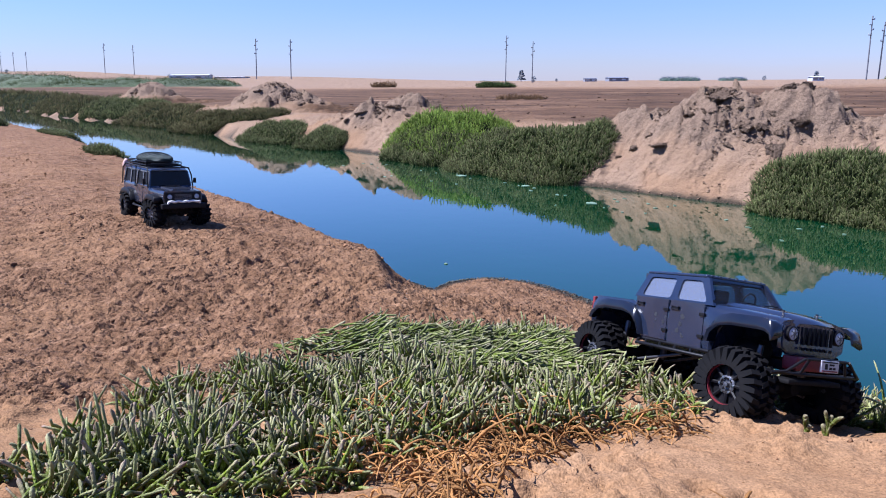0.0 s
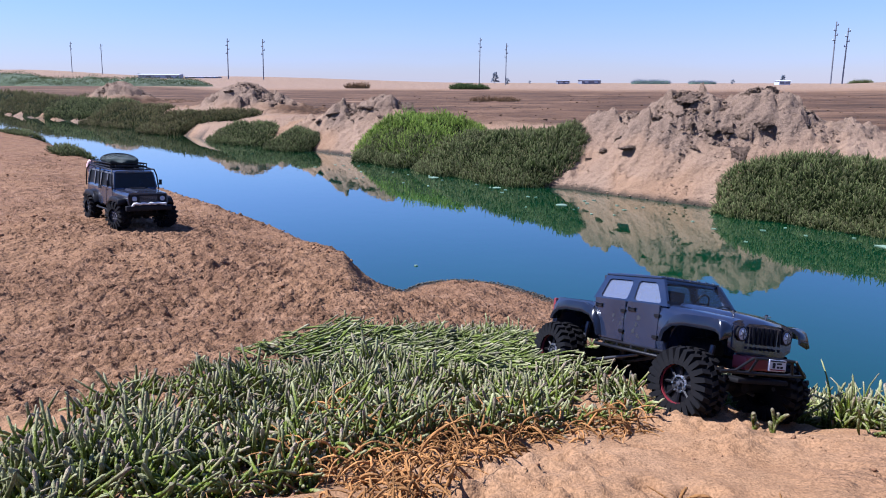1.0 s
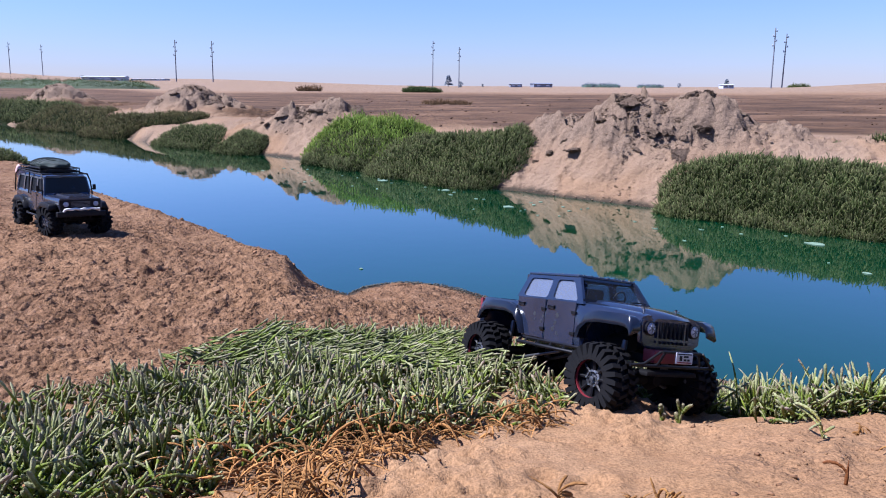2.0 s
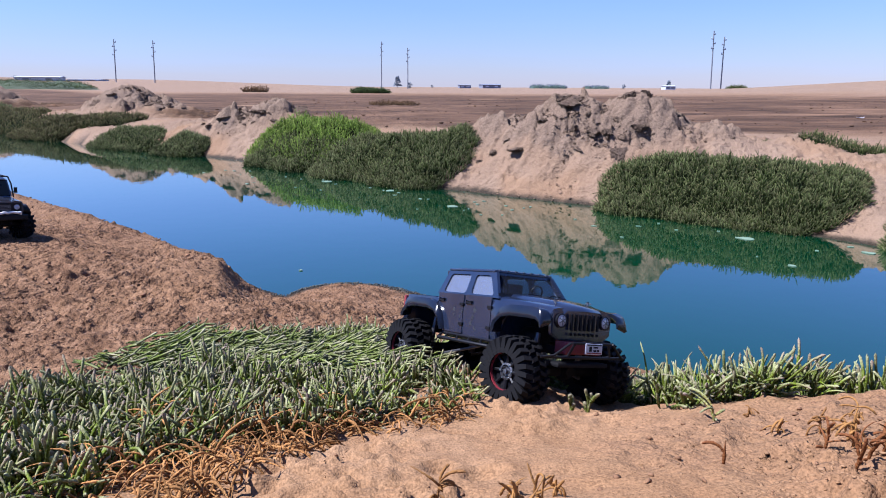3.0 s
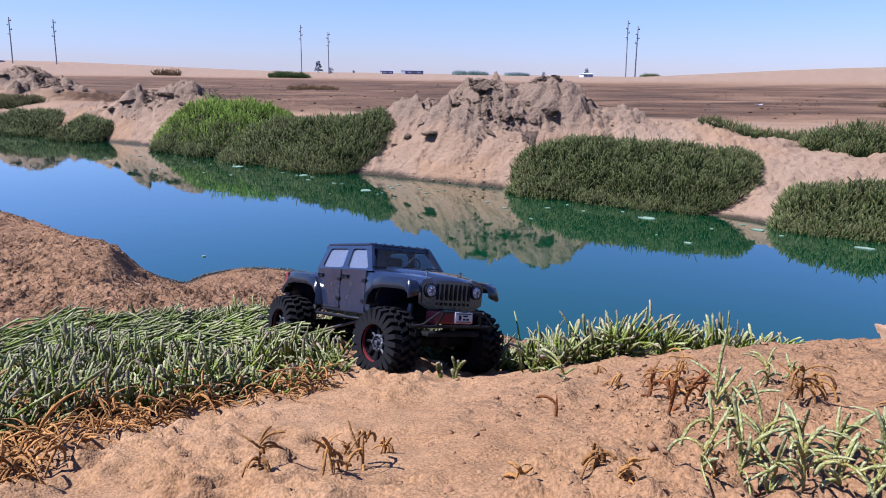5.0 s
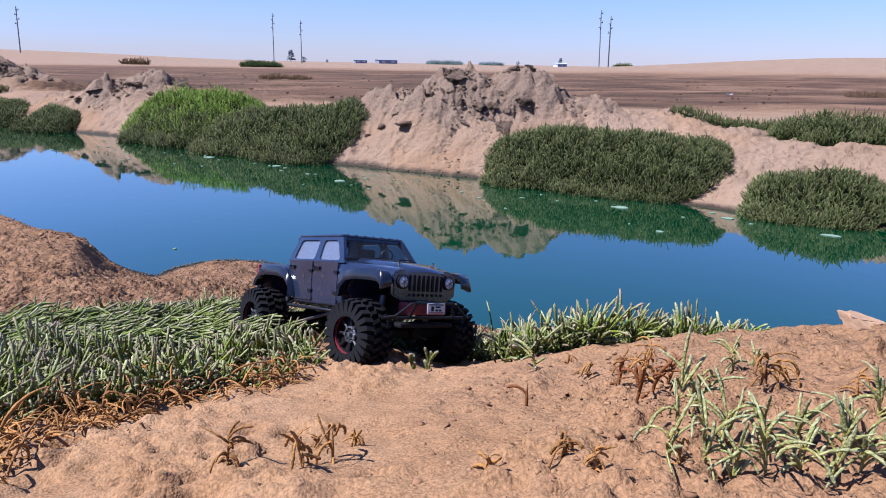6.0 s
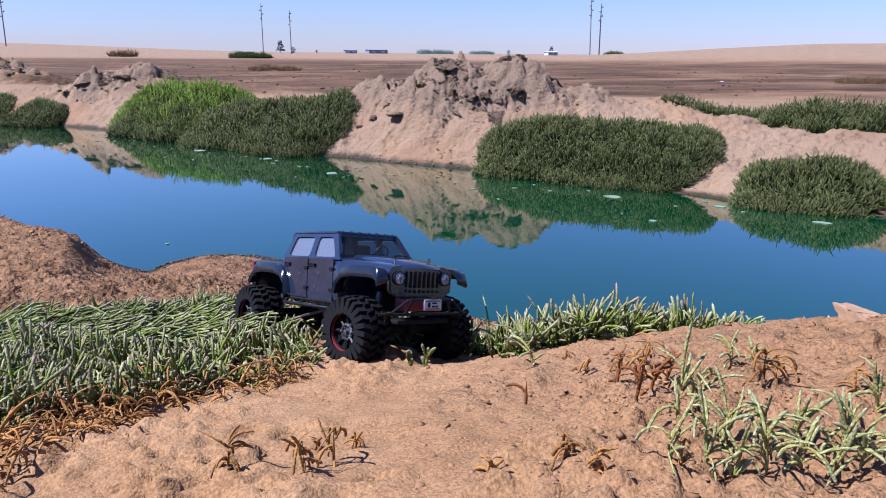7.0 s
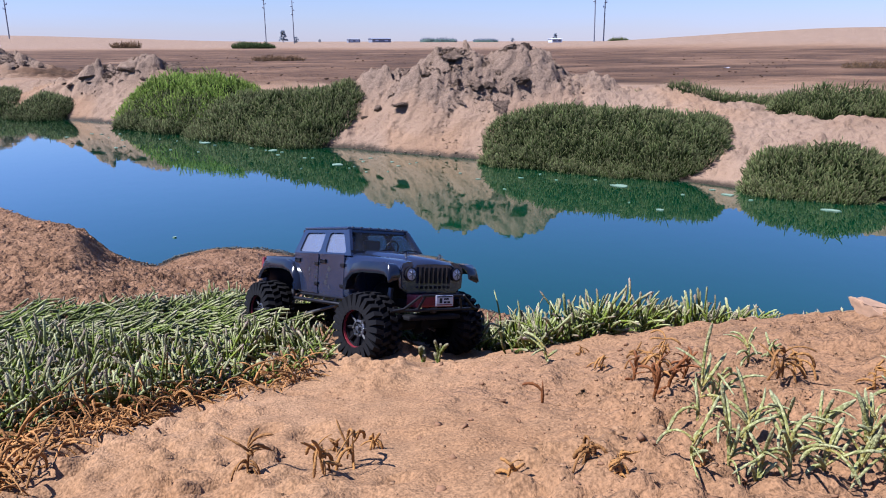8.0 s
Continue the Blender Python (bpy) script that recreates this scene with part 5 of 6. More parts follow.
    # flares
    for cx, r, ztop in ((AX - 0.004, 0.084, 0.181), (-AX, 0.082, 0.176)):
        for sy in (-1, 1):
            flare(t, cx, sy, r, 0.116 if cx < 0 else 0.128, ztop, 0.082, 0.106, FLARE_SHADED)

    # face: grille, slots, lamps
    gx0 = 0.2175
    bm = bmesh.new()
    slab(bm, [(-0.073, 0.168), (-0.070, 0.1755), (-0.056, 0.1795), (0.056, 0.1795), (0.070, 0.1755), (0.073, 0.168), (0.071, 0.138), (0.054, 0.128), (-0.054, 0.128), (-0.071, 0.138)],
         lambda a, b, h: Vector((gx0 - 0.012 + h + (0.006 if abs(a) < 0.04 else 0), a, b)), 0.010, 0.002)
    grille = part("grille", bm, PAINT, t, "", 40)
    for i in range(7):
        y = -0.0315 + 0.0105 * i
        part("grille_slot", box(bmesh.new(), gx0 + 0.0025, gx0 + 0.0055, y - 0.0026, y + 0.0026, 0.146, 0.1745, 0.001), SLOT, grille)
        part("grille_mark", box(bmesh.new(), gx0 + 0.003, gx0 + 0.0052, y - 0.0026, y + 0.0026, 0.137, 0.1415, 0.0006), SLOT, grille)
    for y in (-0.0530, 0.0530):
        bm = bmesh.new()
        mm = Matrix.Rotation(radians(-90), 4, "Z")
        lathe(bm, [(0.0125, 0.0), (0.0125, 0.006), (0.0105, 0.007), (0.0100, 0.0)], 0, 24)
        bmesh.ops.transform(bm, matrix=Matrix.Translation((gx0 - 0.004, y, 0.162)) @ mm, verts=bm.verts)
        lamp = part("headlamp", bm, BLACK, t, "round headlamp with a black rim")
        bm = bmesh.new()
        lathe(bm, [(0.0100, 0.0), (0.0100, 0.0045), (0.006, 0.0065), (0.001, 0.0072)], 0, 24, closed=False)
        bmesh.ops.transform(bm, matrix=Matrix.Translation((gx0 - 0.003, y, 0.162)) @ mm, verts=bm.verts)
        lens = part("lens", bm, LAMP, lamp, "", 40)
        for a in (0, 60, 120):
            bm = box(bmesh.new(), -0.0085, 0.0085, -0.0008, 0.0008, -0.0004, 0.0004)
            bmesh.ops.transform(bm, matrix=Matrix.Translation((gx0 + 0.0042, y, 0.162)) @ Matrix.Rotation(radians(90), 4, "Y") @ Matrix.Rotation(radians(a), 4, "Z"), verts=bm.verts)
            part("lens_bar", bm, STEEL, lamp)

    # tube bumper, red nose block, plate
    bm = bmesh.new()
    for s in (-1, 1):
        tube(bm, [(0.215, s * 0.048, 0.098), (0.238, s * 0.050, 0.104), (0.243, s * 0.040, 0.126)], 0.0024, 8)
        tube(bm, [(0.225, s * 0.098, 0.100), (0.236, s * 0.080, 0.104), (0.243, s * 0.050, 0.126)], 0.0024, 8)
    tube(bm, [(0.243, -0.046, 0.126), (0.246, 0, 0.127), (0.243, 0.046, 0.126)], 0.0025, 8)
    tube(bm, [(0.225, -0.100, 0.100), (0.237, -0.05, 0.101), (0.239, 0, 0.101), (0.237, 0.05, 0.101), (0.225, 0.100, 0.100)], 0.0028, 8)
    bump = part("front_bumper", bm, BLACK, t, "black steel tube bumper", 50)
    part("nose_block", box(bmesh.new(), 0.196, 0.224, -0.045, 0.045, 0.104, 0.127, 0.004), RED, t, "red nose block")
    plate = part("number_plate", box(bmesh.new(), 0.2455, 0.2485, -0.020, 0.020, 0.108, 0.127, 0.001), PLATE_WHITE, bump, "small white plate with dark bars")
    for y0, y1, z0, z1 in ((-0.017, 0.017, 0.1235, 0.1255), (-0.017, 0.017, 0.1095, 0.1115), (-0.012, -0.006, 0.113, 0.122), (-0.002, 0.009, 0.119, 0.122), (-0.002, 0.004, 0.113, 0.1165), (0.006, 0.012, 0.113, 0.1165)):
        part("plate_bar", box(bmesh.new(), 0.2484, 0.2490, y0, y1, z0, z1), RED if z1 < 0.112 else BLACK, bump)
    part("skid_plate", box(bmesh.new(), 0.19, 0.226, -0.060, 0.060, 0.082, 0.090, 0.003), CHASSIS, t)

    # chassis: rails, axles, links, shocks, sliders
    for sy in (-1, 1):
        part("frame_rail", box(bmesh.new(), -0.27, 0.22, sy * 0.036 - 0.004, sy * 0.036 + 0.004, 0.100, 0.116, 0.002), CHASSIS, t)
        bm = bmesh.new()
        tube(bm, [(-0.098, sy * 0.092, 0.106), (-0.09, sy * 0.104, 0.100), (0.088, sy * 0.104, 0.100), (0.096, sy * 0.092, 0.106)], 0.0034, 8)
        tube(bm, [(-0.090, sy * 0.092, 0.1095), (0.088, sy * 0.092, 0.1095)], 0.0030, 8)
        for x in (-0.07, -0.03, 0.01, 0.05):
            tube(bm, [(x - 0.006, sy * 0.092, 0.109), (x + 0.006, sy * 0.104, 0.101)], 0.0022, 6)
        part("rock_slider", bm, BLACK, t, "", 50)
        for ax in (AX, -AX):
            bm = bmesh.new()
            tube(bm, [(ax - 0.02, sy * 0.058, 0.058), (ax - 0.012, sy * 0.052, 0.135)], [0.0075, 0.0045], 10)
            part("shock_absorber", bm, STEEL, t, "", 50)
            bm = bmesh.new()
            tube(bm, [(ax, sy * 0.045, 0.055), (ax * 0.25, sy * 0.030, 0.088)], 0.0032, 8)
            part("link", bm, STEEL, t, "", 50)
    for ax in (FRONT - SX, REAR - SX):
        bm = bmesh.new()
        tube(bm, [(ax, -0.085, R + SZ), (ax, 0.085, R + SZ)], 0.010, 12)
        tube(bm, [(ax - 0.018, 0.018, R + SZ), (ax, 0.018, R + SZ), (ax + 0.018, 0.018, R + SZ)], [0.010, 0.020, 0.010], 14)
        part("axle", bm, CHASSIS, t, "", 50)
    part("transmission", box(bmesh.new(), -0.06, 0.07, -0.030, 0.030, 0.088, 0.118, 0.005), CHASSIS, t)
    part("motor", tube(bmesh.new(), [(0.09, -0.02, 0.125), (0.14, -0.02, 0.125)], 0.018, 16), CHASSIS, t, "", 50)
    return t


def truck_pose(front_hub, rear_hub, side_out, radius, roll):
    """Pose of a vehicle from the middles of its right wheels' outer faces, leaning to its left by roll degrees."""
    F, B = Vector(front_hub), Vector(rear_hub)
    f = (F - B).normalized()
    l0 = Vector((0, 0, 1)).cross(f).normalized()
    u0 = f.cross(l0)
    c, s = math.cos(radians(roll)), math.sin(radians(roll))
    l, u = l0 * c - u0 * s, u0 * c + l0 * s
    o = (F + B) / 2 + l * side_out - u * radius
    return Matrix(((f.x, l.x, u.x, o.x), (f.y, l.y, u.y, o.y), (f.z, l.z, u.z, o.z), (0, 0, 0, 1)))


def vehicle_pose(x, y, z, heading, nose_up, lean):
    """Pose of a vehicle by the ground point between its axles, its heading, its nose's rise and its lean to its left, in degrees."""
    h, p, r = radians(heading), radians(nose_up), radians(lean)
    f = Vector((math.cos(h) * math.cos(p), math.sin(h) * math.cos(p), math.sin(p)))
    l0 = Vector((0, 0, 1)).cross(f).normalized()
    u0 = f.cross(l0)
    l, u = l0 * math.cos(r) - u0 * math.sin(r), u0 * math.cos(r) + l0 * math.sin(r)
    return Matrix(((f.x, l.x, u.x, x), (f.y, l.y, u.y, y), (f.z, l.z, u.z, z), (0, 0, 0, 1)))


pickup_truck(vehicle_pose(0.5555, 1.3508, 0.4567, -63.73, 11.7, 13.4))


def station_wagon(place):
    t = tagged(new("off_road_wagon"), "slate-grey boxy toy off-road wagon with loaded roof rack on sand", "toy car")
    t.matrix_world = place
    R, AX = 0.058, 0.162
    UP = 0.017                                  # the body sits low over its wheels
    add_wheels(t, [(AX, 16), (-AX, 0)], 0.091, R, 0.044, 0.036, STEEL, CHROME, 16, UP)

    def half_w(x):
        return 0.088 if x < 0.10 else 0.088 - 0.010 * (x - 0.10) / 0.13

    def top(x):
        return 0.181 if x < 0.098 else 0.174 - 0.03 * (x - 0.098)
    sec = []
    for i in range(65):
        x = -0.232 + i * 0.0073
        low = max(arch(x, AX, 0.074, 0.140, 0.096), arch(x, -AX, 0.072, 0.138, 0.096))
        if x > 0.21:
            low = max(low, 0.118)
        w, z1 = half_w(x), top(x)
        half = [(w - 0.004, low), (w, min(low + 0.015, z1 - 0.02)), (w, z1 - 0.014), (w - 0.002, z1 - 0.006), (w - 0.006, z1 - 0.001), (w - 0.020, z1)]
        sec.append([(x, y, z) for y, z in half] + [(x, -y, z) for y, z in half[::-1]])
    body = part("body", loft(bmesh.new(), sec), PAINT_GREY, t, "", 35)
    # raised hood centre
    bm = bmesh.new()
    loft(bm, [[(x, -w, top(x) - 0.001), (x, -w + 0.006, top(x) + 0.005), (x, w - 0.006, top(x) + 0.005), (x, w, top(x) - 0.001)] for x, w in ((0.104, 0.052), (0.16, 0.046), (0.222, 0.040))])
    part("hood_panel", bm, PAINT_GREY, body, "", 40)
    part("hood_vent", box(bmesh.new(), 0.118, 0.140, -0.030, 0.030, 0.1770, 0.1805, 0.001), BLACK, body)

    # upper body: corner pillars, roof, windows
    zb, zr, wb, wt = 0.180, 0.240, 0.087, 0.078
    side = lambda z: wb + (wt - wb) * (z - zb) / (zr - zb)
    for sy in (-1, 1):
        for x0, x1, w in ((0.096, 0.082, 0.005), (0.020, 0.018, 0.005), (-0.062, -0.062, 0.006), (-0.140, -0.140, 0.006), (-0.224, -0.220, 0.008)):
            bm = bmesh.new()
            loft(bm, [[(x - w, sy * side(z), z), (x + w, sy * side(z), z), (x + w, sy * (side(z) - 0.006), z), (x - w, sy * (side(z) - 0.006), z)] for x, z in ((x0, zb - 0.003), (x1, zr))])
            part("pillar", bm, PAINT_GREY, t)
        for x0, x1 in ((0.025, 0.090), (-0.056, 0.014), (-0.134, -0.068), (-0.216, -0.146)):
            pane(t, [(x1, sy * (side(zb) - 0.003), zb), (x0, sy * (side(zb) - 0.003), zb), (x0, sy * (side(zr) - 0.003), zr - 0.006), (x1 - (0.010 if x1 > 0.05 else 0), sy * (side(zr) - 0.003), zr - 0.006)], GLASS_DARK)
        bm = bmesh.new()
        loft(bm, [[(x, sy * side(zr - 0.008), zr - 0.008), (x, sy * side(zr), zr), (x, sy * (side(zr) - 0.005), zr), (x, sy * (side(zr) - 0.005), zr - 0.008)] for x in (-0.226, 0.084)])
        part("gutter", bm, PAINT_GREY, t)
    pane(t, [(0.098, -wb + 0.006, zb), (0.098, wb - 0.006, zb), (0.084, wt - 0.004, zr - 0.004), (0.084, -wt + 0.004, zr - 0.004)], GLASS_DARK, 0.0015, "windscreen")
    pane(t, [(-0.229, -wb + 0.010, zb), (-0.229, wb - 0.010, zb), (-0.225, wt - 0.006, zr - 0.006), (-0.225, -wt + 0.006, zr - 0.006)], GLASS_DARK, 0.0015, "rear_window")
    bm = bmesh.new()
    loft(bm, [[(x, -w, zr - 0.001), (x, -w + 0.010, z), (x, w - 0.010, z), (x, w, zr - 0.001)] for x, w, z in ((-0.230, wt, zr + 0.006), (-0.215, wt + 0.001, zr + 0.010), (0.070, wt + 0.001, zr + 0.010), (0.088, wt - 0.001, zr + 0.004))])
    part("roof", bm, PAINT_GREY, t, "", 40)
    part("cabin_filling", box(bmesh.new(), -0.215, 0.085, -0.070, 0.070, 0.170, 0.214, 0.004), BLACK, t)

    # doors and handles
    for sy in (-1, 1):
        for x0, x1 in ((0.022, 0.092), (-0.060, 0.016)):
            bm = bmesh.new()
            slab(bm, [(x0, 0.104), (x1 - 0.004, 0.104), (x1, 0.130), (x1, 0.177), (x0, 0.177)], lambda a, b, h: Vector((a, sy * (0.0872 + h), b)), 0.0018, 0.0009)
            door = part("door", bm, PAINT_GREY, t)
            part("door_handle", box(bmesh.new(), x0 + 0.004, x0 + 0.016, sy * 0.0895 - 0.0015, sy * 0.0895 + 0.0015, 0.165, 0.169), BLACK, door)
        flare(t, AX, sy, 0.076, 0.104, 0.150, 0.078, 0.110, BLACK)
        flare(t, -AX, sy, 0.074, 0.104, 0.148, 0.078, 0.108, BLACK)
        # mirror
        bm = bmesh.new()
        tube(bm, [(0.090, sy * 0.086, 0.186), (0.094, sy * 0.100, 0.194)], 0.0018, 6)
        box(bm, 0.090, 0.096, sy * 0.104 - 0.006, sy * 0.104 + 0.006, 0.188, 0.210, 0.002)
        part("mirror", bm, BLACK, t)
        part("side_step", tube(bmesh.new(), [(-0.085, sy * 0.090, 0.092), (-0.07, sy * 0.100, 0.088), (0.07, sy * 0.100, 0.088), (0.085, sy * 0.090, 0.092)], 0.004, 8), BLACK, t, "", 50)
        # outside cage
        bm = bmesh.new()
        tube(bm, [(0.104, sy * 0.092, 0.172), (0.094, sy * 0.089, 0.225), (0.080, sy * 0.084, 0.251), (-0.20, sy * 0.084, 0.256), (-0.232, sy * 0.088, 0.235), (-0.236, sy * 0.092, 0.165)], 0.0028, 8)
        tube(bm, [(-0.060, sy * 0.093, 0.166), (-0.060, sy * 0.085, 0.254)], 0.0026, 8)
        part("roll_cage_bar", bm, BLACK, t, "", 50)
    bm = bmesh.new()
    for x in (0.080, -0.06, -0.19):
        tube(bm, [(x, -0.084, 0.252), (x, 0.084, 0.252)], 0.0026, 8)
    part("roll_cage_cross_bar", bm, BLACK, t, "", 50)

    # face
    part("grille_panel", box(bmesh.new(), 0.2335, 0.2385, -0.072, 0.072, 0.124, 0.164, 0.002), BLACK, t)
    for i in range(6):
        part("grille_bar", box(bmesh.new(), 0.238, 0.2395, -0.034, 0.034, 0.130 + 0.005 * i, 0.1325 + 0.005 * i), STEEL, t)
    mm = Matrix.Rotation(radians(-90), 4, "Z")
    for y in (-0.054, 0.054):
        bm = bmesh.new()
        lathe(bm, [(0.0095, 0.0), (0.0095, 0.004), (0.005, 0.006), (0.001, 0.0065)], 0, 20, closed=False)
        bmesh.ops.transform(bm, matrix=Matrix.Translation((0.2375, y, 0.148)) @ mm, verts=bm.verts)
        part("headlamp", bm, LAMP, t, "round headlamp", 40)
    bm = bmesh.new()
    box(bm, 0.228, 0.252, -0.088, 0.088, 0.100, 0.120, 0.004)
    bump = part("front_bumper", bm, BLACK, t)
    pts = [(0.250 + 0.004 * math.sin(k), -0.060 + 0.008 * k, 0.1290 + 0.0016 * math.sin(k * 1.7)) for k in range(16)]
    pts = [(0.240, -0.066, 0.112)] + pts + [(0.240, 0.066, 0.112)]
    part("tow_rope", tube(bmesh.new(), pts, 0.0048, 10), ROPE, bump, "pale rope wrapped along the bumper", 50)

    # roof rack with its load
    rack = bmesh.new()
    for z in (0.260, 0.272):
        tube(rack, [(-0.215, -0.072, z), (0.030, -0.072, z), (0.030, 0.072, z), (-0.215, 0.072, z), (-0.215, -0.072, z)], 0.0024, 8)
    for x in [-0.215 + 0.035 * k for k in range(8)]:
        tube(rack, [(x, -0.072, 0.260), (x, 0.072, 0.260)], 0.0020, 6)
        for y in (-0.072, 0.072):
            tube(rack, [(x, y, 0.250), (x, y, 0.273)], 0.0020, 6)
    part("roof_rack", rack, BLACK, t, "black tube roof rack", 50)
    part("rack_lamp_bar", box(bmesh.new(), 0.032, 0.040, -0.055, 0.055, 0.257, 0.267, 0.002), BLACK, t)

    # frame, axles
    for sy in (-1, 1):
        part("frame_rail", box(bmesh.new(), -0.235, 0.23, sy * 0.036 - 0.004, sy * 0.036 + 0.004, 0.086, 0.104, 0.002), CHASSIS, t)
    for ax in (AX, -AX):
        bm = bmesh.new()
        tube(bm, [(ax, -0.085, R + UP), (ax, 0.085, R + UP)], 0.010, 12)
        tube(bm, [(ax - 0.018, 0.016, R + UP), (ax, 0.016, R + UP), (ax + 0.018, 0.016, R + UP)], [0.010, 0.019, 0.010], 14)
        part("axle", bm, CHASSIS, t, "", 50)
    part("underbody", box(bmesh.new(), -0.20, 0.20, -0.050, 0.050, 0.078, 0.098, 0.006), CHASSIS, t)
    return t


def wagon_load(place):
    """The netted bundle on the rack, and the cloth tied at its back corner."""
    rng = np.random.default_rng(12)
    bm = bmesh.new()
    bmesh.ops.create_icosphere(bm, subdivisions=4, radius=1.0)
    for v in bm.verts:
        c = v.co.copy()
        k = 1 + 0.10 * noise.noise(c * 2.3) + 0.05 * noise.noise(c * 6)
        z = c.z * 0.027 * k
        v.co = Vector((-0.085 + c.x * 0.115 * k, c.y * 0.066 * k, 0.280 + (z if z > -0.016 else -0.016)))
    b = part("netted_load", bm, NETTING, None, "", 80)
    b.matrix_world = place
    tagged(b, "dark green netted bundle lying on the toy roof rack", "bundle")
    bm = bmesh.new()
    for i in range(9):
        z = -0.09 + 0.02 * i
        r = math.sqrt(max(0.05, 1 - (z / 0.105) ** 2))
        pts = [(-0.085 + z, 0.070 * r * math.cos(a), 0.280 + 0.0290 * r * math.sin(a)) for a in (math.pi * k / 12 for k in range(13))]
        tube(bm, pts, 0.0011, 5)
    part("lashing", bm, BLACK, b, "", 60)
    bm = bmesh.new()
    bmesh.ops.create_icosphere(bm, subdivisions=3, radius=1.0)
    for v in bm.verts:
        c = v.co.copy()
        k = 1 + 0.25 * noise.noise(c * 2.0)
        v.co = Vector((-0.246 + c.x * 0.012 * k, -0.070 + c.y * 0.014 * k, 0.243 + c.z * 0.028 * k))
    c = part("tied_cloth", bm, PINK, None, "", 80)
    c.matrix_world = place
    tagged(c, "faded pink cloth roll tied behind the toy wagon", "cloth")


wagon_pose = truck_pose((-1.440, 3.227, 0.384 + 0.065), (-1.712, 3.508, 0.376 + 0.065), 0.126, 0.068, 4.5) @ Matrix.Scale(1.19, 4) @ Matrix.Translation((0, 0, -0.017))
station_wagon(wagon_pose)
wagon_load(wagon_pose)

# ---- clods, crumbs, sprouts, debris ----
def lump(seed, detail=1, jag=0.35):
    """Vertices and triangles of one angular lump, about 1 across."""
    bm = bmesh.new()
    bmesh.ops.create_icosphere(bm, subdivisions=max(1, detail), radius=0.5)
    if detail == 0:
        bm.clear()
        bmesh.ops.create_cube(bm, size=0.8)
        bmesh.ops.triangulate(bm, faces=bm.faces)
    rng = np.random.default_rng(seed)
    cuts = rng.normal(0, 1, (14, 3))
    cuts /= np.linalg.norm(cuts, axis=1, keepdims=True)
    lim = rng.uniform(0.17, 0.40, 14)
    for v in bm.verts:
        c = np.array(v.co) * (1 + jag * (noise.noise(v.co * 2.2 + Vector((seed, 0, 0)))))
        for n_, l_ in zip(cuts, lim):
            d = c @ n_
            if d > l_:
                c = c - n_ * (d - l_)
        v.co = Vector(c) * (1 + 0.10 * noise.noise(Vector(c) * 9 + Vector((0, seed, 0))))
    bm.verts.index_update()
    vs = np.array([v.co for v in bm.verts])
    fs = np.array([[v.index for v in f.verts] for f in bm.faces])
    bm.free()
    return vs, fs


def lumps(name, x, y, size, material, seed, flat=0.7, sink=0.3, detail=1, smooth=False):
    """Many lumps lying on the ground, in one mesh."""
    rng = np.random.default_rng(seed)
    kinds = [lump(seed + k, detail) for k in range(5)]
    z = land(x, y)[0]
    V, F, off = [], [], 0
    for k, (vs, fs) in enumerate(kinds):
        pick = np.arange(len(x)) % 5 == k
        n = pick.sum()
        a = rng.uniform(0, 2 * math.pi, n)
        s = size[pick]
        sc = rng.uniform(0.6, 1.2, (n, 3)) * s[:, None] * np.array([1, 1, flat])
        p = vs[None] * sc[:, None, :]
        ca, sa = np.cos(a)[:, None], np.sin(a)[:, None]
        px = p[..., 0] * ca - p[..., 1] * sa + x[pick][:, None]
        py = p[..., 0] * sa + p[..., 1] * ca + y[pick][:, None]
        pz = p[..., 2] + (z[pick] + s * flat * (0.5 - sink))[:, None]
        V.append(np.stack([px, py, pz], -1).reshape(-1, 3))
        F.append((fs[None] + (np.arange(n) * len(vs))[:, None, None] + off).reshape(-1, 3))
        off += n * len(vs)
    return mesh_np(name, np.concatenate(V), np.concatenate(F), material, None, smooth)


def heap_spots(n, seed, need):
    rng = np.random.default_rng(seed)
    xs, ys = [], []
    for hx, hy, a, b, turn, h in HEAPS:
        k = int(n * h / 0.5)
        xs.append(hx + rng.normal(0, a * 0.8, k * 4))
        ys.append(hy + rng.normal(0, b * 0.8, k * 4))
    x, y = np.concatenate(xs), np.concatenate(ys)
    m = land(x, y)[1]["clod"]
    ok = m > need
    order = rng.permutation(ok.sum())
    return x[ok][order], y[ok][order], rng


# large clods on the spoil heaps, each a thing of its own
def clod_mesh(seed, detail, jag):
    vs, fs = lump(seed, detail, jag)
    for i, v in enumerate(vs):
        p = Vector(v)
        crack = abs(noise.noise(p * 3.1 + Vector((seed, 3, 0))))
        vs[i] = v * (1 + 0.14 * noise.noise(p * 6 + Vector((0, 0, seed))) + 0.09 * noise.noise(p * 15) - 0.22 * max(0.0, 0.10 - crack) / 0.10)
    me = bpy.data.meshes.new("mud_clod")
    me.from_pydata(vs.tolist(), [], fs.tolist())
    me.materials.append(CLOD)
    me.shade_smooth()
    me.set_sharp_from_angle(angle=radians(24))
    return me


clod_meshes = [clod_mesh(700 + k, 3, 0.6) for k in range(7)]
big_clod_meshes = [clod_mesh(720 + k, 5 if k < 5 else 4, 0.7) for k in range(8)]


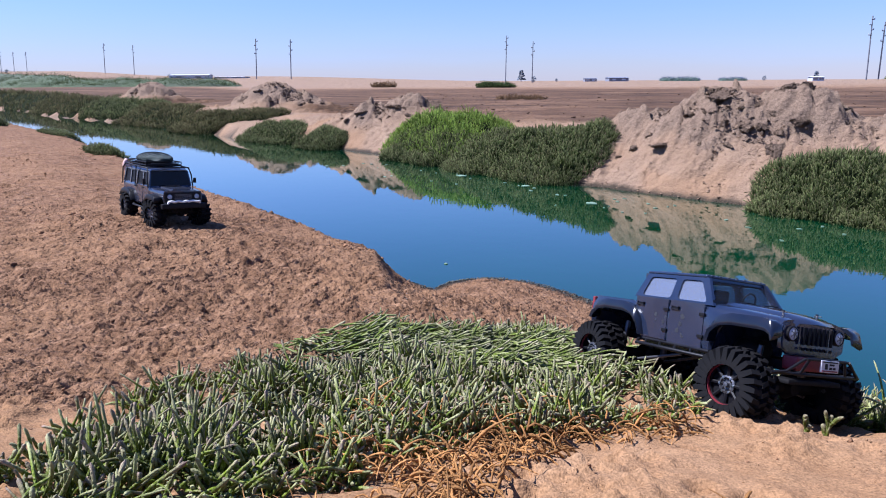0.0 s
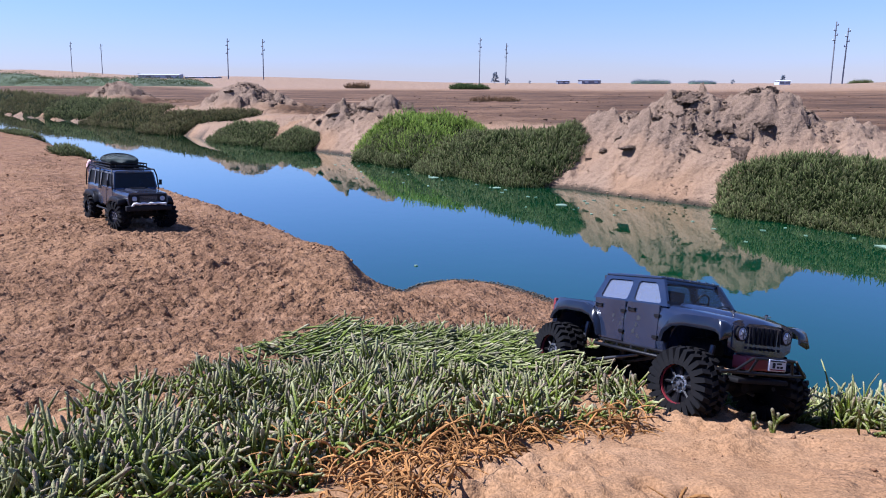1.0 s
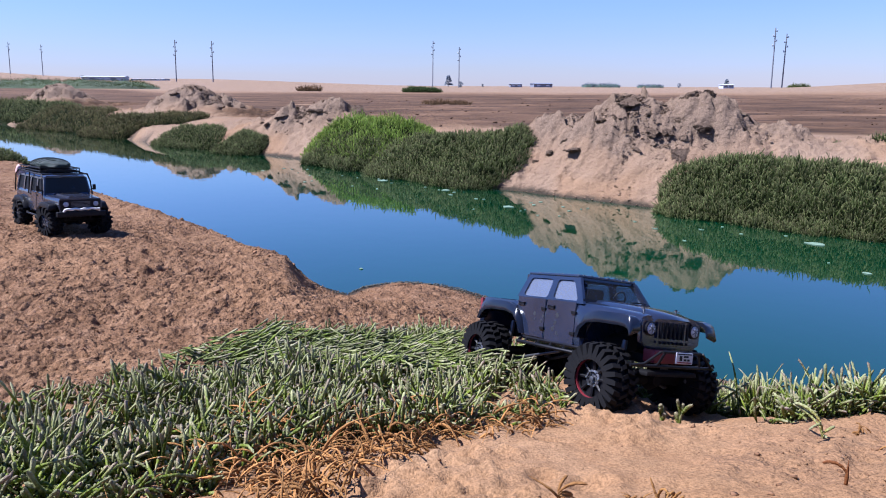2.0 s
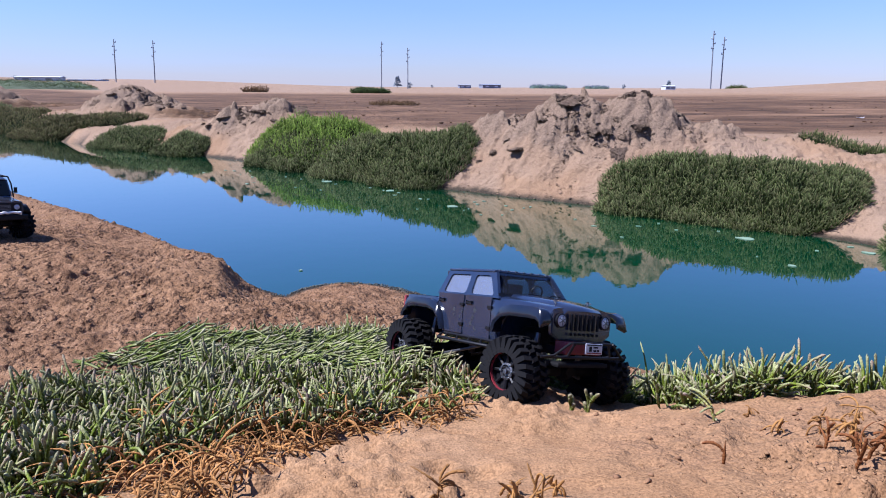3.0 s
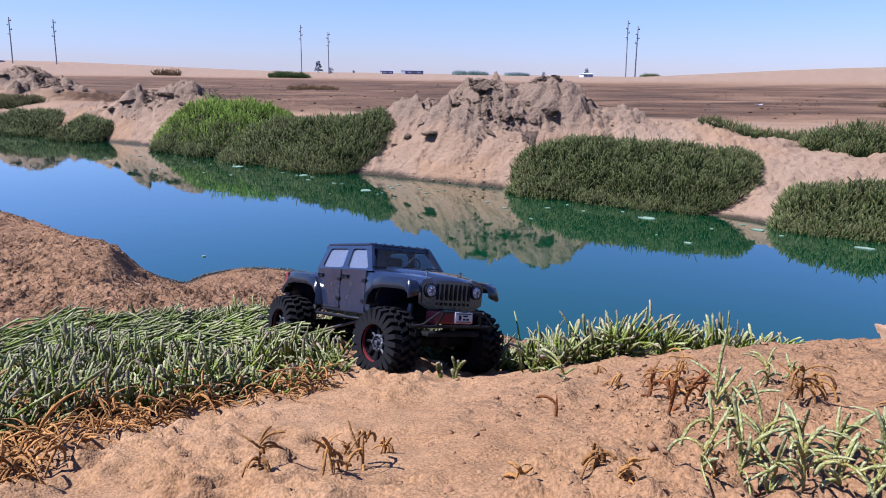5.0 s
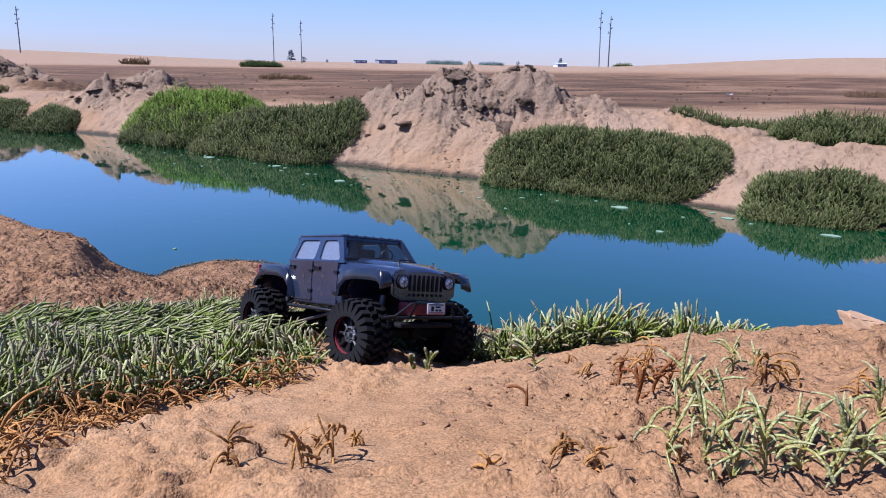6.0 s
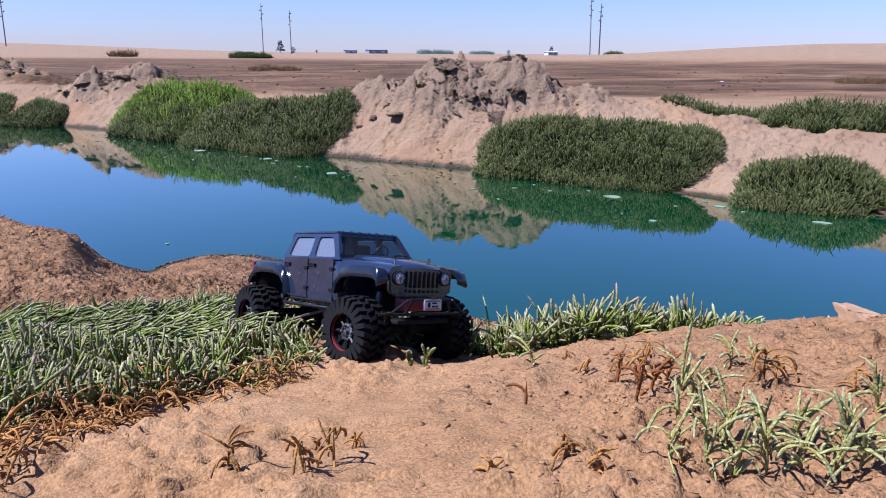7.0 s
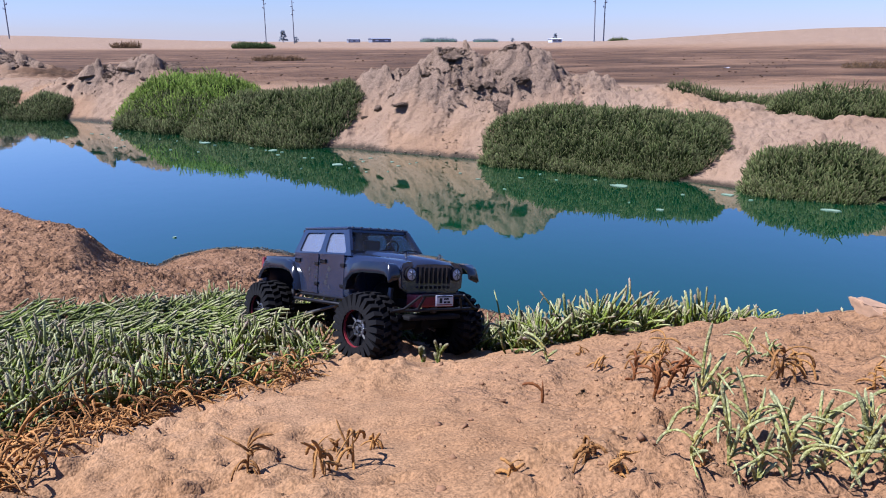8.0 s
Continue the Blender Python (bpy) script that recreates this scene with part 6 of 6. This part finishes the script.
def clod(x, y, s, kind, sx=1.0, sy=1.0, sz=0.8, rx=0.0, ry=0.0, rz=0.0, rise=0.05, big=False):
    me = big_clod_meshes[kind % 8] if big else clod_meshes[kind % 7]
    ob = tagged(new("mud_clod", me), "jagged dry grey-brown mud clod on spoil heap", "mud clod", group="spoil heap clods")
    ob.matrix_world = pose(x, y, ground_z(x, y) + rise * s, rx, ry, rz) @ Matrix.Diagonal((s * sx, s * sy, s * sz, 1))


# x, y, size, three proportions, tilt about x and y, turn
near_clods = [(2.48, 6.95, 0.40, 1.05, 0.8, 0.46, 6, -8, 12), (2.34, 6.93, 0.20, 1.2, 0.9, 0.6, 10, 5, 60), (2.22, 7.02, 0.18, 1.3, 0.9, 0.55, 0, 10, 30),
              (3.06, 6.80, 0.30, 0.85, 0.9, 1.15, 8, -6, 15), (3.20, 6.76, 0.32, 0.95, 0.8, 1.0, 14, 10, 70), (3.36, 6.72, 0.26, 1.0, 0.8, 0.95, 10, 14, 40), (3.50, 6.64, 0.18, 1.3, 0.9, 0.6, 0, 0, 0),
              (2.62, 6.60, 0.24, 1.1, 0.8, 0.7, 18, 0, 100), (2.74, 6.56, 0.22, 1.0, 0.8, 0.8, 12, 12, 20), (2.80, 6.36, 0.42, 1.25, 0.7, 0.62, 20, -22, 35), (3.04, 6.44, 0.20, 1.2, 0.8, 0.6, 5, 8, 140),
              (1.98, 6.98, 0.22, 1.35, 0.8, 0.42, 8, -6, 10), (1.62, 7.30, 0.14, 1.2, 0.9, 0.7, 0, 0, 50), (1.52, 7.36, 0.11, 1.2, 0.9, 0.7, 0, 0, 10), (1.74, 7.26, 0.16, 1.2, 0.9, 0.7, 8, 0, 80), (1.90, 7.22, 0.15, 1.1, 0.9, 0.7, 0, 8, 30),
              (4.42, 6.20, 0.20, 1.4, 0.8, 0.5, 0, -10, 20), (4.05, 6.42, 0.11, 1.3, 0.9, 0.6, 0, 0, 60)]
far_clods = [(-0.72, 11.18, 0.46, 1.5, 0.8, 0.55, 8, -10, 10), (-1.10, 11.15, 0.40, 1.3, 0.8, 0.6, 6, 6, -20), (-1.45, 11.25, 0.30, 1.2, 0.9, 0.7, 10, 0, 50), (-1.75, 11.35, 0.28, 1.2, 0.9, 0.7, 0, 8, 10),
             (-2.05, 11.45, 0.24, 1.2, 0.8, 0.7, 5, 0, 70), (-2.35, 11.55, 0.20, 1.2, 0.8, 0.7, 5, 0, 20), (-0.95, 10.98, 0.26, 1.3, 0.8, 0.6, 12, 0, 40), (-0.50, 11.05, 0.24, 1.2, 0.8, 0.6, 0, 0, 0),
             (-4.35, 15.4, 0.42, 1.3, 0.9, 0.6, 6, 0, 20), (-4.75, 15.5, 0.36, 1.2, 0.9, 0.6, 0, 6, 60), (-5.1, 15.6, 0.32, 1.2, 0.9, 0.6, 6, 0, 0), (-4.0, 15.2, 0.34, 1.3, 0.8, 0.6, 0, 0, 40), (-4.5, 15.1, 0.30, 1.2, 0.8, 0.6, 8, 0, 80),
             (-10.3, 21.5, 0.5, 1.3, 0.9, 0.6, 0, 0, 20), (-10.8, 21.6, 0.4, 1.2, 0.9, 0.6, 0, 0, 60), (-9.9, 21.4, 0.4, 1.2, 0.9, 0.6, 0, 0, 0)]
for i, (x, y, s, sx, sy, sz, rx, ry, rz) in enumerate(near_clods + far_clods):
    clod(x, y, s, i, sx, sy, sz, rx, ry, rz, -0.10 if y < 9 else -0.16, True)
cxs, cys, crng = heap_spots(260, 71, 0.30)
for i in range(min(290, len(cxs))):
    far = 1.0 + 0.085 * max(0, cys[i] - 8)
    clod(cxs[i], cys[i], crng.choice([0.03, 0.045, 0.06, 0.08, 0.11]) * far, i, crng.uniform(0.9, 1.7), crng.uniform(0.7, 1.1), crng.uniform(0.7, 1.1), crng.uniform(-25, 25), crng.uniform(-25, 25), crng.uniform(0, 360), -0.10)
cxs, cys, crng = heap_spots(4200, 73, 0.15)
n = min(4200, len(cxs))
tagged(lumps("small_clods", cxs[:n], cys[:n], np.clip(crng.lognormal(-3.9, 0.55, n), 0.008, 0.06) * (1 + 0.07 * np.clip(cys[:n] - 8, 0, 20)), CLOD, 75, 0.7, 0.35), "small grey-brown mud clods strewn over spoil heaps", "mud clods", kind="stuff")

# crumbs of sand over the near bank and below the heaps
crng = np.random.default_rng(81)
n = 36000
x, y = crng.uniform(-2.6, 1.3, n), crng.uniform(0.35, 4.6, n)
zz, mk = land(x, y)
keep = (~in_water(x, y)) & (line_distance(x, y, NEAR_SHORE) < 8) & (crng.random(n) < 0.06 + 0.9 * mk["crumb"] * smoothstep(0.35, 0.6, fbm(x * 3, y * 3, 3, 83))) & (y < 3.9)
x, y = x[keep], y[keep]
sz = np.clip(crng.lognormal(-5.1, 0.5, len(x)), 0.003, 0.020)
tagged(lumps("sand_crumbs", x, y, sz, CRUMB, 85, 0.8, 0.4, 0, False), "crumbly orange sand lumps scattered over trampled bank", "sand crumbs", kind="stuff")
n = 14000
x, y = crng.uniform(-5.0, -0.2, n), crng.uniform(2.2, 8.5, n)
keep = (~in_water(x, y)) & (line_distance(x, y, NEAR_SHORE) > 0.12) & (x > -0.72 * y) & (crng.random(n) < 0.25 + 0.75 * smoothstep(0.42, 0.62, fbm(x * 2.2, y * 2.2, 3, 183)))
x, y = x[keep], y[keep]
tagged(lumps("bank_crumbs", x, y, np.clip(crng.lognormal(-4.4, 0.5, len(x)), 0.005, 0.040), CRUMB, 185, 0.75, 0.4, 0, False), "crumbly red-brown sand lumps over the far part of near bank", "sand crumbs", kind="stuff")
n = 10000
x, y = crng.uniform(0.2, 1.3, n), crng.uniform(0.38, 1.05, n)
keep = crng.random(n) < np.where(x > 0.58, 0.9, 0.25) * smoothstep(0.35, 0.65, fbm(x * 9, y * 9, 3, 84))
x, y = x[keep], y[keep]
tagged(lumps("fine_crumbs", x, y, np.clip(crng.lognormal(-6.0, 0.5, len(x)), 0.0012, 0.006), CRUMB_FORE, 86, 0.7, 0.5, 0), "fine orange sand grains scattered over foreground sand", "sand crumbs", kind="stuff")
n = 900
x, y = crng.normal(0.80, 0.13, n), crng.normal(0.60, 0.10, n)
tagged(lumps("sand_clods", x, y, np.clip(crng.lognormal(-5.3, 0.5, n), 0.003, 0.011), CRUMB_FORE, 88, 0.55, 0.55, 1), "broken sand clods between the seedlings", "sand clods", kind="stuff")
n = 3200
t_ = crng.random(n)
x, y = 1.3 + 1.6 * t_ + crng.normal(0, 0.25, n), 7.2 - 1.3 * t_ + crng.normal(0, 0.25, n)
keep = ~in_water(x, y)
tagged(lumps("slope_crumbs", x[keep], y[keep], np.clip(crng.lognormal(-4.2, 0.5, keep.sum()), 0.006, 0.045), CRUMB_PALE, 87, 0.5, 0.35, 1), "sandy lumps rolled down the slope of the spoil heap", "sand crumbs", kind="stuff")

MUD_LUMP = plain("brown_mud_lump", (0.075, 0.046, 0.029), 0.95, 0, 0.4, 20, 0.6, spec=0.05)
n = 5200
x, y = crng.uniform(-4, 26, n), crng.uniform(8.5, 34, n)
zz, mk = land(x, y)
keep = (mk["mud"] > 0.4) & (x < 0.95 * y) & (x > -0.35 * y) & (crng.random(n) < smoothstep(0.45, 0.62, fbm(x * 0.7, y * 1.6, 3, 189)))
tagged(lumps("mud_lumps", x[keep], y[keep], np.clip(crng.lognormal(-3.0, 0.5, keep.sum()), 0.015, 0.16), MUD_LUMP, 190, 0.45, 0.35, 1), "dark brown mud lumps strewn over the plain", "mud lumps", kind="stuff")

# dark weed and pebbles along the near waterline
WEED = plain("wet_dark_weed", (0.035, 0.034, 0.022), 0.6, 0, 0.5, 120, 0.7)
n = 1500
seg = crng.random(n)
line = NEAR_SHORE[NEAR_SHORE.index((-0.10, 3.50)):NEAR_SHORE.index((1.3, 2.45)) + 1]
lx = np.interp(seg, np.linspace(0, 1, len(line)), [p[0] for p in line])
ly = np.interp(seg, np.linspace(0, 1, len(line)), [p[1] for p in line])
off = crng.normal(-0.012, 0.030, n)
tagged(lumps("shoreline_weed", lx + off, ly + off * 0.8, crng.uniform(0.006, 0.022, n), WEED, 89, 0.5, 0.2), "dark wet weed and grit along the waterline", "weed", kind="stuff")

# pale scum line along the far waterline
n = 1000
seg = crng.random(n)
line = FAR_SHORE[FAR_SHORE.index((-3.05, 11.7)):FAR_SHORE.index((4.5, 3.5)) + 1]
lx = np.interp(seg, np.linspace(0, 1, len(line)), [p[0] for p in line])
ly = np.interp(seg, np.linspace(0, 1, len(line)), [p[1] for p in line])
off = crng.normal(-0.045, 0.015, n)
FOAM = plain("dried_foam", (0.50, 0.50, 0.46), 0.8, 0, 0.4, 90, 0.4)
foam_z = lumps("waterline_foam", lx + off * 0.75, ly + off * 0.66, crng.uniform(0.006, 0.022, n), FOAM, 90, 0.22, 0.2, 0)
flat_z = np.empty(len(foam_z.data.vertices) * 3, dtype=np.float32)
foam_z.data.vertices.foreach_get("co", flat_z)
flat_z[2::3] = np.clip(flat_z[2::3], 0.001, 0.012)
foam_z.data.vertices.foreach_set("co", flat_z)
tagged(foam_z, "broken line of pale dried foam along the waterline", "foam", kind="stuff")

# flecks floating on the creek
SCUM = plain("floating_scum", (0.14, 0.20, 0.13), 0.6, 0, 0.3, 60, 0.2)


def fleck(x, y, rx, ry, turn, z=0.004):
    bm = bmesh.new()
    r_ = random.Random(int(x * 1000) + int(y * 77))
    pts = [(rx * r_.uniform(0.6, 1.1) * math.cos(a), ry * r_.uniform(0.6, 1.1) * math.sin(a)) for a in (2 * math.pi * k / 12 for k in range(12))]
    slab(bm, pts, lambda a, b, h: Vector((a, b, h)), 0.004)
    ob = part("floating_fleck", bm, SCUM, None)
    ob.matrix_world = pose(x, y, 0.001, 0, 0, turn)
    return tagged(ob, "pale scum fleck floating on green creek water", "scum", group="floating flecks")


for x, y, rx, ry in [(3.07, 4.53, 0.075, 0.04), (1.13, 6.08, 0.06, 0.045), (0.62, 7.09, 0.05, 0.05), (-0.06, 7.85, 0.07, 0.06), (3.64, 4.03, 0.05, 0.03), (3.97, 3.45, 0.06, 0.03), (2.92, 3.78, 0.03, 0.02), (-0.06, 4.0, 0.012, 0.010)]:
    fleck(x, y, rx, ry, -40)
frng = random.Random(9)
for i in range(46):
    k = frng.random()
    bx = np.interp(k, [0, 0.35, 0.7, 1], [-1.3, 0.6, 2.3, 4.0])
    by = np.interp(k, [0, 0.35, 0.7, 1], [9.4, 7.2, 5.6, 3.9])
    d = frng.uniform(0.05, 0.9) ** 1.3
    fleck(float(bx) - 0.7 * d, float(by) - 0.7 * d, frng.uniform(0.005, 0.015) * (1 + 0.12 * by), frng.uniform(0.004, 0.010) * (1 + 0.12 * by), frng.uniform(-60, -20))

# dried curled stems along the front of the carpet
def dry_mat():
    rng = np.random.default_rng(91)
    n = 12000
    x, y = rng.uniform(-0.05, 0.62, n), rng.uniform(0.5, 1.15, n)
    edge = line_distance(x, y, CARPET[1:9])
    ok = (edge < 0.01 + 0.16 * fbm(x * 8, y * 8, 2, 93) + 0.10 * smoothstep(0.28, 0.05, x)) & (fbm(x * 11, y * 11, 3, 95) > 0.40)
    ok &= (x < 0.46) & ((x < 0.26) | (edge < 0.045)) & (rng.random(n) < 0.55)
    x, y = x[ok][:1700], y[ok][:1700]
    m = len(x)
    a = rng.uniform(0, 2 * math.pi, m)
    lean = np.stack([np.cos(a) * 0.8, np.sin(a) * 0.8, rng.uniform(0.5, 1.9, m)], 1)
    ob = leaves("dry_stems", np.stack([x, y, land(x, y)[0] - 0.002 + np.where(rng.random(m) < 0.4, rng.uniform(0, 0.03, m), 0)], 1), lean, rng.uniform(0.030, 0.076, m), rng.uniform(0.0011, 0.0023, m), rng.uniform(0.8, 6.0, m), 8, 5, DRY, rng, False, 0.15, 3.4)
    tagged(ob, "curled orange-brown dried stems at the edge of succulents", "dry plants", kind="stuff")


dry_mat()


def sprout(x, y, n, length, radius, material, seed, label, name, droop=(0.4, 2.2), spread=0.6, group="sprouts", wilted=False):
    """One small plant: leaning stem with curved fingers from it."""
    rng = np.random.default_rng(seed)
    z = ground_z(x, y) - 0.004
    top = tagged(new(name), label, "plant", group=group)
    top.matrix_world = pose(x, y, z)
    tilt = rng.normal(0, 0.12, 2)
    h = length * 0.75
    stem = leaves("stem", np.zeros((1, 3)), np.array([[tilt[0], tilt[1], 1.0]]), np.array([h]), np.array([radius * 0.9]), np.array([0.0]), 5, 6, material, rng, False)
    stem.parent = top
    for i in range(n):
        u = rng.uniform(0.2, 1.0) if wilted else rng.uniform(0.10, 0.85)
        a = rng.uniform(0, 2 * math.pi)
        base = np.array([[tilt[0] * h * u, tilt[1] * h * u, h * u]])
        lean = np.array([[math.cos(a) * spread, math.sin(a) * spread, rng.uniform(0.2 if wilted else 0.5, 1.4)]])
        leaf = leaves("leaf", base, lean, np.array([length * (rng.uniform(0.2, 0.75) if wilted else rng.uniform(0.4, 0.95))]), np.array([radius * rng.uniform(0.6 if wilted else 0.8, 1.15)]), np.array([rng.uniform(*droop)]), 9, 6, material, rng, True, 0.13, 3.0 if wilted else 1.6)
        leaf.parent = top


DRYL = "withered orange-brown seedling standing in sand"
for i, (x, y, n, L) in enumerate([(0.349, 0.652, 11, 0.046), (0.414, 0.600, 8, 0.042), (0.442, 0.624, 3, 0.054), (0.432, 0.685, 4, 0.022), (0.468, 0.662, 3, 0.022), (0.550, 0.520, 4, 0.022), (0.610, 0.503, 7, 0.034), (0.624, 0.475, 6, 0.030),
                                  (0.788, 0.793, 2, 0.030), (0.824, 0.766, 3, 0.034), (0.828, 0.727, 6, 0.050), (0.807, 0.695, 6, 0.046), (0.880, 0.600, 6, 0.050), (0.912, 0.610, 5, 0.044), (0.960, 0.557, 5, 0.045), (0.807, 0.885, 4, 0.026), (0.690, 0.470, 5, 0.030)]):
    sprout(x, y, n + 7, L * 1.05, 0.0017, DRY_PALE if i % 3 else DRY, 500 + i, DRYL, "dry_seedling", (-0.5, 6.5), 0.6, "dry seedlings", True)
REDL = "reddish withered seedling stems in sand"
for i, (x, y, n, L) in enumerate([(0.770, 0.690, 4, 0.046), (0.752, 0.625, 5, 0.052), (0.790, 0.655, 5, 0.050), (0.815, 0.665, 4, 0.052)]):
    sprout(x, y, n + 3, L, 0.0020, DRY_RED, 520 + i, REDL, "dry_seedling", (-0.8, 1.6), 0.55, "dry seedlings", True)
for i, (x, y, n, L) in enumerate([(0.666, 0.705, 1, 0.042), (0.751, 0.869, 6, 0.050)]):
    sprout(x, y, n, L, 0.0022, DRY_RED if i == 0 else LEAF_PALE, 530 + i, DRYL if i == 0 else "pale green fleshy seedling in sand", "seedling", (0.3, 2.0), 0.7, "seedlings")
PALE = "pale green fleshy-leaved seedling sprouting from sand"
for i, (x, y, n, L) in enumerate([(0.678, 0.466, 6, 0.066), (0.700, 0.452, 7, 0.060), (0.714, 0.440, 7, 0.058), (0.742, 0.436, 8, 0.062), (0.768, 0.430, 7, 0.060), (0.795, 0.428, 8, 0.066), (0.820, 0.425, 8, 0.064), (0.735, 0.480, 7, 0.058), (0.768, 0.470, 7, 0.056),
                                  (0.800, 0.468, 7, 0.056), (0.845, 0.462, 8, 0.060), (0.731, 0.530, 7, 0.074), (0.760, 0.548, 6, 0.076), (0.896, 0.659, 6, 0.052), (0.936, 0.668, 5, 0.036), (0.905, 0.487, 7, 0.060), (0.870, 0.440, 8, 0.060)]):
    sprout(x, y, n + 3, L * 0.88, 0.0016, LEAF_PALE, 550 + i, PALE, "green_seedling", (-0.4, 4.2), 0.42, "green seedlings")
for i, (x, y) in enumerate([(0.628, 1.085), (0.650, 1.075)]):
    sprout(x, y, 5, 0.036, 0.0034, LEAF_NEAR, 590 + i, "green finger-leaved sprout growing by the toy truck", "succulent_sprout", (-0.3, 0.5), 0.22, "green seedlings")

# sandstone slabs on the ridge
for i, (x, y, sx, sy, sz, turn) in enumerate([(1.185, 0.765, 0.066, 0.046, 0.026, -20), (1.250, 0.745, 0.050, 0.040, 0.020, 25)]):
    vs, fs = lump(906 + 3 * i, 3, 0.9)
    me = bpy.data.meshes.new("sandstone_slab")
    me.from_pydata(vs.tolist(), [], fs.tolist())
    me.materials.append(ROCK)
    me.shade_smooth()
    me.set_sharp_from_angle(angle=radians(14))
    ob = tagged(new("sandstone_slab", me), "flat pale sandstone slab lying on sand", "rock", group="slabs")
    ob.matrix_world = pose(x, y, ground_z(x, y) + sz * 0.30, 0, -6, turn) @ Matrix.Diagonal((sx * 1.3, sy * 1.3, sz * 1.5, 1))

# a scrap of litter on the mud plain
bm = bmesh.new()
slab(bm, [(-0.09, -0.05), (0.02, -0.07), (0.10, -0.02), (0.07, 0.06), (-0.06, 0.05)], lambda a, b, h: Vector((a, b, h + 0.25 * abs(a))), 0.006)
ob = tagged(part("litter_scrap", bm, PLATE_WHITE, None), "white scrap of litter on brown mud", "litter")
ob.matrix_world = pose(11.4, 14.0, ground_z(11.4, 14.0) + 0.005)
